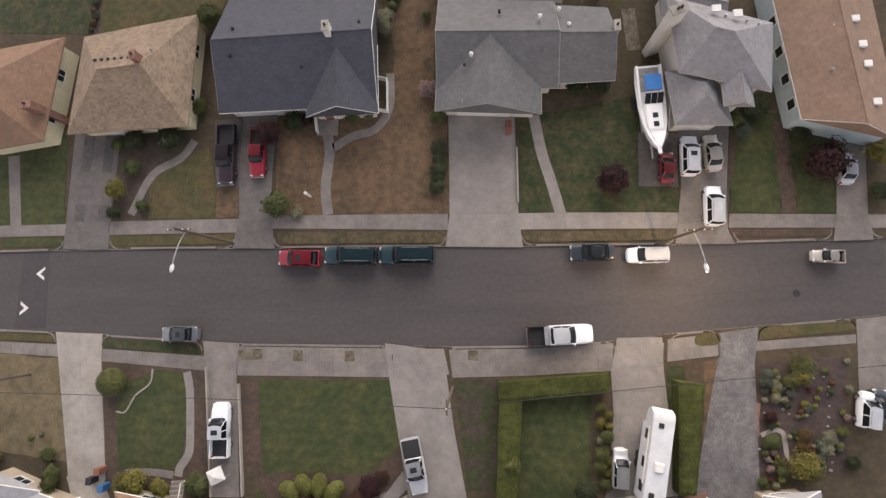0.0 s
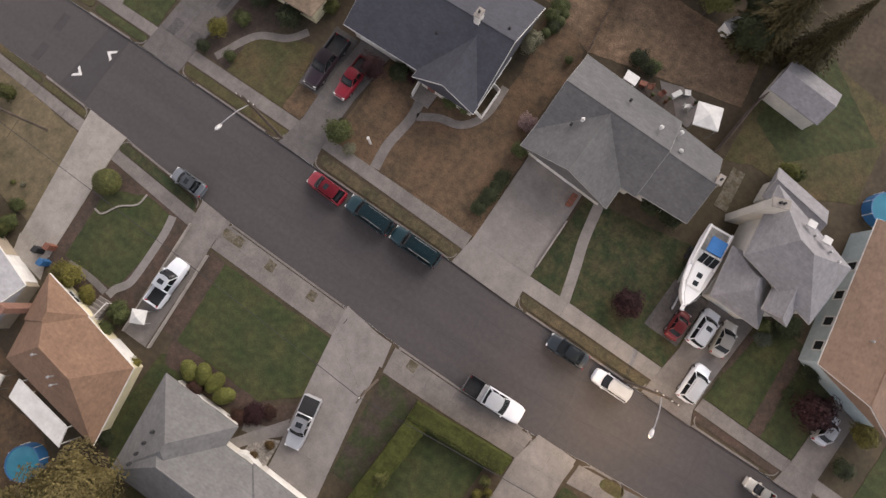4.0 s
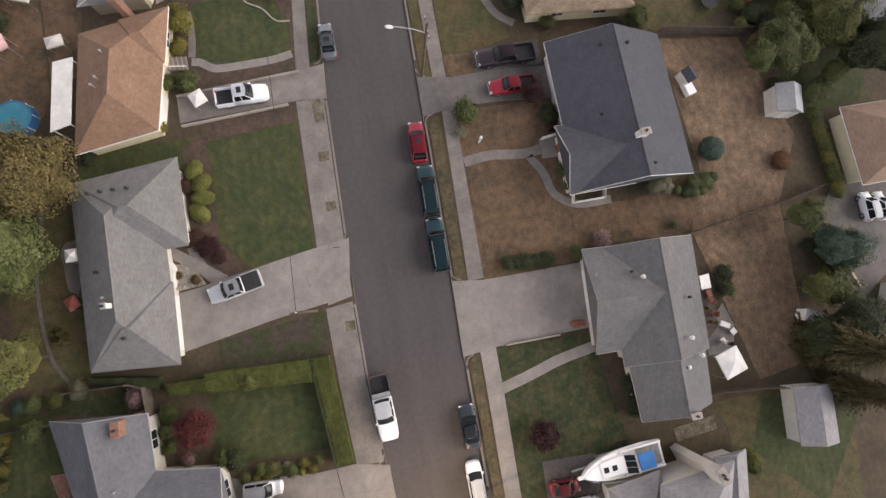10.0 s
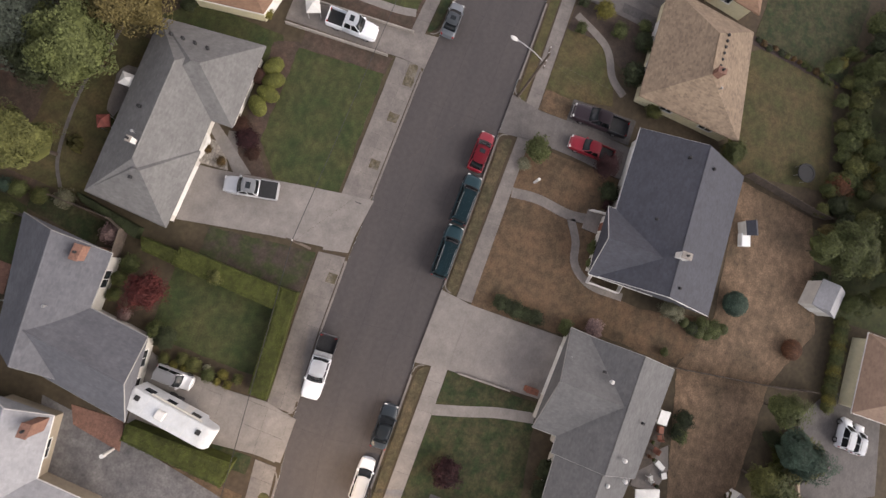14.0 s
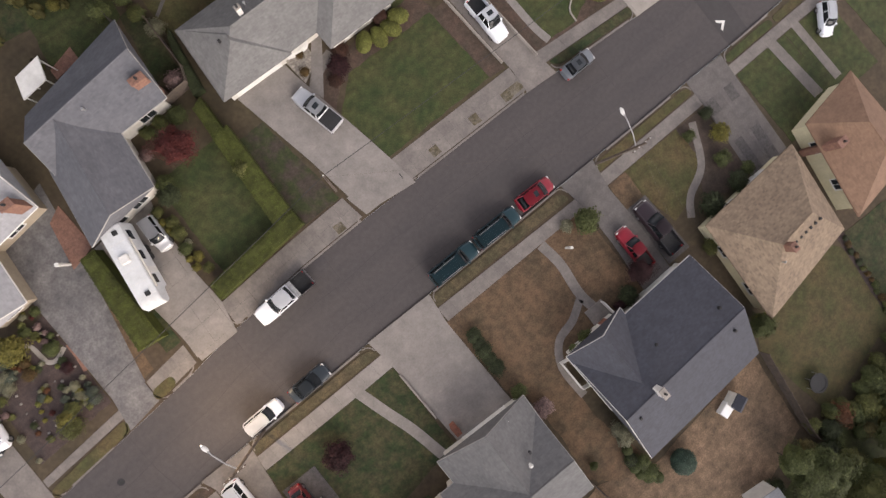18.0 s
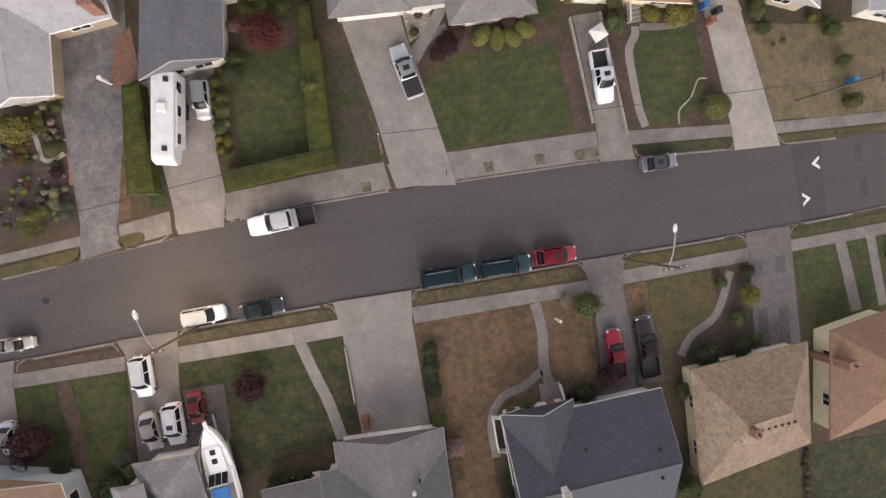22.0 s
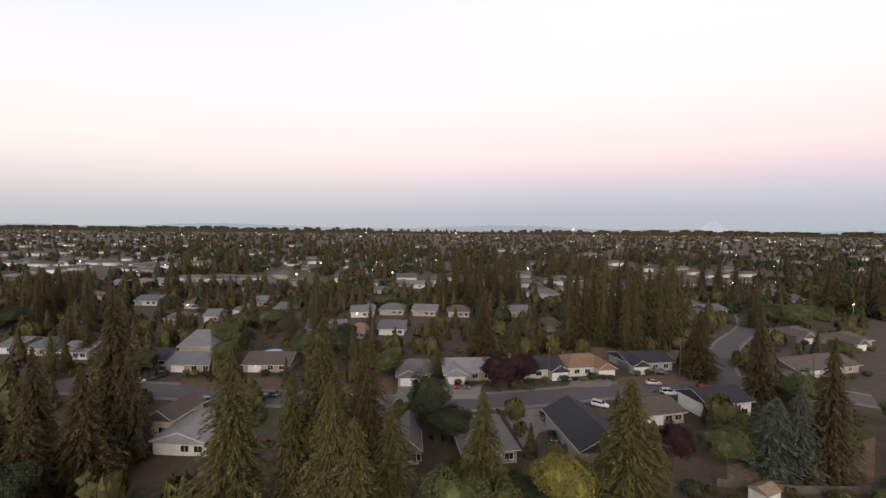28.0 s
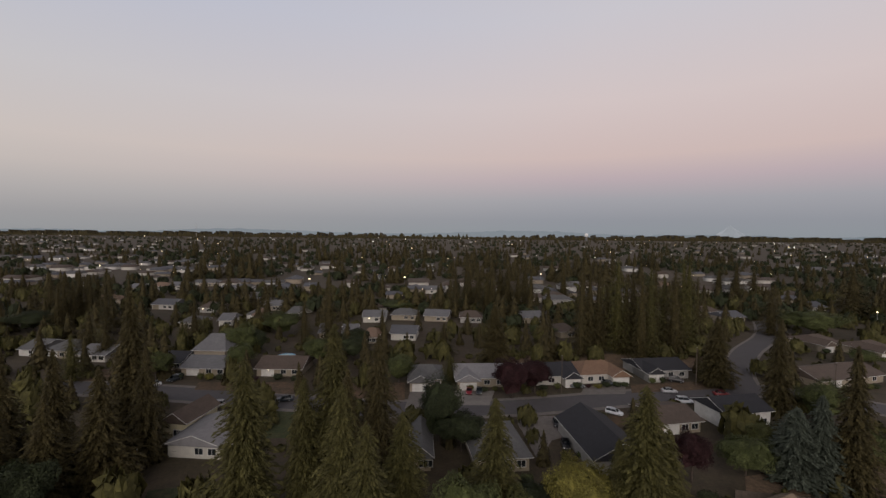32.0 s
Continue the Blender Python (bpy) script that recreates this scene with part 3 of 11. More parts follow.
def car(name, kind, colour, label, x, y, yaw, z=0.0, bed="open", stretch=1.0, wide=1.0, rear=None, sunroof=False):
    """Front towards its own +x. bed: open, cover or canopy, for pickups."""
    Ln, W, belt, roof_z, hood, ws, rf, rb, rw = KINDS[kind]
    Ln, ws, rf, rb, rw, W = Ln * stretch, ws * stretch, rf * stretch, rb * stretch, rw * stretch, W * wide
    top = empty(name, pose(x, y, z, 0, 0, yaw), label, "car" if "pickup" not in kind else "pickup truck", "parked cars")
    f, r, w = Ln / 2, -Ln / 2, W / 2
    truck = "pickup" in kind
    st = [(r, w * 0.72, w * 0.70, 0.45, belt - 0.16), (r + 0.05, w * 0.85, w * 0.83, 0.36, belt - 0.07), (r + 0.16, w * 0.93, w * 0.91, 0.29, belt - 0.03),
          (r + 0.45, w * 0.99, w * 0.95, 0.25, belt), (rw - 0.05, w, w * 0.97, 0.24, belt), (ws, w, w * 0.96, 0.24, belt), (ws + 0.2, w, w * 0.95, 0.24, hood + 0.17),
          (f - 0.75, w * 0.99, w * 0.93, 0.25, hood + 0.10), (f - 0.4, w * 0.95, w * 0.88, 0.27, hood + 0.05), (f - 0.18, w * 0.87, w * 0.80, 0.30, hood - 0.01),
          (f - 0.06, w * 0.76, w * 0.69, 0.34, hood - 0.08), (f, w * 0.60, w * 0.54, 0.40, hood - 0.20)]
    st.sort(key=lambda q: q[0])
    if truck:
        back = rw - 0.12
        st = [(back, w, w * 0.97, 0.30, belt)] + [s for s in st if s[0] > back + 0.15]
    body = part("body", loft(st), colour, top, smooth=True)
    wt = w * 0.76
    wb = w * 0.92
    # glasshouse
    part("windscreen", bowed(ws + 0.06, wb, belt + 0.01, rf + 0.06, wt, roof_z - 0.03, 0.13), GLASS, top, smooth=True)
    part("rear_window", bowed(rw + 0.02, wb, belt + 0.01, rb - 0.05, wt, roof_z - 0.03, -0.08), GLASS, top, smooth=True)
    for s in (-1, 1):
        mid = (rf + rb) / 2 + 0.1
        for x0, x1, y0, y1 in ((ws + 0.05, mid + 0.04, rf, mid + 0.04), (mid - 0.04, rw + 0.05, mid - 0.04, rb)):
            part("side_window", quad([(x0, s * wb, belt), (x1, s * wb, belt), (y1, s * wt, roof_z - 0.06), (y0, s * wt, roof_z - 0.06)]), GLASS, top)
        for lo, hi, pr in ((ws + 0.12, rf, 0.045), (rw, rb, 0.06), (mid, mid, 0.04)):
            part("pillar", tube(bmesh.new(), (lo, s * wb, belt - 0.02), (hi, s * wt, roof_z - 0.05), pr, n=6), colour, top)
        mir = boxed(ws - 0.12, ws + 0.06, s * (w + 0.02) - 0.09, s * (w + 0.02) + 0.09, belt + 0.02, belt + 0.17, 0.03)
        part("wing_mirror", mir, colour, top)
        part("headlight", boxed(f - 0.22, f - 0.05, s * w * 0.68 - 0.16, s * w * 0.68 + 0.16, hood - 0.18, hood - 0.03, 0.03), LAMP, top)
        part("tail_light", boxed(r + 0.0, r + 0.14, s * w * 0.80 - 0.1, s * w * 0.80 + 0.1, belt - 0.35, belt - 0.1, 0.02), TAIL, top)
    part("roof", roof_panel(rb - 0.04, rf + 0.05, wt + 0.04, roof_z - 0.02, 0.07, 0.10), colour, top, smooth=not truck)
    if sunroof:
        part("sunroof", boxed(rf - 0.72, rf - 0.26, -wt * 0.48, wt * 0.48, roof_z - 0.01, roof_z + 0.04, 0.008), GLASS, top, "dark glass sunroof")
    if kind == "long_suv":
        for k in range(5):
            part("roof_rib", boxed(rb + 0.2, rf - 0.35, -wt * 0.7 + k * wt * 0.35 - 0.02, -wt * 0.7 + k * wt * 0.35 + 0.02, roof_z - 0.01, roof_z + 0.045), colour, top)
    if kind in ("suv", "wagon", "long_suv"):
        for s in (-1, 1):
            part("roof_rail", tube(bmesh.new(), (rf - 0.3, s * wt * 0.9, roof_z + 0.05), (rb + 0.25, s * wt * 0.9, roof_z + 0.05), 0.025, n=6), METAL, top)
    part("bumper", boxed(f - 0.12, f + 0.03, -w * (0.8 if truck else 0.52), w * (0.8 if truck else 0.52), 0.3, 0.5, 0.05), colour if not truck else METAL, top)
    part("bumper", boxed(r - 0.04, r + 0.12, -w * (0.88 if truck else 0.68), w * (0.88 if truck else 0.68), 0.32, 0.52, 0.05), colour if not truck else METAL, top)
    if truck:
        bc = rear or colour
        bm = bmesh.new()
        box(bm, r, back - 0.02, -w, w, 0.42, 0.62)
        part("bed_floor", bm, DARK, top)
        for s in (-1, 1):
            part("bed_side", boxed(r, back - 0.02, s * w - 0.05, s * w + 0.03, 0.42, belt, 0.02), bc, top)
        part("tailgate", boxed(r - 0.02, r + 0.05, -w + 0.06, w - 0.06, 0.45, belt - 0.01, 0.02), bc, top)
        if bed == "cover":
            part("bed_cover", boxed(r + 0.04, back - 0.03, -w + 0.04, w - 0.04, belt - 0.03, belt + 0.03, 0.02), DARK, top, "black fabric bed cover")
        elif bed == "canopy":
            bm = bmesh.new()
            lo, hi = [(r + 0.03, -w * .96), (back, -w * .96), (back, w * .96), (r + 0.03, w * .96)], [(r + 0.12, -wt), (back, -wt), (back, wt), (r + 0.12, wt)]
            a = [bm.verts.new((*p, belt)) for p in lo]
            b = [bm.verts.new((*p, roof_z - 0.04)) for p in hi]
            for i in range(4):
                bm.faces.new((a[i], a[(i + 1) % 4], b[(i + 1) % 4], b[i]))
            bm.faces.new(b)
            bm.faces.new(a[::-1])
            can = part("canopy", bm, bc, top)
            part("canopy_rear_window", quad([(r + 0.045, w * .7, belt + 0.12), (r + 0.045, -w * .7, belt + 0.12), (r + 0.1, -wt * .85, roof_z - 0.12), (r + 0.1, wt * .85, roof_z - 0.12)]), GLASS, can)
            part("roof_seam", boxed(back - 0.03, back + 0.03, -wt, wt, roof_z - 0.05, roof_z + 0.005), DARK, can)
            for s in (-1, 1):
                k = (w * .96 + wt) / 2 + 0.012
                part("canopy_window", boxed(r + 0.4, back - 0.3, s * k - 0.02, s * k + 0.02, belt + 0.2, roof_z - 0.3), GLASS, can)
        elif bed == "rack":
            part("tool_box", boxed(back - 0.5, back - 0.06, -w + 0.05, w - 0.05, belt - 0.15, belt + 0.12, 0.03), METAL, top)
    for wx in (f - Ln * 0.19, r + Ln * 0.2):
        for s in (-1, 1):
            wh = part("wheel", tube(bmesh.new(), (wx, s * (w - 0.2), 0.33), (wx, s * (w + 0.02), 0.33), 0.19, n=12), RIM, top)
            bm = bmesh.new()
            tube(bm, (wx, s * (w - 0.22), 0.33), (wx, s * (w + 0.01), 0.33), 0.33, 0.33, 16)
            part("tyre", bm, DARK, wh)
    return top


# ---- plants ----


def leaf_cloud(seed, count, size, shape, lean=0.5):
    """Small folded leaf clumps spread through a volume; shape(u, rng) gives a place and its outward way."""
    rng = random.Random(seed)
    vs, fs = [], []
    for i in range(count):
        p, d = shape(rng)
        p, d = Vector(p), Vector(d)
        if d.length < 1e-4:
            d = Vector((0, 0, 1))
        d = (d.normalized() + Vector((rng.uniform(-1, 1), rng.uniform(-1, 1), rng.uniform(-0.4, 1))) * lean).normalized()
        s = size * rng.uniform(0.6, 1.4)
        u = d.orthogonal().normalized()
        v = d.cross(u)
        a = rng.uniform(0, 6.28)
        u, v = u * math.cos(a) + v * math.sin(a), v * math.cos(a) - u * math.sin(a)
        k = len(vs)
        vs += [p - u * s, p - v * s * 0.72 - d * s * 0.3, p + u * s, p + v * s * 0.72 - d * s * 0.3]
        fs += [(k, k + 1, k + 2), (k, k + 2, k + 3)]
    return vs, fs


def ball_shape(rx, ry, rz, bumps, rough=0.25, inner=0.72):
    def shape(rng):
        v = Vector((rng.gauss(0, 1), rng.gauss(0, 1), rng.gauss(0, 1))).normalized()
        if v.z < -0.35:
            v.z *= -0.6
        k = 1 + rough * noise.noise(Vector((v.x * 1.7 + bumps, v.y * 1.7, v.z * 1.7))) * 2
        k *= rng.uniform(inner, 1.0)
        return (v.x * rx * k, v.y * ry * k, v.z * rz * k), (v.x, v.y, v.z)
    return shape


def crown_mesh(key, seed, count, size, rx, ry, rz, material, rough=0.3, core=0.72):
    vs, fs = leaf_cloud(seed, count, size, ball_shape(rx, ry, rz, seed * 3.1, rough, core))
    core_v, core_f = [], []
    bm = bmesh.new()
    bmesh.ops.create_icosphere(bm, subdivisions=2, radius=1)
    for v in bm.verts:
        c = v.co.normalized()
        k = core * (1 + rough * 2 * noise.noise(Vector((c.x * 1.7 + seed * 3.1, c.y * 1.7, c.z * 1.7))))
        v.co = Vector((c.x * rx * k, c.y * ry * k, c.z * rz * k))
    bm.verts.index_update()
    k = len(vs)
    vs += [v.co.copy() for v in bm.verts]
    fs += [tuple(k + v.index for v in f.verts) for f in bm.faces]
    bm.free()
    return mesh_from(key, vs, fs, material)


def foliage(name, c, spread=0.5):
    d = tuple(v * 0.6 for v in c)
    return mat("leaves_" + name, c, d, 0.75, 0.7, 3.0, 0.0, mottle=0.2, spread=spread, leaf=True, per_object=0.12)


LEAF = {k: foliage(k, c) for k, c in {
    "green": (0.072, 0.084, 0.029), "yellow": (0.125, 0.112, 0.026), "dark": (0.033, 0.041, 0.018), "blue": (0.066, 0.078, 0.058),
    "red": (0.066, 0.016, 0.014), "maroon": (0.032, 0.012, 0.013), "rust": (0.105, 0.046, 0.022), "teal": (0.042, 0.067, 0.047), "cedar": (0.068, 0.063, 0.020), "olive": (0.084, 0.088, 0.028), "conifer": (0.058, 0.047, 0.018),
    "bronze": (0.098, 0.080, 0.030), "hedge": (0.060, 0.069, 0.015), "russet": (0.045, 0.022, 0.015), "lime": (0.122, 0.128, 0.032), "brown": (0.085, 0.055, 0.022), "pale": (0.16, 0.155, 0.10), "pink": (0.19, 0.13, 0.12)}.items()}
CROWNS = {}


def crown(kind, variant, shape="bush"):
    key = f"{shape}_{kind}_{variant}"
    if key not in CROWNS:
        n, s, rough = {"bush": (1100, 0.082, 0.22), "tree": (3400, 0.052, 0.35), "bigtree": (9500, 0.037, 0.36), "small": (240, 0.15, 0.22), "clipped": (1500, 0.05, 0.03)}[shape]
        CROWNS[key] = crown_mesh(key, variant + 7, n, s, 1, 1, 1, LEAF[kind], rough, {"clipped": 0.95, "bigtree": 0.8}.get(shape, 0.72))
    return CROWNS[key]


def bush(kind, x, y, r, h, label, name="shrub", z=0.1, ry=None, yaw=0, group="garden shrubs", form=None):
    """A rounded shrub: short stem and a crown of leaf clumps."""
    v = int(abs(x * 7 + y * 3)) % 3
    top = empty(name, pose(x, y, z), label, "shrub" if name == "shrub" else name.replace("_", " "), group)
    part("stem", tube(bmesh.new(), (0, 0, -0.03), (0, 0, h * 0.5), 0.06, 0.03, 6), BARK, top)
    c = part("crown", crown(kind, v, form or ("bush" if r > 0.45 else "small")), None, top)
    c.matrix_local = pose(0, 0, h * 0.5, 0, 0, yaw + (0 if form else 40 * v)) @ Matrix.Diagonal((r, ry or r, h * 0.55, 1))
    return top


def tree(kind, x, y, r, h, label, z=0.1, trunk=None, name="tree"):
    """A broadleaf tree: tapered trunk, limbs and a leafy crown."""
    rng = random.Random(int(x * 13 + y * 29))
    v = rng.randrange(3)
    top = empty(name, pose(x, y, z), label, "tree", "garden trees")
    bm = bmesh.new()
    tube(bm, (0, 0, -0.1), (0, 0, h * 0.55), h * 0.028, h * 0.014, 8)
    part("trunk", bm, BARK, top)
    for i in range(5):
        a = i * 1.257 + rng.random()
        b = bmesh.new()
        tube(b, (0, 0, h * (0.25 + 0.05 * i)), (math.cos(a) * r * 0.6, math.sin(a) * r * 0.6, h * (0.5 + 0.06 * i)), h * 0.012, h * 0.004, 6)
        part("limb", b, BARK, top)
    c = part("crown", crown(kind, v, "bigtree" if r > 2.0 else "tree"), None, top)
    c.matrix_local = pose(0, 0, h * 0.62, 0, 0, rng.uniform(0, 360)) @ Matrix.Diagonal((r, r * rng.uniform(0.85, 1.1), h * 0.42, 1))
    return top


def conifer_mesh(key, seed, tiers, spray, material, base=0.03, taper=0.62):
    """Drooping boughs in whorls round an upright axis, height 1, radius 1; each bough bears folded sprays on both sides."""
    rng = random.Random(seed)
    vs, fs = [], []
    lop = [rng.uniform(-0.22, 0.22) for k in range(12)]
    for t in range(tiers):
        u = base + (1 - base) * (t + rng.uniform(-0.5, 0.5)) / tiers
        rad = max(0.0, 1 - u) ** taper * (0.78 + 0.4 * rng.random()) * min(1, 0.66 + u * 2.4) + 0.014
        boughs = max(5, int(6 + 9 * rad))
        for b in range(boughs):
            a = 6.283 * (b + rng.uniform(-0.45, 0.45)) / boughs + t * 1.7
            ln = rad * rng.uniform(0.55, 1.2) * (1 + lop[int(a / 6.283 * 6) % 6 + (6 if u > 0.45 else 0)])
            out = Vector((math.cos(a), math.sin(a), 0))
            side = Vector((-out.y, out.x, 0))
            droop = 0.015 + 0.04 * ln * rng.uniform(0.3, 1.4)
            lift = rng.uniform(-0.01, 0.012)
            count = max(3, int(spray * (0.35 + ln)))
            for k in range(count):
                f = (k + 0.8 + rng.uniform(-0.4, 0.4)) / count
                hand = -1 if k % 2 else 1
                c = out * ln * f + side * hand * ln * rng.uniform(0.02, 0.16) * (1.25 - f) + Vector((0, 0, u + lift - droop * f * f * 1.5 + rng.uniform(-0.006, 0.006)))
                way = (out * rng.uniform(0.6, 1.1) + side * hand * rng.uniform(0.1, 0.9) * (1.15 - f)).normalized()
                across = Vector((-way.y, way.x, rng.uniform(-0.13, 0.13)))
                way.z = rng.uniform(-0.12, 0.10)
                w = (0.036 + 0.046 * rad) * rng.uniform(0.7, 1.4)
                drop = Vector((0, 0, rng.uniform(0.004, 0.013)))
                m = len(vs)
                vs += [c - way * w * 0.5, c + across * w * 0.42 - drop * 0.7, c + way * w - drop, c - across * w * 0.42 - drop * 0.7]
                fs += [(m, m + 1, m + 2), (m, m + 2, m + 3)]
    k = len(vs)
    n = 7
    for u in (base, 0.3, 0.6, 0.97):
        for i in range(n):
            r = 0.34 * (1 - u) ** 0.9 * min(1, 0.6 + u * 3)
            vs.append(Vector((r * math.cos(6.283 * i / n), r * math.sin(6.283 * i / n), u)))
    for j in range(3):
        for i in range(n):
            fs.append((k + j * n + i, k + j * n + (i + 1) % n, k + (j + 1) * n + (i + 1) % n, k + (j + 1) * n + i))
    return mesh_from(key, vs, fs, material)


CONIFERS = {}


def conifer(kind, x, y, r, h, label, z=0.1, detail="near"):
    rng = random.Random(int(x * 17 + y * 31))
    v = rng.randrange(3)
    key = f"conifer_{kind}_{detail}_{v}"
    if key not in CONIFERS:
        tiers, spray = {"near": (76, 26), "mid": (36, 10)}[detail]
        CONIFERS[key] = conifer_mesh(key, v * 5 + 3, tiers, spray, LEAF[kind], taper=0.55 if kind in ("olive", "cedar", "blue") else 0.68)
    top = empty("conifer", pose(x, y, z), label, "tree", "tall conifers")
    part("trunk", tube(bmesh.new(), (0, 0, -0.1), (0, 0, h * 0.9), h * 0.018, 0.03, 7), BARK, top)
    c = part("crown", CONIFERS[key], None, top)
    c.matrix_local = pose(0, 0, 0, 0, 0, rng.uniform(0, 360)) @ Matrix.Diagonal((r, r * rng.uniform(0.9, 1.1), h, 1))
    return top


def hedge(name, label, pts, z, h, kind="olive"):
    """A clipped hedge over the outline of four corners: a solid core under small leaves."""
    rng = random.Random(int(pts[0][0] * 10))
    a, b, c, d = [Vector(p) for p in pts]
    top = empty(name, Matrix.Identity(4), label, "hedge")
    L, W = (b - a).length, (d - a).length
    at = lambda u, v: a * (1 - u) * (1 - v) + b * u * (1 - v) + c * u * v + d * (1 - u) * v
    nu, nv = max(2, int(L / 0.35)), max(3, int(W / 0.3))
    bm = bmesh.new()
    grid = []
    for i in range(nu + 1):
        row = []
        for j in range(nv + 1):
            p = at(i / nu, j / nv)
            e = min(i, nu - i, 1) * min(j, nv - j, 1)
            row.append(bm.verts.new((p.x, p.y, z + h * (0.96 if e else 0.88) + 0.07 * noise.noise(Vector((p.x * 1.5, p.y * 1.5, 0))))))
        grid.append(row)
    for i in range(nu):
        for j in range(nv):
            bm.faces.new((grid[i][j], grid[i + 1][j], grid[i + 1][j + 1], grid[i][j + 1]))
    rim = [grid[i][0] for i in range(nu + 1)] + [grid[nu][j] for j in range(1, nv + 1)] + [grid[i][nv] for i in range(nu - 1, -1, -1)] + [grid[0][j] for j in range(nv - 1, 0, -1)]
    low = [bm.verts.new((v.co.x, v.co.y, z - 0.02)) for v in rim]
    for i in range(len(rim)):
        bm.faces.new((low[i], low[(i + 1) % len(rim)], rim[(i + 1) % len(rim)], rim[i]))
    part("hedge_core", bm, LEAF[kind], top)

    def shape(r):
        u, v = r.random(), r.random()
        if r.random() < 0.6:
            p = at(u, v)
            return (p.x, p.y, z + h * 0.97), (0, 0, 1)
        v = r.choice((0, 1))
        p, q = at(u, v), at(u, 1 - v)
        o = (p - q).normalized()
        return (p.x, p.y, z + h * r.random()), (o.x, o.y, 0.2)
    vs, fs = leaf_cloud(int(L * 10), int(L * W * 130 + L * 130), 0.055, shape, 0.6)
    part("leaves", mesh_from("leaves", vs, fs, LEAF[kind]), None, top)
    return top


# ---- street and yard things ----
def slabs(name, label, category, quad_, nu, nv, z, material, gap=0.010, base=None):
    """Paving of nu by nv separate slabs over four corners."""
    a, b, c, d = [Vector(p) for p in quad_]
    at = lambda u, v: a * (1 - u) * (1 - v) + b * u * (1 - v) + c * u * v + d * (1 - u) * v
    top = tagged(new(name, bm_mesh(name, slab([tuple(at(u, v)) for u, v in ((0, 0), (1, 0), (1, 1), (0, 1))], 0.02, z - 0.02), base or CONCRETE_DARK)), label, category, "", "structure")
    rng = random.Random(int(a.x * 31 + a.y * 7))
    for i in range(nu):
        for j in range(nv):
            gu, gv = gap / max((b - a).length, 0.1), gap / max((d - a).length, 0.1)
            q = [at(i / nu + gu, j / nv + gv), at((i + 1) / nu - gu, j / nv + gv), at((i + 1) / nu - gu, (j + 1) / nv - gv), at(i / nu + gu, (j + 1) / nv - gv)]
            part("slab", slab([tuple(p) for p in q], z - 0.06, z + rng.uniform(-0.006, 0.006)), material, top)
    return top


def kerb(line, gaps, side):
    """Kerb stones along a road edge, left out where driveways cross it."""
    top = None
    xs = [p[0] for p in line]
    ys = [p[1] for p in line]
    f = lambda x: float(np.interp(x, xs, ys))
    top = tagged(new("kerb", bm_mesh("kerb", slab([(xs[0], f(xs[0])), (xs[0] + 1, f(xs[0] + 1)), (xs[0] + 1, f(xs[0] + 1) + side * 0.2), (xs[0], f(xs[0]) + side * 0.2)], 0.0, 0.15), CONCRETE)),
                 "worn concrete kerb along the street", "kerb", "", "structure")
    x = xs[0] + 1
    while x < xs[-1] - 1:
        n = x + 2.4
        if not any(g0 < n and x < g1 for g0, g1 in gaps):
            q = [(x + 0.01, f(x)), (n - 0.01, f(n)), (n - 0.01, f(n) + side * 0.2), (x + 0.01, f(x) + side * 0.2)]
            part("kerb_stone", slab(q, 0.0, 0.15), CONCRETE_OLD, top)
        x = n
    for g0, g1 in gaps:
        for x0, d in ((g0, -1), (g1, 1)):
            y0, r = f(x0), 0.9
            arc = [(x0 + d * r * (1 - math.sin(k * 0.3927)), y0 + side * (0.1 + r * (1 - math.cos(k * 0.3927)))) for k in range(5)]
            part("kerb_return", ribbon(arc, 0.11, 0.0, 0.158, 0), CONCRETE_OLD, top)


def street_lamp(x, y, hx, hy, h=8.6):
    top = empty("street_lamp", pose(x, y, 0.1), "wooden utility pole with crossarm and pale street lamp arm", "street lamp", "street lamps")
    part("pole", tube(bmesh.new(), (0, 0, -0.1), (0, 0, h + 0.6), 0.15, 0.11, 10), WOOD, top)
    part("crossarm", boxed(-1.1, 1.1, -0.06, 0.06, h - 0.1, h + 0.04), WOOD, top)
    for k in (-0.95, -0.4, 0.4, 0.95):
        part("insulator", tube(bmesh.new(), (k, 0, h + 0.04), (k, 0, h + 0.2), 0.045, 0.03, 8), WHITE_PAINT, top)
    dx, dy = hx - x, hy - y
    arm = bmesh.new()
    pts = [(0, 0, h - 0.9), (dx * 0.35, dy * 0.35, h - 0.45), (dx * 0.75, dy * 0.75, h - 0.3), (dx, dy, h - 0.35)]
    for p, q in zip(pts, pts[1:]):
        tube(arm, p, q, 0.05, n=8)
    part("arm", arm, METAL, top)
    head = bmesh.new()
    bmesh.ops.create_uvsphere(head, u_segments=10, v_segments=6, radius=1)
    bmesh.ops.scale(head, vec=(0.2, 0.42, 0.12), verts=head.verts)
    lamp = part("lamp_head", head, WHITE_PAINT, top, "white lamp head", True, pose(dx, dy, h - 0.38, 0, 0, math.degrees(math.atan2(-dx, dy))))
    return top


def utility_pole(x, y, h=9.0, yaw=0):
    top = empty("utility_pole", pose(x, y, 0.1, 0, 0, yaw), "slim wooden utility pole carrying cables", "utility pole", "utility poles")
    part("pole", tube(bmesh.new(), (0, 0, -0.1), (0, 0, h), 0.14, 0.10, 10), WOOD, top)
    part("crossarm", boxed(-0.06, 0.06, -0.6, 0.6, h - 0.5, h - 0.38), WOOD, top)
    part("insulator", tube(bmesh.new(), (0, 0, h), (0, 0, h + 0.2), 0.06, 0.04, 8), WHITE_PAINT, top)
    return top


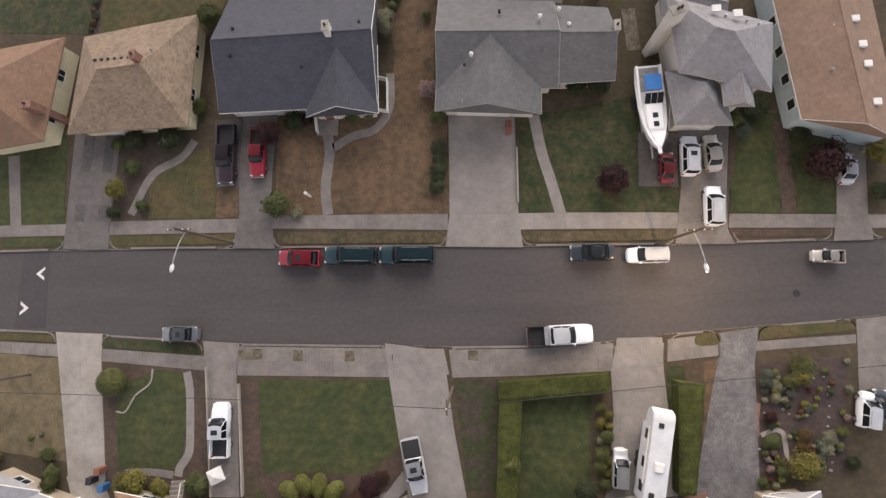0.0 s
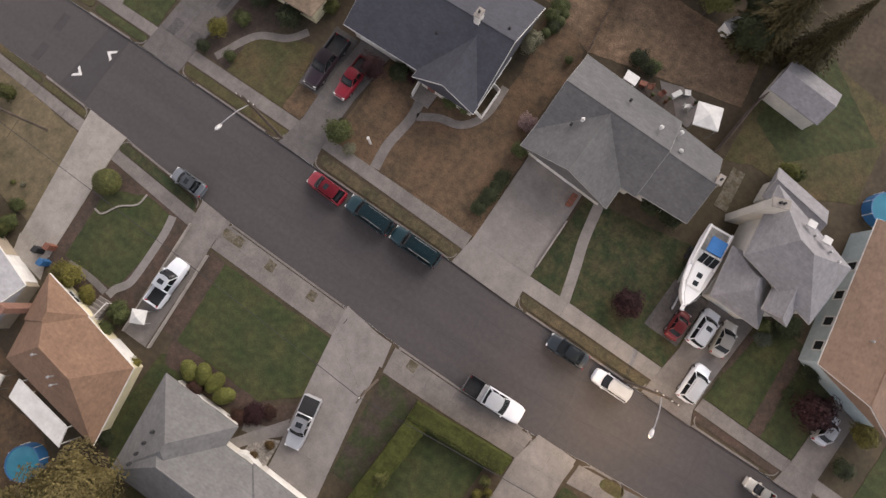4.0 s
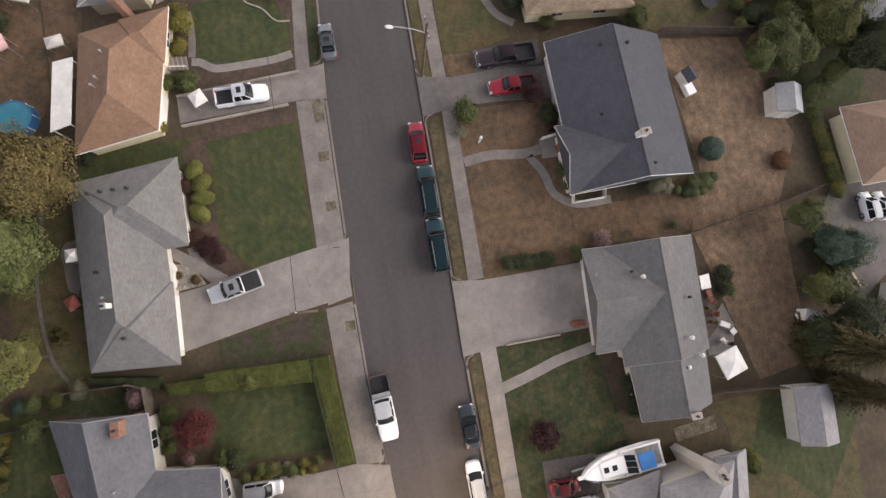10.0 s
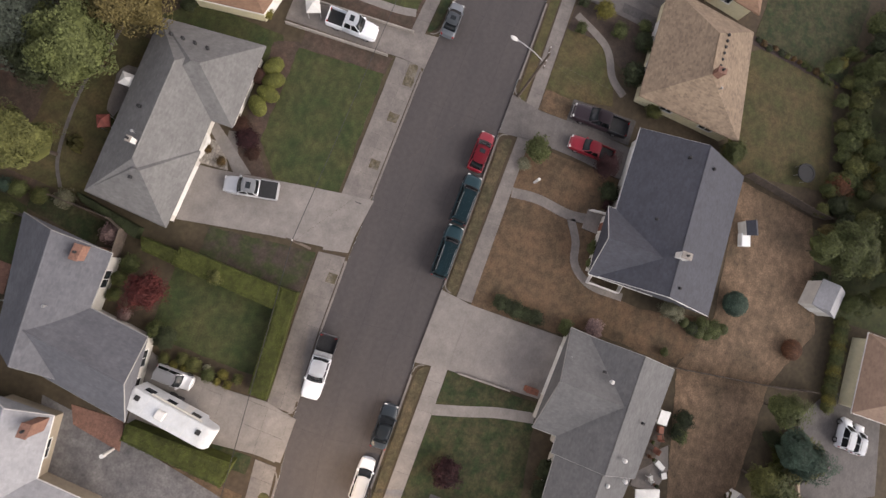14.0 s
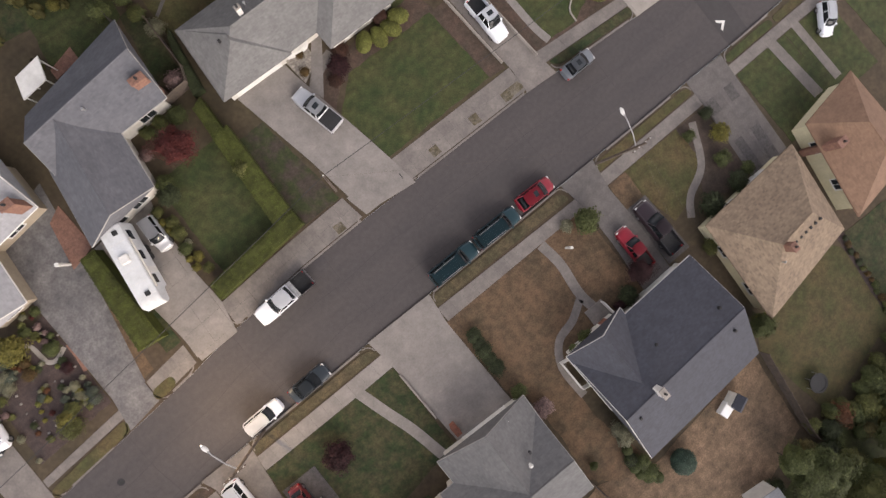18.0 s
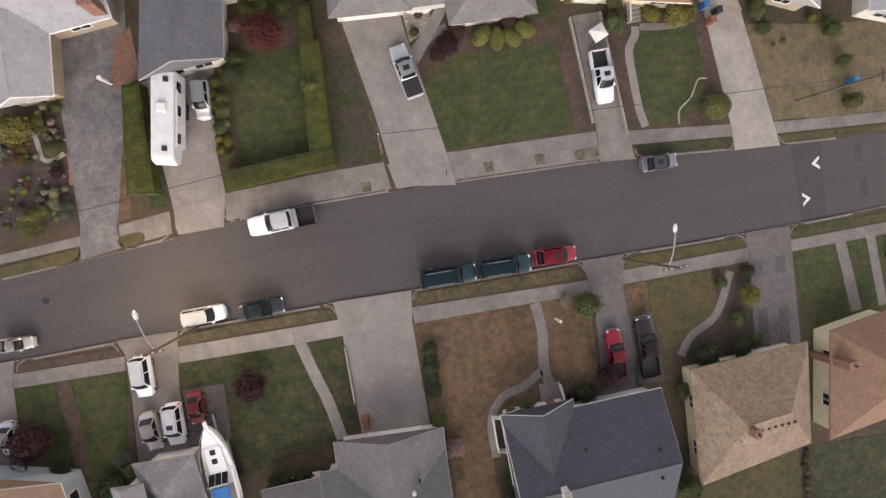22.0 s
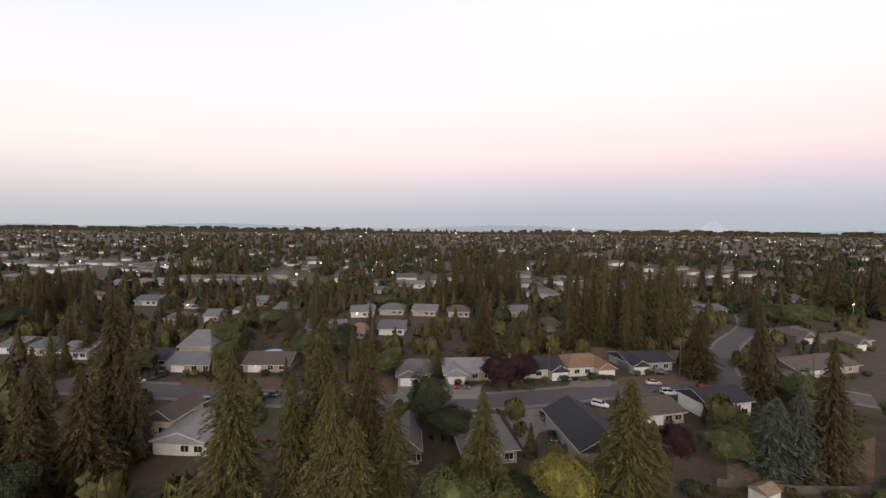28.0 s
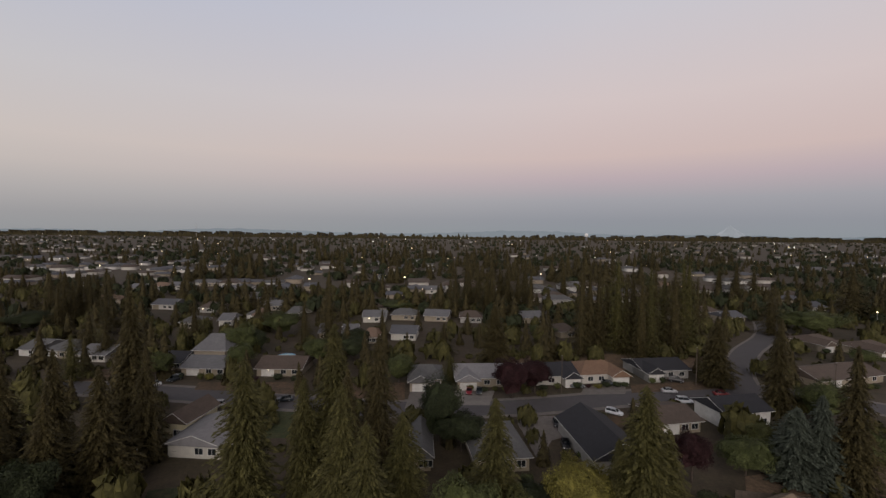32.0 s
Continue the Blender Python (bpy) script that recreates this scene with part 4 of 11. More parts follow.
def cable(p, q, sag, label="thin black overhead cable", r=0.025, material=None):
    bm = bmesh.new()
    p, q = Vector(p), Vector(q)
    side = Vector((-(q - p).y, (q - p).x, 0)).normalized()
    rings = []
    for i in range(17):
        t = i / 16
        c = p.lerp(q, t) - Vector((0, 0, 4 * sag * t * (1 - t)))
        rings.append([bm.verts.new(c + side * r * math.cos(k * 1.2566) + Vector((0, 0, r * math.sin(k * 1.2566)))) for k in range(5)])
    for a, b in zip(rings, rings[1:]):
        for k in range(5):
            bm.faces.new((a[k], a[(k + 1) % 5], b[(k + 1) % 5], b[k]))
    bm.faces.new(rings[0])
    bm.faces.new(rings[-1][::-1])
    return tagged(new("overhead_cable", bm_mesh("overhead_cable", bm, material or DARK)), label, "cable", "overhead cables")


def shed(x, y, wx, wy, h, yaw, roof, wall, label, name="shed", door=True):
    top = empty(name, pose(x, y, 0.1, 0, 0, yaw), label, "shed", "garden sheds")
    q = [(-wx / 2, -wy / 2), (wx / 2, -wy / 2), (wx / 2, wy / 2), (-wx / 2, wy / 2)]
    bm, ridge = roof_solid(q, "gablex", 0, h * 0.72, h, 0.08)
    part("roof", bm, roof, top)
    bm = bmesh.new()
    w = [(px * 0.92, py * 0.9) for px, py in q]
    low = [bm.verts.new((*p, -0.05)) for p in w]
    up = [bm.verts.new((*p, h * 0.66)) for p in w]
    a, b = bm.verts.new((w[0][0], 0, h * 0.93)), bm.verts.new((w[1][0], 0, h * 0.93))
    for i in range(4):
        bm.faces.new((low[i], low[(i + 1) % 4], up[(i + 1) % 4], up[i]))
    bm.faces.new(low[::-1])
    for f in ((up[0], up[1], b, a), (up[1], up[2], b), (up[2], up[3], a, b), (up[3], up[0], a)):
        bm.faces.new(f)
    part("wall", bm, wall, top)
    if door:
        part("door", boxed(-wx * 0.46 - 0.05, -wx * 0.46 + 0.02, -0.45, 0.45, 0.0, h * 0.6), WHITE_PAINT, top)
    return top


WATER = mat("pool_water", (0.045, 0.20, 0.28), (0.035, 0.16, 0.24), 0.08, 0.6, 2.0, 0.05, mottle=0.03)
POOL_BLUE = mat("pool_liner", (0.03, 0.12, 0.27), (0.025, 0.10, 0.23), 0.5, 0.6, 2.0, 0.0, mottle=0.03)


def pool(x, y, r, h, label):
    top = empty("above_ground_pool", pose(x, y, 0.1), label, "pool", "pools")
    bm = bmesh.new()
    n = 24
    rings = []
    for rr, z in ((r, -0.05), (r, h), (r - 0.1, h), (r - 0.1, h - 0.15)):
        rings.append([bm.verts.new((rr * math.cos(6.2832 * i / n), rr * math.sin(6.2832 * i / n), z)) for i in range(n)])
    for a, b in zip(rings, rings[1:]):
        for i in range(n):
            bm.faces.new((a[i], a[(i + 1) % n], b[(i + 1) % n], b[i]))
    part("pool_wall", bm, POOL_BLUE, top)
    part("water", tube(bmesh.new(), (0, 0, 0.02), (0, 0, h - 0.08), r - 0.1, n=24), WATER, top)
    for i in range(8):
        a = 6.2832 * i / 8
        part("leg", tube(bmesh.new(), (r * math.cos(a) * 1.02, r * math.sin(a) * 1.02, -0.05), (r * math.cos(a) * 1.02, r * math.sin(a) * 1.02, h), 0.04, n=6), WHITE_PAINT, top)
    return top


def trampoline(x, y, r, label, rim):
    top = empty("trampoline", pose(x, y, 0.1), label, "trampoline")
    part("mat", tube(bmesh.new(), (0, 0, 0.70), (0, 0, 0.73), r - 0.22, n=24), DARK, top)
    bm = bmesh.new()
    n = 24
    rings = [[bm.verts.new((rr * math.cos(6.2832 * i / n), rr * math.sin(6.2832 * i / n), zz)) for i in range(n)] for rr, zz in ((r - 0.25, 0.72), (r - 0.24, 0.78), (r, 0.78), (r, 0.70))]
    for a, b in zip(rings, rings[1:]):
        for i in range(n):
            bm.faces.new((a[i], a[(i + 1) % n], b[(i + 1) % n], b[i]))
    part("safety_pad", bm, rim, top)
    for i in range(6):
        a = 6.2832 * i / 6
        part("leg", tube(bmesh.new(), (r * 0.96 * math.cos(a), r * 0.96 * math.sin(a), -0.05), (r * 0.96 * math.cos(a), r * 0.96 * math.sin(a), 0.72), 0.03, n=6), METAL, top)
    return top


def canopy_tent(x, y, w, d, h, yaw, label, name="canopy_tent", material=None):
    """A pitched cover on four posts."""
    top = empty(name, pose(x, y, 0.1, 0, 0, yaw), label, "canopy", "garden canopies")
    bm = bmesh.new()
    lo = [bm.verts.new(p) for p in ((-w / 2, -d / 2, h - 0.15), (w / 2, -d / 2, h - 0.15), (w / 2, d / 2, h - 0.15), (-w / 2, d / 2, h - 0.15))]
    e = [bm.verts.new((v.co.x, v.co.y, h)) for v in lo]
    apex = bm.verts.new((0, 0, h + 0.35))
    for i in range(4):
        bm.faces.new((e[i], e[(i + 1) % 4], apex))
        bm.faces.new((lo[i], lo[(i + 1) % 4], e[(i + 1) % 4], e[i]))
    part("cover", bm, material or WHITE_PAINT, top)
    for sx in (-1, 1):
        for sy in (-1, 1):
            part("post", tube(bmesh.new(), (sx * (w / 2 - 0.1), sy * (d / 2 - 0.1), -0.05), (sx * (w / 2 - 0.1), sy * (d / 2 - 0.1), h), 0.04, n=6), METAL, top)
    return top


def patio_cover(pts, h, label, material=None):
    """A flat patio roof on posts over four corners."""
    top = empty("patio_cover", Matrix.Identity(4), label, "patio cover", "patio covers")
    part("cover", slab(pts, h, h + 0.12), material or WHITE_PAINT, top)
    for x, y in shrink(pts, 0.15):
        part("post", tube(bmesh.new(), (x, y, 0.05), (x, y, h), 0.06, n=6), WHITE_PAINT, top)
    return top


def fence(pts, h, label, material=None, step=1.8):
    """A board fence: posts, and panels between them."""
    top = empty("fence", Matrix.Identity(4), label, "fence", "fences")
    for (x0, y0), (x1, y1) in zip(pts, pts[1:]):
        d = Vector((x1 - x0, y1 - y0))
        n = max(1, round(d.length / step))
        yaw = math.degrees(math.atan2(d.y, d.x))
        w = d.length / n
        for i in range(n):
            c = Vector((x0, y0)) + d * ((i + 0.5) / n)
            part("panel", boxed(-w / 2 + 0.06, w / 2 - 0.06, -0.025, 0.025, 0.15, h), material or WOOD, top, at=pose(c.x, c.y, 0, 0, 0, yaw))
            p = Vector((x0, y0)) + d * (i / n)
            part("post", boxed(-0.06, 0.06, -0.06, 0.06, 0.05, h + 0.1), material or WOOD, top, at=pose(p.x, p.y, 0, 0, 0, yaw))
    return top


CANVAS_BLUE = mat("blue_canvas", (0.03, 0.16, 0.42), (0.025, 0.13, 0.36), 0.7, 1.0, 8.0, 0.05, mottle=0.05)
HULL = mat("white_gelcoat", (0.78, 0.78, 0.77), (0.72, 0.72, 0.71), 0.25, 0.5, 2.0, 0.0, coat=0.4, mottle=0.02)


def boat(x, y, yaw, z, Ln=9.0, W=2.7):
    """A cabin cruiser on its trailer, bow towards +x."""
    top = empty("motor_boat", pose(x, y, z, 0, 0, yaw), "white cabin cruiser with a blue canopy on a trailer", "boat")
    bm = bmesh.new()
    rings = []
    for u, wd, keel, deck in ((-0.5, 0.88, 0.75, 1.75), (-0.3, 1.0, 0.6, 1.8), (0.0, 1.0, 0.6, 1.95), (0.2, 0.86, 0.7, 2.1), (0.35, 0.6, 0.95, 2.25), (0.45, 0.3, 1.35, 2.35), (0.5, 0.05, 1.9, 2.42)):
        w = W / 2 * wd
        rings.append([bm.verts.new((u * Ln, yy, zz)) for yy, zz in ((0, keel), (w * 0.75, keel + 0.35), (w, deck - 0.2), (w * 0.97, deck), (-w * 0.97, deck), (-w, deck - 0.2), (-w * 0.75, keel + 0.35))])
    for a, b in zip(rings, rings[1:]):
        for i in range(7):
            bm.faces.new((a[i], a[(i + 1) % 7], b[(i + 1) % 7], b[i]))
    bm.faces.new(rings[0])
    bm.faces.new(rings[-1][::-1])
    part("hull", bm, HULL, top)
    part("cockpit_sole", boxed(-Ln * 0.47, -Ln * 0.12, -W * 0.36, W * 0.36, 1.7, 1.86, 0.02), mat("cockpit_grey", (0.30, 0.29, 0.27)), top)
    for s in (-1, 1):
        part("gunwale", boxed(-Ln * 0.49, 0.0, s * W * 0.42 - 0.12, s * W * 0.42 + 0.12, 1.75, 2.15, 0.05), HULL, top)
    part("cabin_roof", boxed(-Ln * 0.02, Ln * 0.28, -W * 0.30, W * 0.30, 2.0, 2.36, 0.12), HULL, top)
    for k in (-1, 0, 1):
        part("windscreen_pane", quad([(-Ln * 0.02, k * W * 0.22 - W * 0.10, 2.3), (-Ln * 0.02, k * W * 0.22 + W * 0.10, 2.3), (-Ln * 0.12, k * W * 0.22 + W * 0.10, 2.85), (-Ln * 0.12, k * W * 0.22 - W * 0.10, 2.85)]), GLASS, top)
    part("windscreen_frame", boxed(-Ln * 0.13, -Ln * 0.115, -W * 0.36, W * 0.36, 2.82, 2.92), METAL, top)
    part("canopy", boxed(-Ln * 0.34, -Ln * 0.15, -W * 0.3, W * 0.3, 2.7, 2.82, 0.05), CANVAS_BLUE, top, "blue canvas canopy")
    for hx in (0.12, 0.22):
        part("hatch", boxed(Ln * hx - 0.25, Ln * hx + 0.25, -0.25, 0.25, 2.3, 2.42, 0.02), GLASS, top)
    rail = bmesh.new()
    last = None
    for s in (-1, 1):
        last = None
        for u, wd in ((0.05, 0.9), (0.25, 0.74), (0.4, 0.44), (0.51, 0.02)):
            p = Vector((u * Ln, s * W / 2 * wd, 2.75))
            if last:
                tube(rail, last, p, 0.025, n=6)
            tube(rail, p, p - Vector((0, 0, 0.6)), 0.02, n=5)
            last = p
    part("bow_rail", rail, METAL, top)
    part("bow_pulpit", boxed(Ln * 0.46, Ln * 0.56, -0.18, 0.18, 2.36, 2.46, 0.02), HULL, top)
    tr = part("trailer_frame", boxed(-Ln * 0.45, Ln * 0.55, -0.08, 0.08, 0.45, 0.6), METAL, top)
    for s in (-1, 1):
        part("trailer_rail", boxed(-Ln * 0.45, Ln * 0.25, s * 0.8 - 0.05, s * 0.8 + 0.05, 0.6, 0.95), METAL, tr)
        for wx in (-0.18, -0.09):
            part("trailer_wheel", tube(bmesh.new(), (wx * Ln, s * 1.0, 0.33), (wx * Ln, s * 1.25, 0.33), 0.33, n=14), DARK, tr)
    part("jockey_wheel", tube(bmesh.new(), (Ln * 0.53, 0, 0.0), (Ln * 0.53, 0, 0.5), 0.06, n=8), DARK, tr)
    return top


RV_SHELL = mat("trailer_shell", (0.56, 0.575, 0.585), (0.47, 0.48, 0.48), 0.5, 0.9, 6.0, 0.05, mottle=0.05, spread=0.7)


def rv(x, y, yaw, z, Ln=9.0, W=2.1, H=3.1):
    top = empty("travel_trailer", pose(x, y, z, 0, 0, yaw), "long white fifth-wheel travel trailer on the driveway", "caravan")
    bm = bmesh.new()
    prof = [(-Ln / 2, 0.75), (Ln * 0.30, 0.75), (Ln * 0.32, 1.5), (Ln * 0.47, 1.6), (Ln / 2, 2.2), (Ln * 0.46, H - 0.1), (Ln * 0.40, H), (-Ln / 2 + 0.15, H), (-Ln / 2, H - 0.2)]
    a = [bm.verts.new((px, -W / 2, pz)) for px, pz in prof]
    b = [bm.verts.new((px, W / 2, pz)) for px, pz in prof]
    bm.faces.new(a)
    bm.faces.new(b[::-1])
    for i in range(len(prof)):
        bm.faces.new((a[i], a[(i + 1) % len(prof)], b[(i + 1) % len(prof)], b[i]))
    bmesh.ops.bevel(bm, geom=list(bm.edges), offset=0.07, segments=2, affect="EDGES")
    part("shell", bm, RV_SHELL, top)
    for k in range(6):
        px = -Ln * 0.45 + k * Ln * 0.16
        part("roof_seam", boxed(px - 0.015, px + 0.015, -W / 2 + 0.1, W / 2 - 0.1, H - 0.01, H + 0.008), WHITE_PAINT, top)
    part("roof_ladder", boxed(-Ln / 2 - 0.06, -Ln / 2 - 0.02, -0.7, -0.3, 0.9, H - 0.1, 0.01), METAL, top)
    for px, py in ((Ln * 0.33, 0.2), (-Ln * 0.08, -0.1), (-Ln * 0.4, 0.3)):
        part("roof_vent", boxed(px - 0.22, px + 0.22, py - 0.22, py + 0.22, H - 0.02, H + 0.1, 0.03), DARK if abs(px) > 1 else WHITE_PAINT, top)
    part("air_conditioner", boxed(-Ln * 0.15, -Ln * 0.05, -0.4, 0.4, H - 0.02, H + 0.3, 0.08), WHITE_PAINT, top)
    for px in (-Ln * 0.35, -Ln * 0.1, Ln * 0.2):
        for s in (-1, 1):
            part("window", boxed(px - 0.45, px + 0.45, s * W / 2 - 0.02, s * W / 2 + 0.02, 1.7, 2.5, 0.01), GLASS, top)
    part("door", boxed(Ln * 0.05, Ln * 0.13, W / 2, W / 2 + 0.03, 0.9, 2.7, 0.01), WHITE_PAINT, top)
    part("awning", tube(bmesh.new(), (-Ln * 0.3, W / 2 + 0.1, H - 0.25), (Ln * 0.3, W / 2 + 0.1, H - 0.25), 0.1, n=8), OFF_WHITE, top)
    for px in (-Ln * 0.18, -Ln * 0.09):
        for s in (-1, 1):
            part("wheel", tube(bmesh.new(), (px, s * (W / 2 - 0.25), 0.36), (px, s * (W / 2 - 0.02), 0.36), 0.36, n=14), DARK, top)
    for px in (-Ln * 0.42, Ln * 0.25):
        part("jack", tube(bmesh.new(), (px, 0, 0), (px, 0, 0.8), 0.06, n=8), METAL, top)
    return top


def bin_(x, y, colour, label):
    top = empty("wheelie_bin", pose(x, y, 0.115), label, "bin", "bins")
    part("body", boxed(-0.28, 0.28, -0.32, 0.32, -0.03, 0.95, 0.04), colour, top)
    part("lid", boxed(-0.31, 0.31, -0.36, 0.36, 0.95, 1.03, 0.03), colour, top)
    return top


LIT = glow_mat("lit_lamp", (1.0, 0.78, 0.45), 9.0)
LIT_WHITE = glow_mat("lit_white_lamp", (1.0, 0.95, 0.85), 9.0)


def small_house(x, y, wx, wy, yaw, roof, wall, label, ze=2.7, zr=4.3, style="gablex", garage=True, lit=False, cross=0.0):
    """A plain suburban house, its front towards +y of its own axes."""
    m = Matrix.Rotation(radians(yaw), 2)
    at = lambda px, py: tuple(Vector((x, y)) + m @ Vector((px, py)))
    q = [at(wx / 2, wy / 2), at(-wx / 2, wy / 2), at(-wx / 2, -wy / 2), at(wx / 2, -wy / 2)]
    wings = [(q, style, 0.3, ze, zr)]
    if cross:
        c0, c1 = (wx / 2, wx / 2 - abs(cross)) if cross > 0 else (-wx / 2 + abs(cross), -wx / 2)
        wings.append(([at(c0, wy / 2 + 2.5), at(c1, wy / 2 + 2.5), at(c1, -wy * 0.1), at(c0, -wy * 0.1)], "gabley", 0, ze, ze + (zr - ze) * 0.85))
    h, ws = house("house", label, wings, roof, wall)
    w = ws[-1]
    if garage:
        opening(h, w[0], w[1], 0.5 if cross else 0.25, 4.4 if cross else 3.6, 0.12, 2.2, "garage_door")
    w = ws[0]
    for u in ((0.2, 0.45) if cross < 0 else (0.6, 0.85)):
        opening(h, w[0], w[1], u, 1.6, 0.9, 2.1)
    if lit:
        b = bmesh.new()
        c = Vector(w[0]).lerp(Vector(w[1]), 0.3)
        d = (c - Vector((x, y))).normalized() * 0.5
        bmesh.ops.create_icosphere(b, subdivisions=1, radius=0.22, matrix=Matrix.Translation((c.x + d.x, c.y + d.y, 2.3)))
        part("porch_lamp", b, LIT, h, "lit warm porch lamp")
    return h


def glowing_lamp(x, y, h, r):
    top = empty("street_lamp", pose(x, y, 0.1), "lit street lamp on a slim grey pole", "street lamp", "far street lamps")
    part("pole", tube(bmesh.new(), (0, 0, -0.05), (0, 0, h), 0.09, 0.06, 8), METAL, top)
    bm = bmesh.new()
    bmesh.ops.create_icosphere(bm, subdivisions=2, radius=r)
    part("lamp_head", bm, LIT, top, "glowing warm lamp head", at=pose(0, 0, h + r * 0.8))
    return top


# ---- ground and street ----
NORTH_EDGE = [(-52.6, 6.7), (-45.1, 6.7), (-32.8, 6.5), (-21.5, 6.2), (-3.0, 5.8), (4.2, 5.6), (19.8, 5.3), (35.4, 5.3), (38.8, 5.3)]
SOUTH_EDGE = [(-51.7, -1.7), (-44.8, -2.1), (-32.3, -3.0), (-24.9, -3.6), (-8.9, -4.0), (-3.2, -4.2), (4.5, -4.2), (13.2, -3.9), (19.1, -3.2), (26.3, -2.7), (35.2, -2.1), (37.9, -1.8)]


def ground_and_road():
    ext = lambda e: [(-4500, e[0][1] - 60), (-140, e[0][1] - 1.0)] + e + [(140, e[-1][1] + 5.5), (4500, e[-1][1] + 200)]
    n, s = ext(NORTH_EDGE), ext(SOUTH_EDGE)
    bm = bmesh.new()
    for line, far in ((n, 4500), (s, -4500)):
        a = [bm.verts.new((x, y, 0.10)) for x, y in line]
        b = [bm.verts.new((x, far, 0.10)) for x, y in line]
        for i in range(len(line) - 1):
            bm.faces.new((a[i], a[i + 1], b[i + 1], b[i]))
    sheet("ground", bm, GROUND, "rough yard ground of soil and thin dry grass", "ground")
    bm = bmesh.new()
    outline = n + s[::-1]
    rows = []
    for line in (n, s):
        rows.append(line)
    xs = [x for x, y in n]
    f = lambda line, x: float(np.interp(x, [p[0] for p in line], [p[1] for p in line]))
    top, bot = [], []
    for x in sorted({p[0] for p in n + s}):
        top.append(bm.verts.new((x, f(n, x), 0.0)))
        bot.append(bm.verts.new((x, f(s, x), 0.0)))
    for i in range(len(top) - 1):
        bm.faces.new((bot[i], bot[i + 1], top[i + 1], top[i]))
    sheet("road", bm, ASPHALT, "worn grey asphalt residential street", "road")


ground_and_road()


def plate(name, pts, z, material, label, category):
    soft = category in ("lawn", "grass", "garden bed", "yard")
    return sheet(name, slab(ragged(pts) if soft and name != "verge" else rounded(pts) if name == "verge" else pts, 0.02 if z > 0.05 else -0.05, z), material, label, category)


slabs("pavement", "weathered concrete pavement slabs along the street", "pavement", [(-52.8, 9.7), (-45.1, 9.6), (-44.9, 8.3), (-52.7, 8.4)], 5, 1, 0.140, CONCRETE_OLD)
slabs("pavement", "weathered concrete pavement slabs along the street", "pavement", [(-45.1, 9.6), (-39.4, 9.7), (-39.3, 8.2), (-44.9, 8.3)], 4, 1, 0.140, CONCRETE_OLD)
slabs("pavement", "weathered concrete pavement slabs along the street", "pavement", [(-39.4, 9.7), (-25.3, 9.5), (-25.3, 8.0), (-39.3, 8.2)], 9, 1, 0.140, CONCRETE_OLD)
slabs("pavement", "weathered concrete pavement slabs along the street", "pavement", [(-25.3, 9.5), (-21.6, 9.7), (-21.5, 8.3), (-25.3, 8.0)], 2, 1, 0.140, CONCRETE_OLD)
slabs("pavement", "weathered concrete pavement slabs along the street", "pavement", [(-21.6, 9.7), (-2.8, 9.2), (-2.8, 7.5), (-21.5, 8.3)], 13, 1, 0.140, CONCRETE_OLD)
slabs("pavement", "pale concrete pavement beside the lawn", "pavement", [(4.4, 9.0), (9.0, 8.9), (9.0, 7.2), (4.4, 7.3)], 3, 1, 0.140, CONCRETE)
slabs("pavement", "pale concrete pavement beside the lawn", "pavement", [(9.0, 8.9), (20.0, 8.5), (19.9, 6.9), (9.0, 7.2)], 7, 1, 0.140, CONCRETE)
slabs("pavement", "concrete pavement with darker patched slabs", "pavement", [(24.8, 8.2), (39.0, 7.6), (38.9, 6.3), (24.6, 6.8)], 9, 1, 0.140, CONCRETE_OLD)
slabs("pavement", "concrete pavement beside the straw lawn", "pavement", [(-51.4, -3.0), (-44.6, -3.4), (-44.5, -4.7), (-51.3, -4.2)], 5, 1, 0.140, CONCRETE_OLD)
slabs("pavement", "concrete pavement beside a green verge", "pavement", [(-39.8, -3.9), (-28.3, -4.8), (-28.0, -6.3), (-39.7, -5.2)], 8, 1, 0.140, CONCRETE_OLD)
slabs("pavement", "wide concrete pavement with small planting squares", "pavement", [(-24.8, -3.9), (-8.9, -4.3), (-8.9, -7.1), (-24.7, -6.8)], 11, 2, 0.140, CONCRETE_OLD)
slabs("pavement", "wide concrete pavement beside the clipped hedge", "pavement", [(-3.0, -4.5), (4.5, -4.5), (4.4, -7.1), (-2.7, -7.2)], 5, 2, 0.140, CONCRETE_OLD)
slabs("pavement", "wide concrete pavement beside the clipped hedge", "pavement", [(4.5, -4.5), (12.9, -4.1), (12.7, -6.7), (4.4, -7.1)], 6, 2, 0.140, CONCRETE_OLD)
slabs("pavement", "concrete pavement between two driveways", "pavement", [(18.0, -3.8), (22.7, -3.3), (22.5, -5.4), (17.8, -5.9)], 3, 2, 0.140, CONCRETE_OLD)
slabs("pavement", "concrete pavement beside the garden", "pavement", [(26.1, -4.1), (34.9, -3.6), (34.8, -4.4), (25.9, -5.0)], 6, 1, 0.140, CONCRETE_OLD)
slabs("pavement", "worn concrete pavement past the corner house", "pavement", [(-68.3, 10.0), (-52.8, 9.7), (-52.7, 8.4), (-68.1, 8.5)], 10, 1, 0.140, CONCRETE_OLD)
slabs("pavement", "worn concrete pavement beside the straw verge", "pavement", [(-66.4, -2.0), (-51.4, -3.0), (-51.3, -4.2), (-66.2, -3.3)], 10, 1, 0.140, CONCRETE_OLD)
slabs("pavement", "concrete pavement past the brown-roofed house", "pavement", [(39.0, 7.6), (48.4, 7.1), (48.2, 5.7), (38.9, 6.3)], 6, 1, 0.140, CONCRETE_OLD)
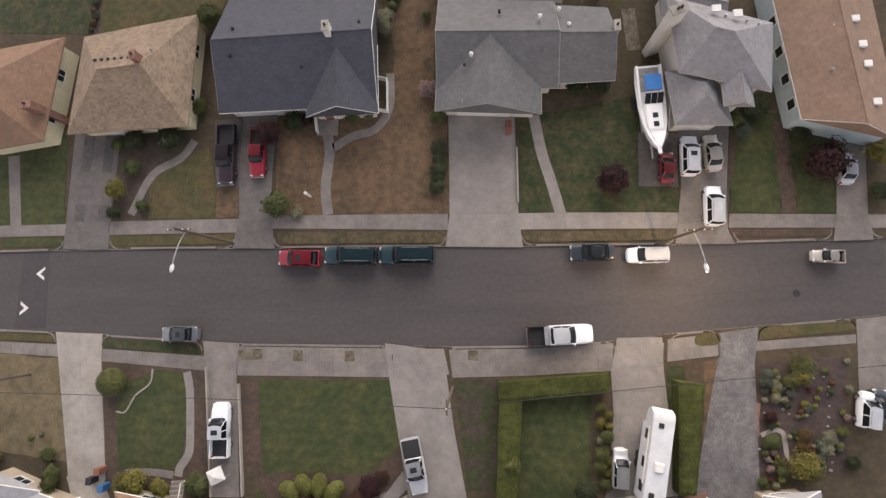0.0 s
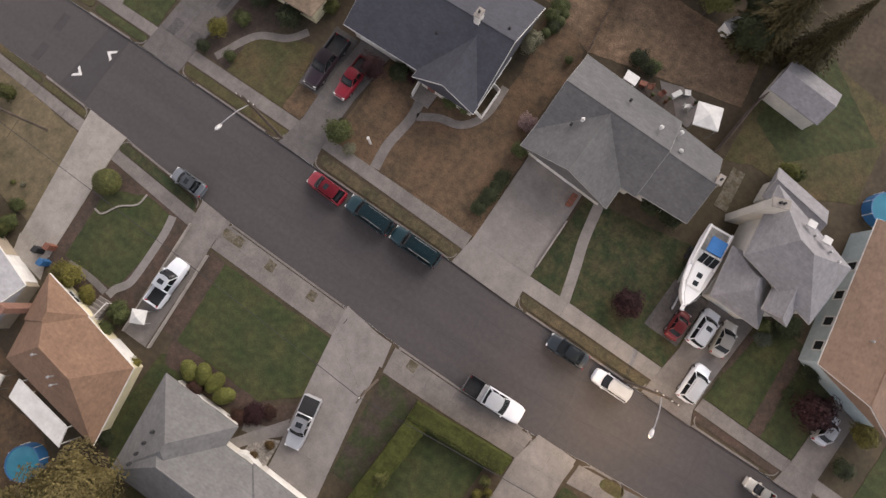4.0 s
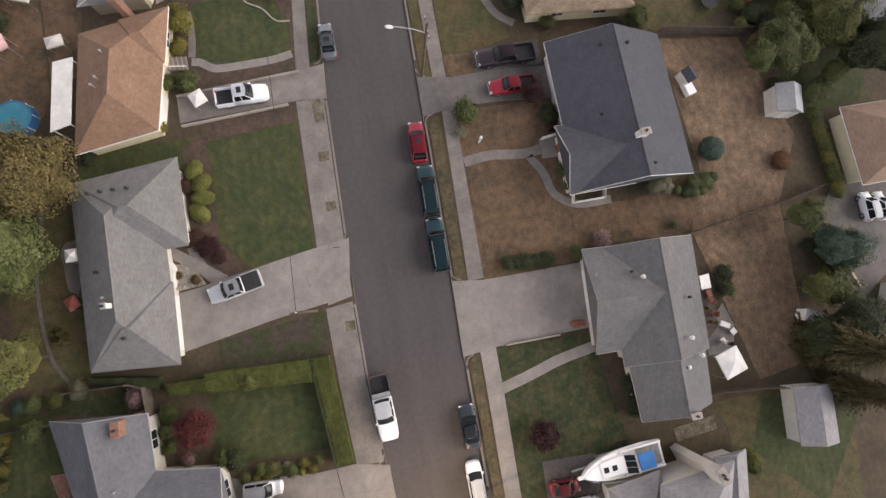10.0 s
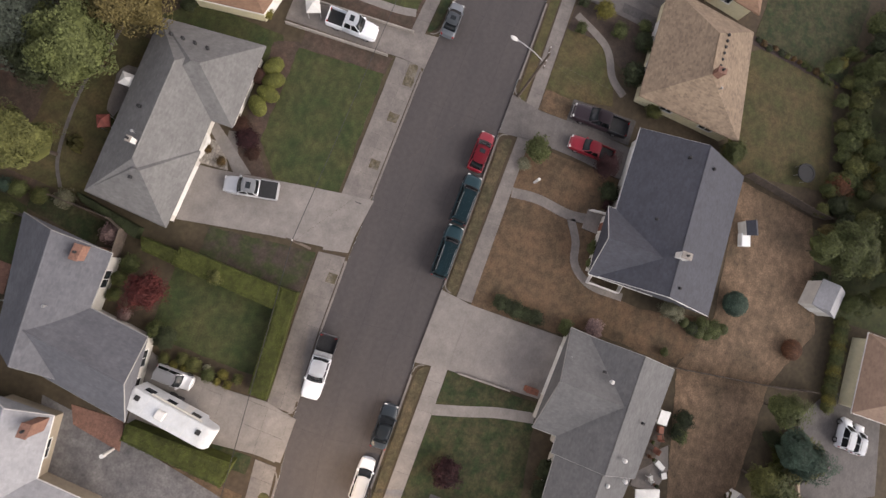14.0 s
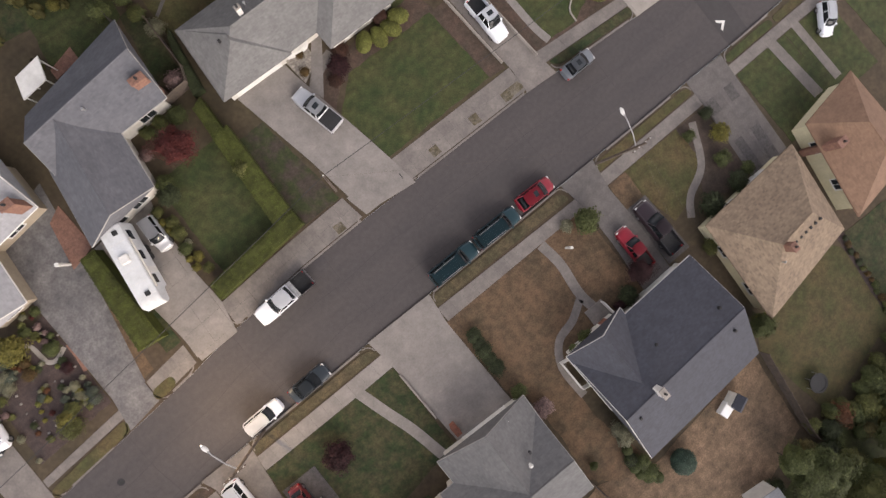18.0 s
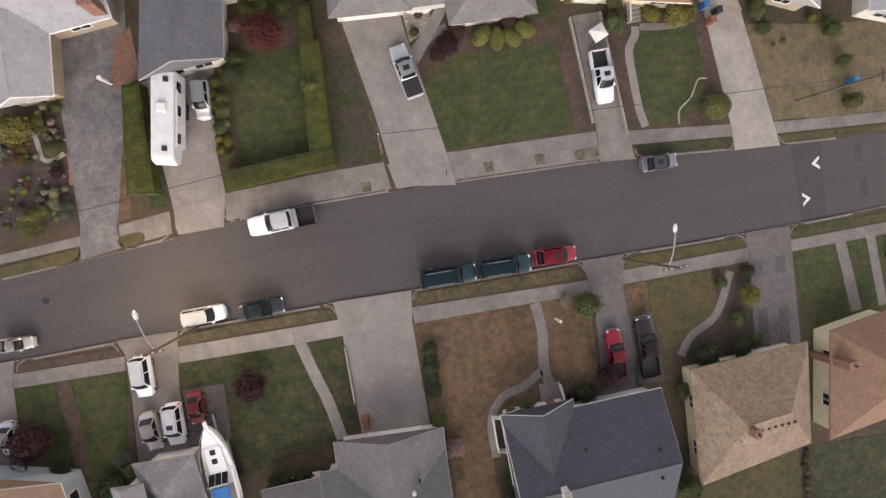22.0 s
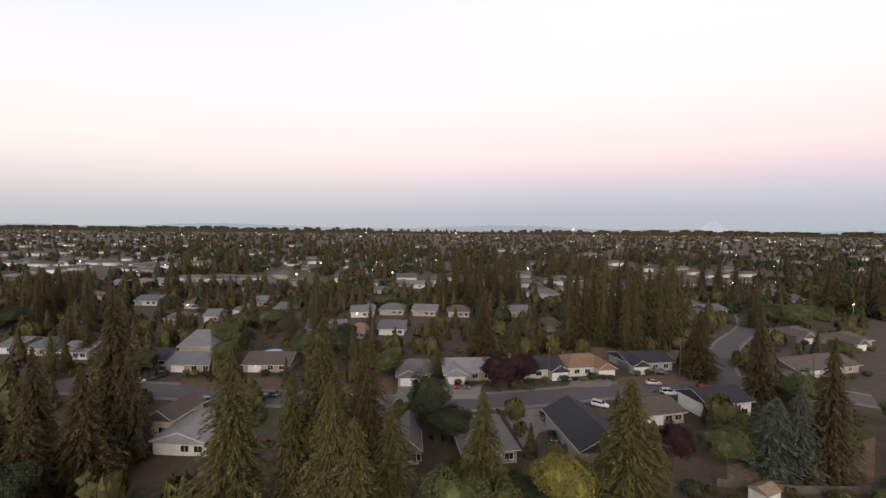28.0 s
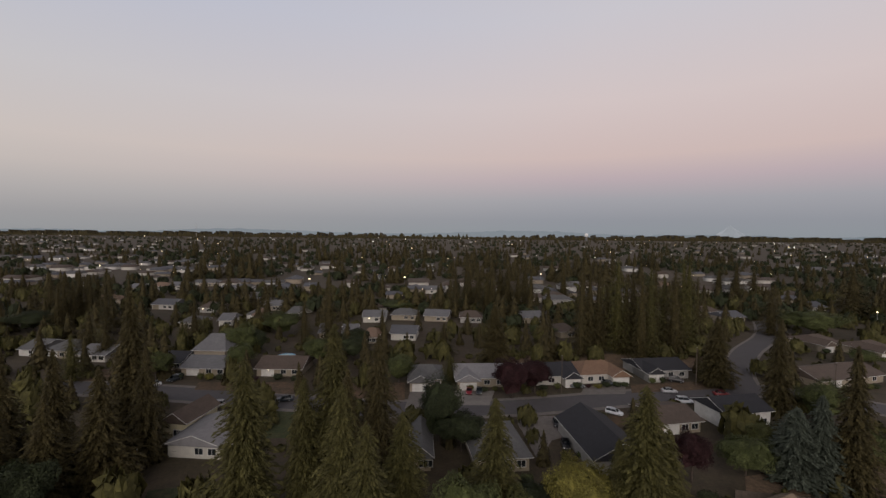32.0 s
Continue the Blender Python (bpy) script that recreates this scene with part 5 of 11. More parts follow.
slabs("pavement", "concrete pavement past the garden", "pavement", [(38.6, -3.2), (46.8, -2.8), (46.7, -3.6), (38.5, -4.1)], 5, 1, 0.140, CONCRETE_OLD)
plate("verge", [(-68.0, 8.3), (-52.9, 8.2), (-52.8, 7.3), (-67.9, 7.4)], 0.151, LAWN_OLIVE, "thin green grass verge", "grass")
plate("verge", [(-66.6, -1.2), (-51.8, -2.1), (-51.7, -2.8), (-66.5, -1.8)], 0.151, LAWN_OLIVE, "thin straw grass verge", "grass")
plate("verge", [(39.4, 6.1), (48.2, 5.6), (48.1, 5.1), (39.3, 5.4)], 0.152, LAWN_OLIVE, "thin grass verge", "grass")
plate("verge", [(-52.5, 8.2), (-45.1, 8.1), (-45.2, 7.2), (-52.4, 7.2)], 0.153, LAWN, "green grass verge", "grass")
plate("verge", [(-39.6, 8.0), (-24.9, 7.8), (-25.2, 6.8), (-39.2, 7.0)], 0.153, LAWN_OLIVE, "thin grass verge", "grass")
plate("verge", [(-21.2, 7.9), (-2.7, 7.3), (-3.1, 6.2), (-20.3, 6.6)], 0.154, VERGE_DRY, "dry brown grass verge", "grass")
plate("verge", [(4.5, 7.1), (19.8, 6.7), (19.5, 5.8), (5.3, 6.0)], 0.155, VERGE_DRY, "dry grass verge", "grass")
plate("verge", [(24.6, 6.7), (34.3, 6.4), (34.1, 5.7), (24.8, 5.9)], 0.156, BARK_SOIL, "reddish bark verge", "grass")
plate("verge", [(-51.5, -2.1), (-44.7, -2.5), (-44.6, -3.2), (-51.4, -2.8)], 0.156, LAWN_OLIVE, "thin grass verge", "grass")
plate("verge", [(-39.9, -2.8), (-29.4, -3.7), (-28.3, -4.7), (-39.7, -3.8)], 0.157, LAWN_DEEP, "green grass verge", "grass")
plate("verge", [(26.3, -2.8), (35.1, -2.3), (35.0, -3.2), (26.1, -4.0)], 0.158, LAWN_OLIVE, "grass verge", "grass")
plate("verge", [(20.5, -3.4), (22.9, -3.2), (22.8, -4.4), (20.4, -4.5)], 0.158, LAWN_OLIVE, "small grass patch in the pavement", "grass")
plate("planting_square", [(-24.8, -4.3), (-22.1, -4.2), (-22.1, -5.2), (-24.5, -5.2)], 0.159, VERGE_WEEDS, "small weedy planting square", "grass")
plate("planting_square", [(-18.9, -4.3), (-17.9, -4.4), (-17.8, -5.4), (-18.9, -5.4)], 0.160, VERGE_WEEDS, "small weedy planting square", "grass")
plate("planting_square", [(-13.5, -4.5), (-12.5, -4.5), (-12.5, -5.5), (-13.5, -5.5)], 0.161, VERGE_WEEDS, "small weedy planting square", "grass")
plate("planting_square", [(-1.1, -4.6), (-0.1, -4.6), (-0.1, -5.6), (-1.1, -5.5)], 0.161, VERGE_WEEDS, "small weedy planting square", "grass")
plate("driveway", [(-44.7, 20.3), (-39.2, 19.8), (-39.7, 9.7), (-39.7, 6.6), (-45.0, 6.8), (-44.9, 9.7)], 0.167, CONCRETE_DARK, "stained concrete driveway with dark wheel tracks", "driveway")
plate("driveway", [(-25.0, 21.3), (-21.1, 21.1), (-21.6, 14.8), (-21.6, 9.8), (-21.1, 6.2), (-25.7, 6.3), (-25.1, 9.9), (-25.3, 14.9)], 0.168, CONCRETE_DARK, "narrow concrete driveway", "driveway")
plate("driveway", [(-2.5, 20.1), (4.4, 19.7), (4.4, 9.0), (4.7, 5.5), (-3.1, 5.8), (-2.6, 9.2)], 0.168, CONCRETE, "wide pale concrete driveway with joints", "driveway")
plate("driveway", [(20.7, 17.4), (25.6, 17.2), (24.8, 10.9), (24.5, 6.7), (25.0, 5.2), (19.5, 5.4), (20.5, 11.1)], 0.169, CONCRETE_OLD, "concrete driveway with parked cars", "driveway")
plate("driveway", [(35.5, 15.3), (38.1, 15.2), (37.4, 7.6), (37.6, 5.2), (34.0, 5.2), (34.6, 7.7)], 0.170, CONCRETE_OLD, "concrete driveway", "driveway")
plate("driveway", [(-45.0, -2.1), (-39.7, -2.4), (-39.6, -5.2), (-38.2, -17.0), (-42.2, -17.1), (-44.4, -5.2)], 0.170, CONCRETE_PALE, "long pale concrete driveway", "driveway")
plate("driveway", [(-28.5, -3.3), (-24.6, -3.6), (-24.8, -6.2), (-24.0, -18.5), (-26.9, -18.5), (-28.1, -5.9)], 0.171, CONCRETE_OLD, "narrow concrete driveway", "driveway")
plate("driveway", [(-1.2, -20.8), (-6.8, -21.6), (-7.0, -19.4), (-7.7, -15.2), (-8.5, -10.4), (-9.0, -7.1), (-9.4, -3.8), (-3.6, -4.6), (-3.2, -7.5), (-2.7, -11.8)], 0.172, CONCRETE, "broad flared concrete driveway", "driveway")
plate("driveway", [(17.8, -17.9), (11.0, -18.7), (11.7, -16.8), (12.5, -10.4), (12.5, -6.8), (13.3, -3.6), (17.5, -3.6), (17.4, -6.6)], 0.155, CONCRETE, "concrete driveway beside the hedge", "driveway")
plate("driveway", [(22.7, -3.3), (26.4, -2.8), (25.7, -6.0), (24.6, -14.0), (21.2, -14.0), (22.6, -5.9)], 0.156, DRIVE_GREY, "grey concrete driveway", "driveway")
plate("driveway", [(35.1, -2.2), (38.3, -1.9), (37.8, -9.1), (34.5, -9.1)], 0.156, CONCRETE_OLD, "grey concrete driveway", "driveway")
plate("driveway", [(24.4, -23.5), (17.5, -25.5), (18.9, -18.9), (20.7, -12.0), (22.5, -5.5), (25.8, -4.5), (25.3, -12.0), (25.0, -17.2)], 0.147, DRIVE_GREY, "grey concrete driveway by the white-roofed house", "driveway")
plate("gravel_pad", [(16.8, 16.9), (20.7, 16.7), (20.2, 11.1), (16.4, 11.3)], 0.138, GRAVEL, "dark gravel boat pad", "gravel")
plate("gravel_pad", [(-28.3, 20.7), (-25.2, 20.6), (-25.2, 12.9), (-27.9, 13.0)], 0.134, GRAVEL, "dark gravel parking strip", "gravel")
slabs("driveway", "wide pale concrete driveway of large slabs", "driveway", [(-2.2, 19.7), (4.3, 19.4), (4.2, 9.0), (-2.4, 9.2)], 2, 4, 0.187, CONCRETE)
slabs("driveway", "driveway apron of two slabs", "driveway", [(-2.4, 9.2), (4.2, 8.9), (4.2, 5.7), (-2.6, 5.9)], 2, 1, 0.187, CONCRETE)
slabs("driveway", "long pale concrete driveway of large slabs", "driveway", [(-44.2, -5.2), (-39.7, -5.5), (-38.4, -16.7), (-42.1, -16.8)], 2, 5, 0.187, CONCRETE_PALE)
slabs("driveway", "pale driveway apron", "driveway", [(-44.5, -2.4), (-40.0, -2.7), (-39.7, -5.0), (-44.2, -4.7)], 2, 1, 0.187, CONCRETE_PALE)
slabs("driveway", "stained concrete driveway of old slabs", "driveway", [(-44.2, 19.1), (-39.6, 18.8), (-39.7, 9.7), (-44.6, 9.9)], 2, 5, 0.187, CONCRETE_DARK)
slabs("driveway", "driveway apron of pale slabs", "driveway", [(-8.6, -4.3), (-3.5, -4.4), (-3.0, -6.9), (-8.7, -6.9)], 2, 2, 0.187, CONCRETE)
slabs("driveway", "broad concrete driveway of large slabs", "driveway", [(-6.1, -20.5), (-7.9, -10.8), (-3.4, -9.8), (-1.6, -20.3)], 4, 2, 0.187, CONCRETE)
slabs("driveway", "driveway apron of large slabs", "driveway", [(13.2, -4.3), (17.6, -4.1), (17.1, -8.5), (12.8, -8.6)], 2, 2, 0.187, CONCRETE)
slabs("driveway", "driveway of large slabs", "driveway", [(12.5, -16.6), (13.1, -10.8), (16.7, -10.7), (16.2, -17.2)], 3, 2, 0.187, CONCRETE)
plate("lawn", [(-21.1, 20.8), (-2.7, 20.7), (-2.6, 9.2), (-21.2, 9.7)], 0.1086, LAWN_DRY, "dry brown grass round the paths", "lawn")
plate("lawn", [(4.9, 19.7), (21.1, 18.7), (20.1, 8.5), (4.4, 9.0)], 0.1086, LAWN_DEEP, "thin green grass round the path", "lawn")
plate("lawn", [(-39.2, -5.4), (-28.1, -6.2), (-27.1, -18.0), (-38.1, -18.1)], 0.1090, BARK_SOIL, "bare brown margin of the lawn", "lawn")
plate("lawn", [(25.8, 18.5), (35.8, 17.9), (34.6, 7.9), (24.8, 8.2)], 0.1087, LAWN_DEEP, "thin green grass between the driveways", "lawn")
plate("lawn", [(-35.6, 13.5), (-27.7, 13.1), (-27.6, 9.5), (-35.4, 9.8)], 0.1087, LAWN_OLIVE, "thin grass by the pavement", "lawn")
plate("lawn", [(-60.7, 19.6), (-53.9, 19.6), (-52.9, 9.8), (-59.8, 10.0)], 0.129, LAWN, "mown green front lawn", "lawn")
plate("lawn", [(-70.5, 19.6), (-62.8, 19.5), (-61.7, 10.0), (-69.0, 10.1)], 0.130, LAWN, "striped green front lawn", "lawn")
plate("lawn", [(-66.9, -3.5), (-51.3, -4.2), (-50.1, -14.3), (-65.4, -13.2)], 0.131, LAWN_STRAW, "dry straw-coloured front lawn", "lawn")
plate("lawn", [(41.6, 14.7), (49.6, 14.0), (48.5, 7.3), (40.9, 7.7)], 0.131, LAWN, "mown green lawn past the driveway", "lawn")
plate("lawn", [(39.0, -4.3), (46.7, -3.8), (45.2, -13.0), (37.7, -13.0)], 0.132, LAWN_OLIVE, "olive front lawn", "lawn")
plate("lawn", [(-53.9, 19.6), (-45.7, 19.8), (-45.2, 9.7), (-52.9, 9.8)], 0.133, LAWN, "mown green front lawn", "lawn")
plate("lawn", [(-35.5, 11.6), (-35.2, 14.1), (-33.3, 16.3), (-28.8, 17.5), (-27.7, 12.8), (-28.0, 9.7), (-34.2, 9.8)], 0.133, LAWN_OLIVE, "olive front lawn", "lawn")
plate("lawn", [(-20.7, 17.6), (-16.8, 18.6), (-16.1, 14.5), (-16.3, 10.1), (-18.2, 9.7), (-20.4, 11.0), (-21.2, 14.7)], 0.134, LAWN_DRY, "dry brown lawn", "lawn")
plate("lawn", [(-14.9, 16.2), (-11.8, 17.1), (-8.8, 19.5), (-4.2, 20.2), (-2.9, 9.8), (-14.7, 9.7), (-15.3, 12.6)], 0.135, LAWN_DRY, "large dry brown front lawn", "lawn")
plate("lawn", [(-8.2, 33.5), (-3.8, 33.1), (-4.0, 19.8), (-8.3, 20.1)], 0.136, LAWN_DRY, "dry grass strip between two houses", "lawn")
plate("lawn", [(7.6, 19.5), (16.8, 20.8), (16.4, 11.2), (20.2, 10.7), (20.0, 8.6), (9.2, 8.9), (8.4, 13.4)], 0.136, LAWN_DEEP, "dark patchy green lawn", "lawn")
plate("lawn", [(4.8, 17.5), (6.4, 17.7), (7.8, 9.1), (4.5, 9.1)], 0.137, LAWN_DEEP, "small green lawn strip", "lawn")
plate("lawn", [(26.3, 16.1), (29.8, 18.3), (29.6, 8.1), (24.8, 8.3)], 0.138, LAWN, "green side lawn", "lawn")
plate("lawn", [(31.7, 15.2), (35.2, 14.5), (34.5, 8.0), (31.1, 8.1)], 0.138, LAWN, "green lawn patch", "lawn")
plate("lawn", [(-51.3, -4.2), (-44.4, -4.9), (-42.1, -15.4), (-50.1, -14.3)], 0.139, LAWN_STRAW, "straw-coloured dry lawn", "lawn")
plate("lawn", [(-37.8, -8.1), (-33.9, -6.2), (-30.4, -6.4), (-29.6, -9.9), (-30.4, -15.9), (-36.9, -15.9)], 0.140, LAWN, "green lawn edged by a path", "lawn")
plate("lawn", [(-22.4, -7.3), (-9.0, -7.4), (-8.0, -13.6), (-11.2, -16.3), (-21.7, -16.2)], 0.140, LAWN, "large mown green front lawn", "lawn")
plate("lawn", [(-2.5, -7.4), (1.9, -7.4), (1.6, -17.7), (-1.6, -17.7)], 0.141, LAWN_PATCHY, "patchy lawn with bare soil", "lawn")
plate("lawn", [(3.7, -9.2), (10.5, -8.9), (9.8, -19.1), (3.1, -19.2)], 0.142, LAWN, "green lawn enclosed by a hedge", "lawn")
plate("lawn", [(17.7, -6.3), (19.4, -6.3), (18.1, -17.5), (16.8, -17.5)], 0.125, LAWN_DEEP, "green strip beside a driveway", "lawn")
plate("lawn", [(-17.5, -20.1), (-20.7, -17.2), (-22.3, -18.1), (-22.5, -26.5), (-19.5, -29.5), (-20.5, -19.4)], 0.126, LAWN, "green side lawn", "lawn")
plate("lawn", [(-41.2, 30.8), (-43.0, 33.4), (-42.2, 43.8), (-29.2, 46.3), (-27.1, 35.2), (-29.4, 32.3)], 0.126, LAWN_OLIVE, "olive back lawn", "lawn")
plate("lawn", [(-44.2, 32.0), (-56.0, 33.0), (-55.0, 46.0), (-42.9, 45.0)], 0.1255, LAWN_DEEP, "green back lawn past the stone border", "lawn")
plate("planting_bed", [(-43.0, 31.8), (-44.2, 31.9), (-42.9, 45.0), (-42.2, 44.4)], 0.128, BED_SOIL, "narrow soil border between two back lawns", "garden bed")
plate("lawn", [(-26.4, 35.0), (-25.4, 45.2), (-12.4, 49.0), (-5.0, 44.7), (12.7, 43.4), (13.6, 36.8), (-3.5, 33.3), (-10.1, 36.1)], 0.127, YARD_DRY, "dry brown back yard", "lawn")
plate("lawn", [(-6.9, 21.6), (-9.9, 35.6), (-5.7, 34.7), (-3.3, 32.2), (-4.3, 22.7)], 0.128, LAWN_DRY, "dry brown yard between the houses", "lawn")
plate("lawn", [(15.5, 36.5), (17.5, 48.7), (27.5, 40.7), (21.6, 35.1), (20.2, 33.8)], 0.129, LAWN, "green back lawn", "lawn")
plate("lawn", [(-16.4, -35.4), (-18.7, -30.1), (-0.9, -29.2), (-1.3, -32.3), (-8.7, -33.8)], 0.129, LAWN_OLIVE, "narrow back lawn", "lawn")
plate("planting_bed", [(-39.2, -5.6), (-33.8, -6.0), (-33.8, -7.6), (-34.9, -8.7), (-36.3, -10.4), (-37.6, -10.3), (-38.1, -8.1)], 0.125, BARK_SOIL, "bark garden bed", "garden bed")
plate("planting_bed", [(-24.4, -7.0), (-22.5, -7.2), (-21.8, -16.2), (-23.9, -16.3)], 0.126, BARK_SOIL, "bare brown strip beside the lawn", "garden bed")
plate("planting_bed", [(25.9, -6.0), (33.9, -5.6), (32.6, -15.7), (25.1, -16.0)], 0.126, BED_SOIL, "dark planted garden bed", "garden bed")
plate("planting_bed", [(21.2, -5.9), (22.7, -5.7), (21.2, -17.0), (19.9, -17.0)], 0.127, LAWN_DRY, "dry brown strip", "garden bed")
plate("planting_bed", [(-10.6, -16.5), (-7.7, -14.2), (-7.2, -16.8), (-9.0, -18.3), (-11.8, -18.3)], 0.128, BARK_SOIL, "reddish bark bed by the lawn", "garden bed")
plate("planting_bed", [(-21.7, -16.2), (-11.2, -16.3), (-10.9, -18.3), (-21.3, -18.7)], 0.128, BARK_SOIL, "bare brown bed under the shrubs", "garden bed")
plate("planting_bed", [(-27.7, 13.0), (-25.2, 12.9), (-25.3, 9.6), (-27.7, 9.7)], 0.129, LAWN_DRY, "dry brown strip by the driveway", "garden bed")
plate("planting_bed", [(-29.4, -6.5), (-28.2, -6.5), (-27.1, -18.0), (-29.8, -18.0)], 0.130, BARK_SOIL, "bare bed beside the driveway", "garden bed")
plate("planting_bed", [(-40.2, 19.2), (-35.5, 19.0), (-33.4, 17.2), (-35.6, 13.5), (-35.4, 9.8), (-39.1, 10.0)], 0.131, SOIL, "planted soil bed", "garden bed")
plate("planting_bed", [(25.5, 16.1), (26.3, 16.1), (25.6, 11.5), (25.0, 11.5)], 0.131, BARK_SOIL, "bark strip beside the driveway", "garden bed")
plate("planting_bed", [(29.7, 17.4), (31.1, 17.3), (31.1, 8.0), (29.7, 8.0)], 0.132, BARK_SOIL, "reddish brick path", "garden bed")
sheet("path", ribbon([(-15.4, 9.6), (-15.7, 12.6), (-15.3, 16.3), (-15.7, 19.2)], 1.10, 0.02, 0.146), CONCRETE_OLD, "concrete front path", "path")
sheet("path", ribbon([(-14.9, 16.8), (-12.8, 18.0), (-10.3, 18.7), (-8.8, 21.1), (-8.7, 24.9)], 0.90, 0.02, 0.146), CONCRETE_OLD, "curved concrete path", "path")
sheet("path", ribbon([(6.4, 19.3), (7.0, 15.3), (7.8, 12.2), (8.6, 8.8)], 1.10, 0.02, 0.146), CONCRETE, "concrete front path", "path")
sheet("path", ribbon([(-30.1, -6.4), (-29.7, -8.2), (-29.5, -10.8), (-29.4, -13.7), (-29.6, -14.7), (-30.3, -15.7), (-30.5, -16.6)], 0.85, 0.02, 0.146), CONCRETE, "curved concrete front path", "path")
sheet("path", ribbon([(-31.0, -16.5), (-33.5, -16.2), (-36.1, -16.3)], 0.70, 0.02, 0.146), CONCRETE_OLD, "concrete path along the planting", "path")
sheet("path", ribbon([(-37.4, 10.4), (-35.2, 14.7), (-32.0, 16.5), (-30.5, 18.4)], 0.90, 0.02, 0.146), CONCRETE_OLD, "winding garden path", "path")
sheet("path", ribbon([(29.8, -15.4), (28.4, -15.1), (27.7, -14.4), (27.6, -13.2), (27.5, -12.4), (26.8, -12.1), (25.6, -12.6)], 0.42, 0.02, 0.146), CONCRETE_PALE, "pale curved garden path", "path")
sheet("path", ribbon([(24.3, -17.3), (24.4, -15.4), (24.8, -13.0)], 0.38, 0.02, 0.146), BRICK, "worn red brick edging beside the garden", "path")
sheet("path", ribbon([(25.2, -12.6), (25.3, -11.1), (25.6, -9.7)], 0.50, 0.02, 0.146), BRICK, "worn red brick edging beside the driveway", "path")
sheet("path", ribbon([(-7.3, -16.8), (-9.0, -18.3), (-11.2, -18.9)], 1.10, 0.02, 0.146), CONCRETE_OLD, "concrete path to the porch", "path")
plate("porch_step", [(-16.8, 21.6), (-14.3, 21.5), (-14.4, 18.2), (-16.7, 18.3)], 0.3, CONCRETE_OLD, "concrete porch slab", "porch")

# ---- houses ----

h, ws = house("house", "single-storey house with a tan hipped shingle roof and cream walls",
              [([(-43.3, 18.9), (-29.8, 19.1), (-29.2, 31.7), (-42.3, 30.0)], "hipx", 0.32, 2.5, 4.6)], ROOF_TAN, CREAM, ROOF_TAN)
chimney(h, -34.1, 25.7, 3.6, 5.3, 0.6, 0.9, BRICK)
for i in range(6):
    vent(h, -39.2 + i * 0.75, 26.1, 4.45, "box")
vent(h, -33.0, 26.8, 4.3)
opening(h, ws[0][1], ws[0][2], 0.3, 1.4, 1.0, 2.1)
opening(h, ws[0][1], ws[0][2], 0.75, 1.6, 1.0, 2.1)
opening(h, ws[0][0], ws[0][1], 0.3, 2.4, 0.12, 2.2, "garage_door")
opening(h, ws[0][0], ws[0][1], 0.7, 1.8, 0.9, 2.1)

h, ws = house("house", "house with an orange-brown hipped roof and pale yellow walls",
              [([(-54.0, 17.2), (-45.9, 18.2), (-44.4, 30.0), (-55.0, 28.8)], "hipy", 0.35, 2.7, 4.7)], ROOF_ORANGE, CREAM, ROOF_ORANGE)
chimney(h, -46.2, 21.5, 0.1, 4.5, 1.2, 0.8, BRICK)
opening(h, ws[0][1], ws[0][2], 0.25, 1.3, 1.3, 2.5)
opening(h, ws[0][1], ws[0][2], 0.7, 1.3, 1.3, 2.5)

h, ws = house("house", "house with a blue-black shingle gable roof and white trim",
              [([(-26.4, 20.3), (-9.6, 20.2), (-9.6, 33.5), (-25.7, 33.4)], "gablex", 0, 2.5, 5.1),
               ([(-17.0, 19.4), (-9.5, 19.4), (-9.6, 26.8), (-16.9, 26.8)], "gabley", 0, 2.5, 4.6)], ROOF_NAVY, OFF_WHITE)
chimney(h, -13.9, 26.9, 4.6, 6.0, 0.6, 1.0, WHITE_PAINT)
for x, y, z in ((-24.0, 28.2, 5.0), (-24.2, 25.3, 5.0), (-10.9, 28.0, 5.0), (-17.0, 24.0, 4.3)):
    vent(h, x, y, z, "box")
opening(h, ws[0][0], ws[0][1], 0.2, 4.6, 0.12, 2.2, "garage_door")
opening(h, ws[1][0], ws[1][1], 0.65, 2.2, 0.9, 2.2)
opening(h, ws[1][0], ws[1][1], 0.2, 1.0, 0.3, 2.3, "door")
opening(h, ws[0][2], ws[0][3], 0.3, 2.2, 0.9, 2.2)

h, ws = house("house", "grey-shingled house with a gable over its white garage",
              [([(-3.5, 21.4), (8.6, 21.0), (8.6, 30.3), (-3.1, 31.4)], "gablex", 0, 2.5, 4.7),
               ([(8.5, 21.4), (14.1, 21.4), (13.8, 29.1), (8.5, 29.8)], "gablex", 0, 2.6, 4.5),
               ([(-3.7, 19.3), (6.8, 18.4), (7.2, 26.0), (-3.2, 26.4)], "gabley", 0, 2.5, 4.6)], ROOF_GREY, OFF_WHITE, GREY_SIDING)
for x, y, z, k in ((0.1, 24.0, 4.6, "dome"), (-0.6, 23.2, 4.3, "box"), (6.8, 27.4, 4.7, "dome"), (8.8, 28.4, 4.1, "dome"), (9.6, 26.6, 4.3, "dome"), (3.0, 28.6, 4.2, "box")):
    vent(h, x, y, z, k)
chimney(h, 14.0, 25.9, 0.1, 4.5, 0.5, 1.0, TAN_SIDING)
opening(h, ws[2][0], ws[2][1], 0.45, 5.2, 0.12, 2.3, "garage_door")
opening(h, ws[2][0], ws[2][1], 0.3, 1.2, 2.75, 3.5)
opening(h, ws[2][0], ws[2][1], 0.62, 1.2, 2.75, 3.5)
opening(h, ws[1][0], ws[1][1], 0.5, 2.0, 0.9, 2.1)
opening(h, ws[0][2], ws[0][3], 0.5, 2.2, 0.2, 2.1)

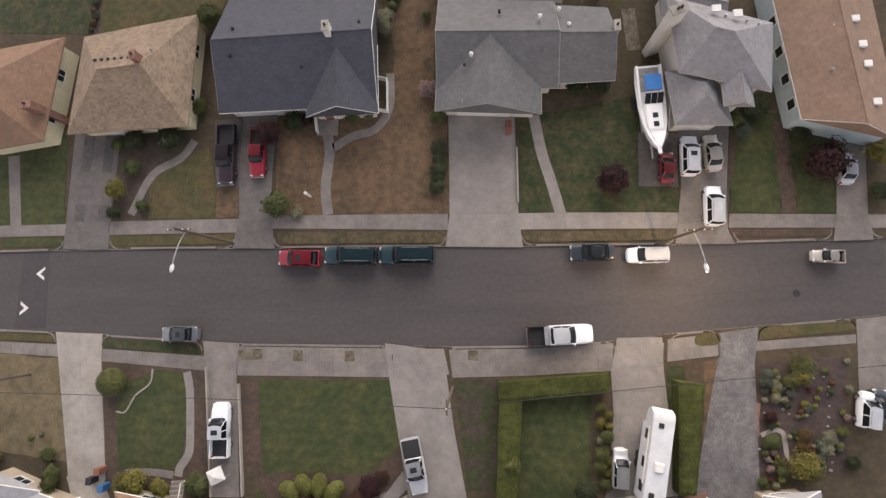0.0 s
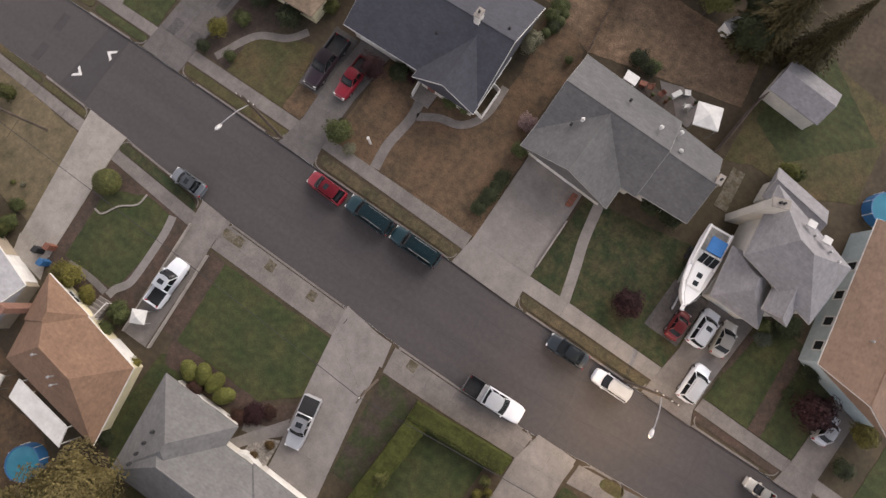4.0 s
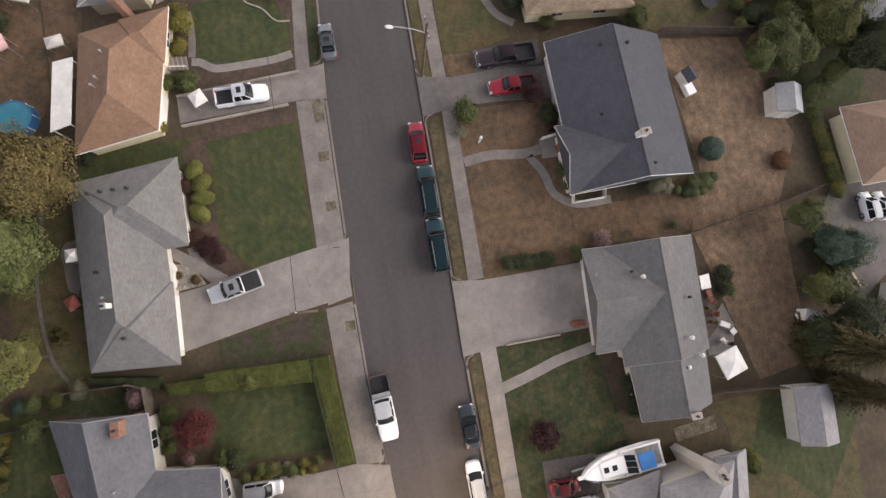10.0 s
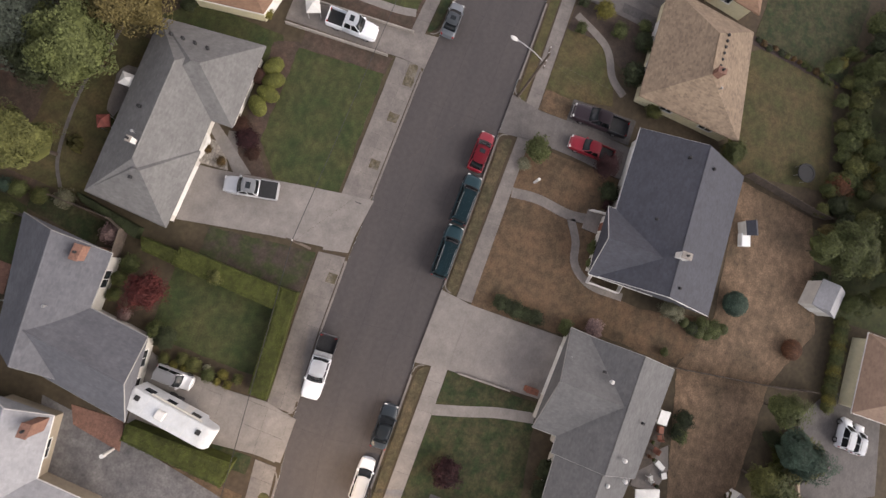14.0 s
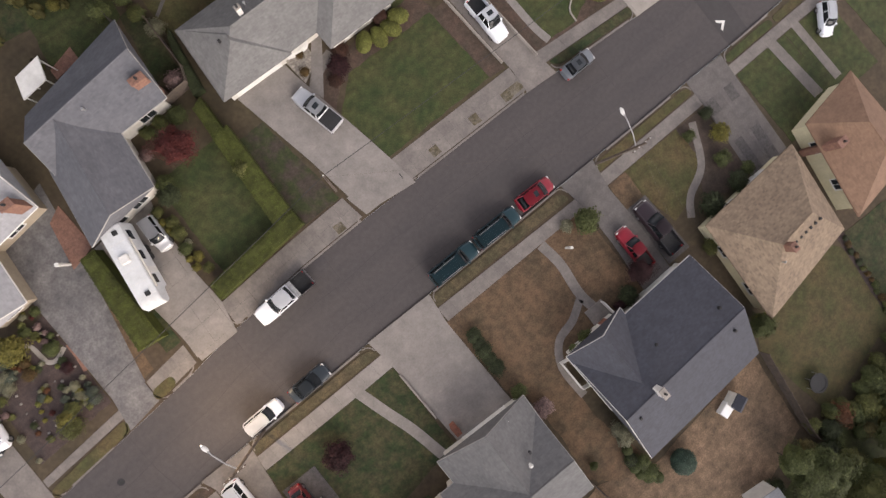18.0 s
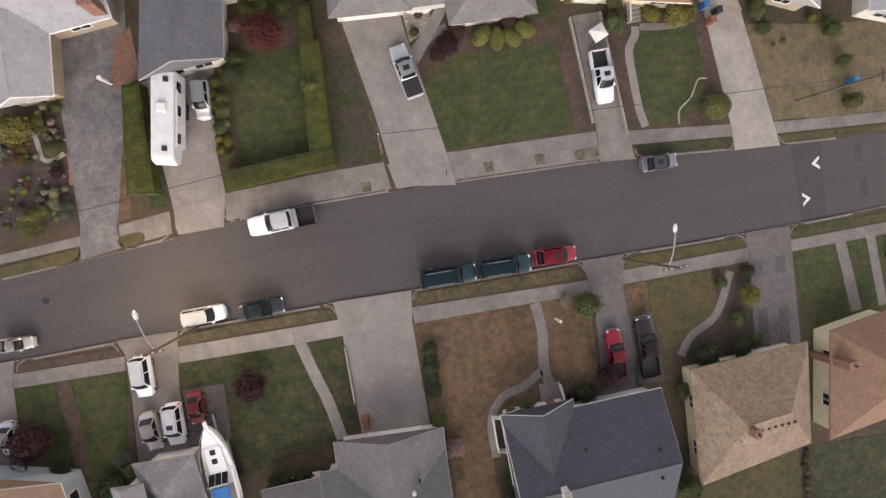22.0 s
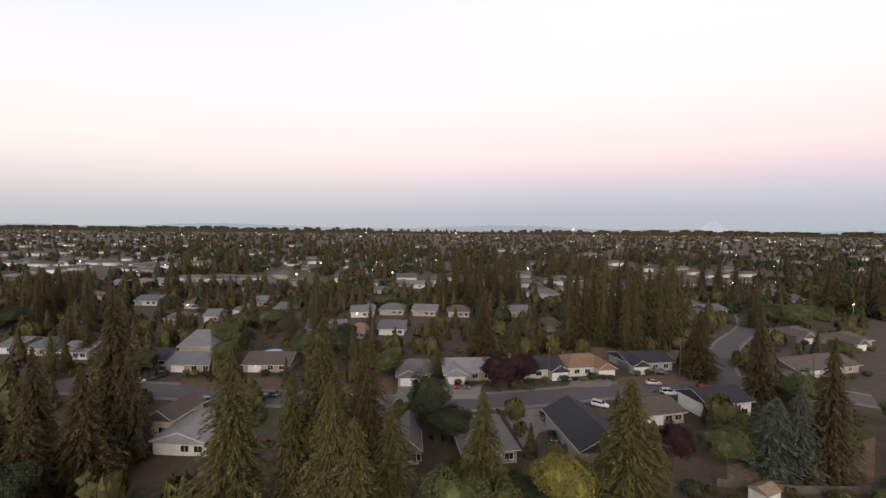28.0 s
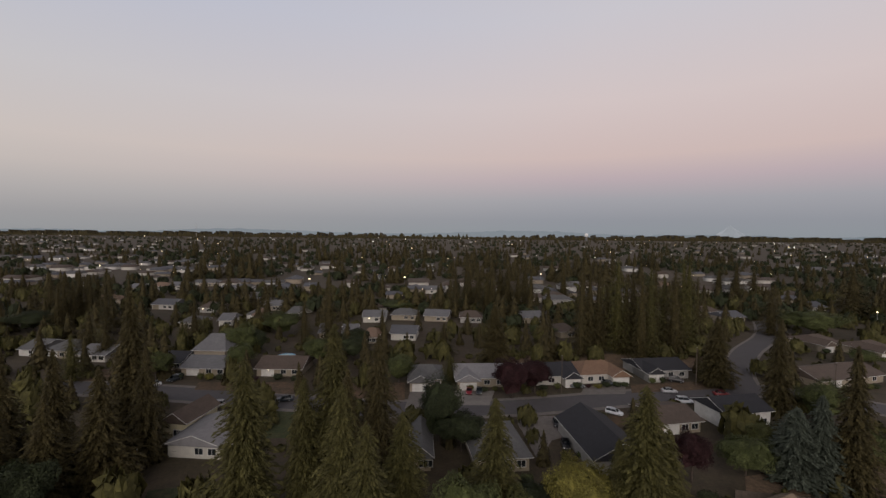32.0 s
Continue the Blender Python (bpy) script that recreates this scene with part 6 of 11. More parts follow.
h, ws = house("house", "two-storey silver-grey house with hipped and gabled roofs",
              [([(19.2, 20.8), (27.0, 18.4), (27.8, 25.0), (18.7, 28.4)], "hipx", (0.32, 0.5), 4.7, 6.7),
               ([(19.2, 16.4), (24.4, 16.1), (23.4, 21.8), (18.7, 21.8)], "hipy", 0.4, 3.0, 4.6),
               ([(23.0, 17.4), (25.6, 17.2), (25.4, 21.5), (22.9, 21.8)], "gabley", 0, 4.4, 5.3),
               ([(18.9, 27.8), (24.8, 26.4), (24.9, 30.0), (18.9, 31.3)], "gablex", 0, 2.7, 3.5)], ROOF_SILVER, OFF_WHITE, GREY_SIDING)
chimney(h, 18.6, 25.5, 0.1, 6.9, 1.5, 0.8, OFF_WHITE, 20, 2)
for x, y in ((22.3, 26.0), (24.1, 25.4)):
    part("skylight", boxed(x - 0.4, x + 0.4, y - 0.35, y + 0.35, 5.75, 5.95, 0.03), WHITE_PAINT, h)
for x, y in ((23.2, 25.4), (25.0, 24.8), (26.0, 24.4)):
    vent(h, x, y, 5.6)
opening(h, ws[1][0], ws[1][1], 0.5, 3.6, 0.12, 2.3, "garage_door")
opening(h, ws[0][0], ws[0][1], 0.8, 1.4, 3.0, 4.1)

h, ws = house("house", "long brown-roofed house with pale blue siding",
              [([(30.2, 16.2), (38.6, 13.6), (37.4, 32.3), (28.7, 31.4)], "gabley", 0, 3.4, 5.0)], ROOF_BROWN, BLUE_SIDING)
for x, y in ((35.0, 25.0), (35.3, 22.5), (35.5, 20.6), (35.8, 17.0)):
    part("skylight", boxed(x - 0.35, x + 0.35, y - 0.3, y + 0.3, 4.0, 4.65, 0.03), WHITE_PAINT, h)
for x, y in ((33.0, 24.4), (32.4, 20.2), (34.6, 27.4)):
    vent(h, x, y, 4.6)
for u in (0.12, 0.3, 0.5, 0.72):
    opening(h, ws[0][3], ws[0][0], 1 - u, 0.9, 1.3, 2.3)

h, ws = house("house", "grey hipped-roof house with a white garage front",
              [([(-1.0, -27.8), (-18.5, -27.9), (-19.1, -20.3), (-0.2, -20.3)], "hipx", 0.24, 2.5, 4.5),
               ([(-11.0, -18.3), (-19.6, -18.3), (-18.5, -27.8), (-10.8, -27.0)], "hipy", (0.42, 0.5), 2.5, 4.5),
               ([(-0.2, -20.3), (-7.8, -20.1), (-7.8, -27.0), (-1.0, -27.8)], "hipy", (0.42, 0.5), 2.5, 4.3)], ROOF_WARM, OFF_WHITE, ROOF_WARM)
chimney(h, -6.4, -24.5, 4.4, 5.3, 0.45, 0.35, WHITE_PAINT)
vent(h, -7.2, -24.9, 4.6)
for i in range(4):
    vent(h, -16.8, -25.6 + i * 1.1, 4.4 - abs(i - 1.5) * 0.1, "box")
vent(h, -9.6, -25.6, 4.3, "box")
vent(h, -3.4, -23.9, 4.3, "box")
opening(h, ws[2][0], ws[2][1], 0.5, 5.0, 0.12, 2.25, "garage_door")
opening(h, ws[1][0], ws[1][1], 0.3, 1.6, 0.9, 2.1)
opening(h, ws[1][0], ws[1][1], 0.7, 1.6, 0.9, 2.1)

h, ws = house("house", "slate-grey L-shaped gabled house with white trim",
              [([(3.4, -23.3), (14.8, -23.0), (13.4, -29.0), (2.4, -31.2)], "gablex", 0, 3.0, 5.0),
               ([(9.3, -17.9), (16.6, -17.0), (14.4, -26.5), (7.8, -26.4)], "gabley", 0, 3.0, 4.9)], ROOF_SLATE, OFF_WHITE, GREY_SIDING)
chimney(h, 4.0, -25.0, 0.1, 4.7, 1.3, 0.6, BRICK)
vent(h, 8.9, -25.6, 4.7)
vent(h, 11.6, -23.9, 4.5)
opening(h, ws[1][0], ws[1][1], 0.3, 1.5, 0.9, 2.2)
opening(h, ws[1][0], ws[1][1], 0.72, 1.5, 0.9, 2.2)
opening(h, ws[0][0], ws[0][1], 0.2, 1.6, 0.9, 2.2)

h, ws = house("house", "small house with an orange-brown hipped roof",
              [([(-22.5, -19.6), (-35.0, -17.3), (-33.3, -25.7), (-21.2, -27.2)], "hipx", 0.33, 2.5, 4.3),
               ([(-29.3, -18.2), (-35.2, -17.2), (-34.3, -22.0), (-28.5, -22.6)], "hipy", 0.4, 2.5, 3.8)], ROOF_ORANGE, CREAM)
chimney(h, -35.2, -21.3, 0.1, 4.6, 1.0, 0.6, BRICK)
for x, y in ((-27.5, -23.6), (-30.0, -22.9), (-26.8, -24.0)):
    vent(h, x, y, 4.4)
opening(h, ws[0][0], ws[0][1], 0.2, 3.0, 0.12, 2.2, "garage_door", fill=WHITE_PAINT)
opening(h, ws[1][0], ws[1][1], 0.6, 1.6, 0.9, 2.1)

h, ws = house("house", "pale-roofed gabled house with tan walls and white garage doors",
              [([(-36.4, -19.4), (-48.5, -15.8), (-50.5, -21.5), (-36.2, -25.6)], "gablex", 0, 2.5, 4.3),
               ([(-43.0, -17.2), (-49.0, -15.0), (-49.5, -20.0), (-44.0, -21.5)], "gabley", 0, 2.5, 3.9)], ROOF_WHITE, TAN_SIDING)
opening(h, ws[0][0], ws[0][1], 0.2, 3.4, 0.12, 2.2, "garage_door")
opening(h, ws[1][0], ws[1][1], 0.5, 1.6, 0.9, 2.1)

h, ws = house("house", "white-roofed L-shaped house with a brick chimney",
              [([(17.9, -22.7), (30.0, -21.0), (30.5, -27.0), (17.5, -28.5)], "gablex", 0, 2.5, 4.1),
               ([(23.9, -16.9), (28.6, -16.5), (28.6, -23.5), (22.8, -23.8)], "gabley", 0, 2.5, 3.9),
               ([(18.0, -25.5), (23.0, -25.0), (23.6, -32.8), (18.2, -33.2)], "gabley", 0, 2.5, 3.9)], ROOF_WHITE, TAN_SIDING)
chimney(h, 18.6, -23.2, 2.6, 4.6, 1.1, 0.7, BRICK)
opening(h, ws[1][0], ws[1][1], 0.5, 1.6, 0.9, 2.1)
opening(h, ws[0][0], ws[0][1], 0.25, 1.6, 0.9, 2.1)

h, ws = house("house", "pale-roofed house with a white gable front",
              [([(-51.5, -17.0), (-63.5, -13.5), (-65.5, -20.5), (-52.5, -24.0)], "gablex", 0, 2.5, 4.3),
               ([(-54.5, -14.0), (-60.5, -12.2), (-61.5, -19.0), (-55.5, -20.6)], "gabley", 0, 2.5, 4.0)], ROOF_WHITE, OFF_WHITE)
vent(h, -58.0, -19.6, 4.4)
opening(h, ws[1][0], ws[1][1], 0.5, 2.2, 0.9, 2.2)
opening(h, ws[0][2], ws[0][3], 0.4, 2.0, 0.9, 2.1)


# ---- vehicles ----
CAR_RED = paint("red", (0.21, 0.008, 0.020))
CAR_DARK_RED = paint("dark_red", (0.14, 0.012, 0.014))
CAR_TEAL = paint("teal", (0.010, 0.036, 0.046), 0.2)
CAR_BLACK = paint("black", (0.015, 0.015, 0.018))
CAR_NAVY = paint("blue_black", (0.018, 0.026, 0.034))
CAR_WHITE = paint("white", (0.68, 0.705, 0.74))
CAR_SILVER = paint("silver", (0.45, 0.46, 0.48), 0.35)
CAR_GREY = paint("grey", (0.13, 0.145, 0.16), 0.4)
CAR_PLUM = paint("plum", (0.020, 0.011, 0.016))
CAR_BEIGE = paint("beige", (0.41, 0.40, 0.37), 0.2)

car("car", "hatch", CAR_RED, "red hatchback parked at the kerb", -18.2, 5.0, 177, 0.00, stretch=1.05, sunroof=True, wide=0.95)
car("car", "long_suv", CAR_TEAL, "dark teal long-bodied car parked at the kerb", -12.8, 5.1, 178, 0.00, stretch=1.00, wide=0.95)
car("car", "long_suv", CAR_TEAL, "dark teal long-bodied car parked nose to tail", -7.0, 5.0, 179, 0.00, stretch=1.04, wide=0.95)
car("car", "sedan", CAR_NAVY, "blue-black saloon car parked at the kerb", 11.3, 4.7, 180, 0.00, stretch=0.93, wide=0.93)
car("car", "suv", CAR_WHITE, "white estate car parked at the kerb", 16.5, 4.3, 180, 0.00, stretch=0.83, wide=0.83)
car("car", "sedan", CAR_GREY, "grey saloon car parked at the kerb", -30.7, -2.5, 180, 0.00, stretch=0.87, sunroof=True, wide=0.87)
car("car", "pickup", CAR_WHITE, "white crew-cab pickup with a black open bed, parked at the kerb", 7.8, -3.2, 2, 0.00, stretch=1.09, bed="rack", rear=CAR_BLACK, wide=0.95)
car("car", "pickup", CAR_PLUM, "dark plum pickup parked on gravel", -26.4, 16.4, -89, 0.12, stretch=1.15, bed="open", rear=CAR_BLACK, wide=0.95)
car("car", "small_pickup", CAR_RED, "red pickup on the driveway", -22.9, 16.4, -91, 0.15, stretch=1.06, bed="open", rear=CAR_DARK_RED, wide=0.95)
car("car", "suv", CAR_WHITE, "white estate car on the driveway", 21.2, 14.0, 86, 0.15, stretch=0.87, sunroof=True, wide=0.87)
car("car", "sedan", CAR_BEIGE, "beige saloon car on the driveway", 23.4, 14.2, 92, 0.15, stretch=0.80, wide=0.80)
car("car", "suv", CAR_WHITE, "white car parked across the pavement", 23.0, 8.9, 86, 0.15, stretch=0.85, wide=0.85)
car("car", "sedan", CAR_DARK_RED, "dark red car on the gravel pad", 19.0, 12.9, 86, 0.13, stretch=0.68, wide=0.72)
car("car", "sedan", CAR_SILVER, "silver car on a driveway", 35.5, 12.1, 84, 0.15, stretch=0.68, wide=0.72)
car("car", "small_pickup", CAR_BEIGE, "small beige pickup parked at the kerb", 32.9, 3.7, 176, 0.00, stretch=0.56, bed="open", wide=0.66)
car("car", "pickup", CAR_SILVER, "silver pickup with a black bed cover on the driveway", -6.4, -15.2, -79, 0.18, stretch=0.89, bed="cover", sunroof=True, rear=CAR_SILVER, wide=0.89)
car("car", "pickup", CAR_WHITE, "white pickup with a black bed on the driveway", -25.8, -11.9, 91, 0.18, stretch=0.91, bed="open", sunroof=True, rear=CAR_WHITE, wide=0.91)
car("car", "wagon", CAR_SILVER, "silver estate car on the driveway", 12.6, -15.3, 85, 0.18, stretch=0.78, wide=0.78)
car("car", "suv", CAR_WHITE, "white car on a driveway", 34.4, -10.2, 79, 0.18, stretch=0.69, wide=0.72)
car("car", "sedan", CAR_NAVY, "dark blue car on a driveway", 35.6, -9.8, 84, 0.15, stretch=0.62, wide=0.72)

# ---- street things ----
kerb(NORTH_EDGE, [(-45.1, -39.6), (-25.6, -21.2), (-3.1, 4.7), (19.5, 25.0), (34.0, 37.5)], 1)
kerb(SOUTH_EDGE, [(-45.0, -39.7), (-28.6, -24.7), (-8.9, -2.9), (13.1, 18.2), (22.7, 26.3), (35.0, 37.6)], -1)
street_lamp(-25.7, 6.9, -26.4, 3.6)
street_lamp(17.6, 5.4, 18.1, 2.4)
utility_pole(-2.7, -8.1, 9.0)
utility_pole(-47.5, -6.5, 9.0)
utility_pole(44.0, -4.0, 9.0)
cable((-2.7, -8.1, 9.1), (-47.5, -6.5, 9.1), 0.7, r=0.026)
cable((-2.7, -8.1, 9.1), (44.0, -4.0, 9.1), 0.7, r=0.026)
cable((-25.7, 6.9, 8.8), (-2.7, -8.1, 8.4), 0.5, r=0.005, material=WOOD)
cable((-25.7, 6.9, 8.6), (-28.5, 20.0, 3.6), 0.3, r=0.006, material=WOOD)
cable((-25.7, 6.9, 8.6), (-25.5, 20.4, 3.4), 0.3, r=0.006, material=WOOD)
plate("asphalt_patch", [(-49.7, 6.5), (-46.7, 6.5), (-46.4, -1.7), (-50.0, -1.6)], 0.012, ASPHALT_PATCH, "darker asphalt speed hump across the street", "road")
plate("asphalt_patch", [(-54.9, 1.2), (-53.9, 1.2), (-53.9, -0.9), (-54.9, -0.9)], 0.0125, ASPHALT_PATCH, "small dark asphalt repair", "road")
plate("asphalt_patch", [(-55.2, 5.2), (-54.2, 5.2), (-54.1, 3.1), (-55.1, 3.1)], 0.0125, ASPHALT_PATCH, "small dark asphalt repair", "road")
plate("path", [(-52.7, 17.7), (-51.3, 17.7), (-50.2, 9.3), (-51.5, 9.3)], 0.146, CONCRETE_OLD, "worn concrete strip between two lawns", "path")
plate("path", [(-55.9, 17.7), (-54.8, 17.7), (-54.1, 9.3), (-55.2, 9.3)], 0.146, CONCRETE_OLD, "worn concrete strip between two lawns", "path")


def chevron(x, y, flip):
    bm = bmesh.new()
    pts = ((0.55, 0), (-0.45, 0.75), (-0.45, 0.40), (0.05, 0), (-0.45, -0.40), (-0.45, -0.75))
    v = [bm.verts.new((x + px * flip, y + py, 0.019)) for px, py in pts]
    for q in ((0, 1, 2, 3), (0, 3, 4, 5)):
        bm.faces.new([v[k] for k in q])
    return tagged(new("road_marking", bm_mesh("road_marking", bm, WHITE_PAINT)), "white chevron painted on the speed hump", "road marking", "chevrons", "structure")


chevron(-47.5, 4.2, -1)
chevron(-49.1, 0.5, 1)
tagged(new("drain_grate", bm_mesh("drain_grate", boxed(-8.70, -8.30, -5.50, -4.90, 0.12, 0.175), DARK)), "dark iron drain cover in the pavement", "drain cover")
tagged(new("manhole_cover", bm_mesh("manhole_cover", tube(bmesh.new(), (30.2, 0.3, 0.0), (30.2, 0.3, 0.012), 0.35, n=16), DARK)), "dark iron manhole cover in the road", "manhole cover")

for k, off in enumerate((3.4, 7.1)):
    line = [(x, float(np.interp(x, [p[0] for p in SOUTH_EDGE], [p[1] for p in SOUTH_EDGE])) + off + 0.12 * math.sin(x * 0.7 + k)) for x in np.arange(-44, 44, 1.5)]
    sheet("road_seam", ribbon([(float(a), b) for a, b in line], 0.045, -0.01, 0.006, 0), ASPHALT_SEAM, "tar-sealed seam along the asphalt", "road")
for x in (-33.0, -21.5, -9.0, 2.5, 14.0, 27.0):
    s = float(np.interp(x, [p[0] for p in SOUTH_EDGE], [p[1] for p in SOUTH_EDGE]))
    sheet("road_seam", ribbon([(x, s + 0.3), (x + 0.15, s + 4.0), (x - 0.1, s + 7.0), (x + 0.1, s + 10.0)], 0.035, -0.01, 0.006), ASPHALT_SEAM, "tar-sealed crack across the asphalt", "road")


# ---- hedges, shrubs and trees of the near gardens ----
hedge("hedge", "clipped olive-green hedge along the pavement", [(1.7, -7.5), (12.1, -6.75), (11.9, -8.5), (1.7, -9.25)], 0.1, 1.4, "hedge")
hedge("hedge", "long clipped olive-green hedge beside the lawn", [(1.75, -9.3), (3.9, -9.15), (2.9, -19.0), (1.1, -19.0)], 0.1, 1.4, "hedge")
hedge("hedge", "clipped green hedge beside the driveway", [(18.1, -7.5), (20.4, -7.8), (18.8, -17.3), (17.3, -17.3)], 0.1, 1.6, "hedge")
hedge("hedge", "clipped hedge between two front gardens", [(1.3, -22.5), (1.9, -14.7), (3.3, -14.6), (2.5, -22.0)], 0.1, 1.4, "hedge")
hedge("hedge", "low green hedge along the fence", [(0.6, -23.1), (-0.6, -29.2), (0.1, -28.5), (1.7, -23.1)], 0.1, 1.0, "dark")
bush("olive", -14.4, 51.4, 0.85, 1.3, "yellow-green shrub in a row along the yard")
bush("green", -13.6, 51.4, 0.85, 1.4, "yellow-green shrub in a row along the yard")
bush("olive", -12.7, 51.4, 0.85, 1.5, "yellow-green shrub in a row along the yard")
bush("yellow", -11.9, 51.5, 0.85, 1.3, "yellow-green shrub in a row along the yard")
bush("olive", -11.1, 51.5, 0.85, 1.4, "yellow-green shrub in a row along the yard")
bush("green", -10.3, 51.5, 0.85, 1.5, "yellow-green shrub in a row along the yard")
bush("olive", -9.5, 51.6, 0.85, 1.3, "yellow-green shrub in a row along the yard")
bush("yellow", -8.7, 51.6, 0.85, 1.4, "yellow-green shrub in a row along the yard")
bush("olive", -7.9, 51.6, 0.85, 1.5, "yellow-green shrub in a row along the yard")
bush("green", -7.1, 51.7, 0.85, 1.3, "yellow-green shrub in a row along the yard")
bush("olive", -6.4, 51.7, 0.85, 1.4, "yellow-green shrub in a row along the yard")
bush("yellow", -5.6, 51.7, 0.85, 1.5, "yellow-green shrub in a row along the yard")
bush("olive", -4.8, 51.8, 0.85, 1.3, "yellow-green shrub in a row along the yard")
bush("yellow", -34.5, -16.9, 1.36, 1.8, "golden-green rounded shrub among the gardens")
bush("yellow", -31.8, -17.7, 0.80, 1.0, "small golden shrub among the gardens")
bush("green", -27.8, -17.2, 1.02, 1.3, "rounded green shrub among the gardens")
bush("green", -44.2, -14.4, 0.80, 1.2, "rounded green shrub among the gardens")
bush("green", -43.6, -16.2, 0.85, 1.3, "rounded green shrub among the gardens")
bush("green", -43.7, -17.3, 0.85, 1.3, "rounded green shrub among the gardens")
bush("green", -20.6, 10.6, 1.47, 2.0, "dense green shrub among the gardens")
bush("pale", -18.7, 9.8, 0.74, 0.8, "straggly pale shrub among the gardens")
bush("yellow", -38.6, 13.1, 1.07, 1.8, "golden yellow shrub among the gardens")
bush("dark", -38.8, 10.5, 0.80, 1.2, "dark green shrub among the gardens")
bush("green", -35.7, 11.2, 0.74, 1.0, "small green shrub among the gardens")
bush("green", -37.1, 15.5, 1.02, 1.3, "green shrub in a soil bed")
bush("dark", -32.8, 18.6, 1.47, 1.8, "dark green shrub beside the house")
bush("dark", -37.1, 18.7, 1.25, 1.2, "dark low shrub among the gardens")
bush("green", -39.1, 18.3, 0.80, 1.0, "green shrub in the front garden")
bush("olive", -29.7, 22.2, 0.80, 1.2, "clipped oblong shrub among the gardens")
bush("dark", -3.5, 16.1, 0.91, 0.9, "dark spreading juniper among the gardens")
bush("dark", -3.6, 13.8, 0.97, 0.9, "dark spreading juniper among the gardens")
bush("dark", -3.8, 11.9, 0.86, 0.9, "dark spreading juniper among the gardens")
bush("green", -3.6, 19.5, 0.91, 1.0, "low green shrub among the gardens")
bush("dark", -3.5, 15.0, 0.80, 0.8, "dark spreading juniper among the gardens")
bush("dark", -3.7, 12.8, 0.80, 0.8, "dark spreading juniper among the gardens")
bush("green", -12.7, 20.1, 0.97, 1.0, "green shrub by the porch")
bush("green", -11.0, 20.3, 0.74, 0.9, "green shrub by the porch")
bush("dark", -19.1, 19.8, 1.14, 1.3, "dark green shrub by the garage")
bush("maroon", -17.6, 20.0, 0.63, 1.1, "purple-leaved shrub in the front garden")
bush("maroon", 13.7, 11.9, 1.52, 2.2, "dark red rounded shrub")
bush("dark", 13.0, 21.9, 1.36, 1.6, "dark shrub under the eaves")
bush("dark", 10.8, 21.8, 1.14, 1.4, "dark shrub under the eaves")
bush("dark", 27.8, 18.6, 1.36, 1.8, "dark green shrub among the gardens")
bush("blue", 26.3, 16.1, 0.79, 1.8, "blue-green feathery shrub among the gardens")
bush("green", 25.8, 17.3, 0.79, 1.5, "green feathery shrub among the gardens")
bush("maroon", 33.1, 12.7, 1.78, 3.2, "large purple-leaved shrub among the gardens")
bush("dark", 31.1, 13.1, 0.51, 0.9, "small dark shrub among the gardens")
bush("dark", 31.9, 15.9, 0.91, 1.2, "dark shrub in the front garden")
bush("yellow", 38.5, 13.5, 1.24, 1.8, "golden shrub in the front garden")
bush("dark", 38.4, 9.7, 1.02, 1.4, "dark shrub in the front garden")
bush("olive", 2.7, -15.1, 0.85, 1.8, "rounded bump on the hedge")
bush("olive", 11.2, -10.0, 0.57, 0.8, "small rounded shrub among the gardens")
bush("yellow", 12.0, -10.7, 0.46, 0.7, "small golden shrub among the gardens")
bush("yellow", 11.2, -11.4, 0.52, 0.7, "small golden shrub among the gardens")
bush("yellow", 12.0, -11.7, 0.40, 0.6, "small golden shrub among the gardens")
bush("green", 11.6, -12.7, 0.69, 0.8, "small green shrub among the gardens")
bush("pale", 11.1, -13.0, 0.40, 0.6, "pale flowering shrub among the gardens")
bush("olive", 11.1, -14.2, 0.74, 0.9, "small olive shrub among the gardens")
bush("olive", 10.9, -15.4, 0.63, 0.8, "small olive shrub among the gardens")
bush("yellow", 11.7, -14.9, 0.46, 0.6, "small golden shrub among the gardens")
bush("yellow", 11.7, -15.9, 0.46, 0.6, "golden shrub in the front garden")
bush("olive", 11.3, -16.9, 0.57, 0.8, "small olive shrub among the gardens")
bush("dark", 9.6, -17.3, 1.02, 1.4, "dark green shrub among the gardens")
bush("blue", 26.4, -7.1, 0.57, 0.9, "grey-green shrub in the front garden")
bush("olive", 29.5, -6.5, 1.14, 1.2, "spreading olive shrub among the gardens")
bush("pale", 27.3, -8.3, 0.46, 0.7, "cream flowering plant among the gardens")
bush("pale", 27.8, -9.4, 0.34, 0.6, "pale flowering plant among the gardens")
bush("blue", 26.2, -8.6, 0.34, 0.5, "grey-green plant in the front garden")
bush("brown", 29.2, -12.5, 0.63, 0.7, "brown low plant among the gardens")
bush("pale", 31.1, -12.7, 0.68, 1.0, "cream flowering shrub among the gardens")
bush("blue", 30.5, -13.4, 0.69, 0.9, "grey-green shrub in the front garden")
bush("green", 26.3, -13.0, 0.69, 0.8, "green flowering shrub among the gardens")
bush("pink", 26.4, -14.0, 0.34, 0.5, "pink flowering shrub among the gardens")
bush("pink", 26.0, -15.4, 0.34, 0.5, "pink flowering shrub among the gardens")
bush("green", 27.0, -15.7, 0.57, 0.7, "green plant in the front garden")
bush("yellow", 28.6, -15.1, 1.47, 1.6, "golden-green spreading shrub among the gardens")
bush("yellow", 31.0, -8.5, 0.23, 0.4, "small yellow plant among the gardens")
bush("yellow", 29.6, -9.8, 0.40, 0.4, "low yellow plant among the gardens")
bush("red", 30.1, -8.6, 0.29, 0.4, "small red plant among the gardens")
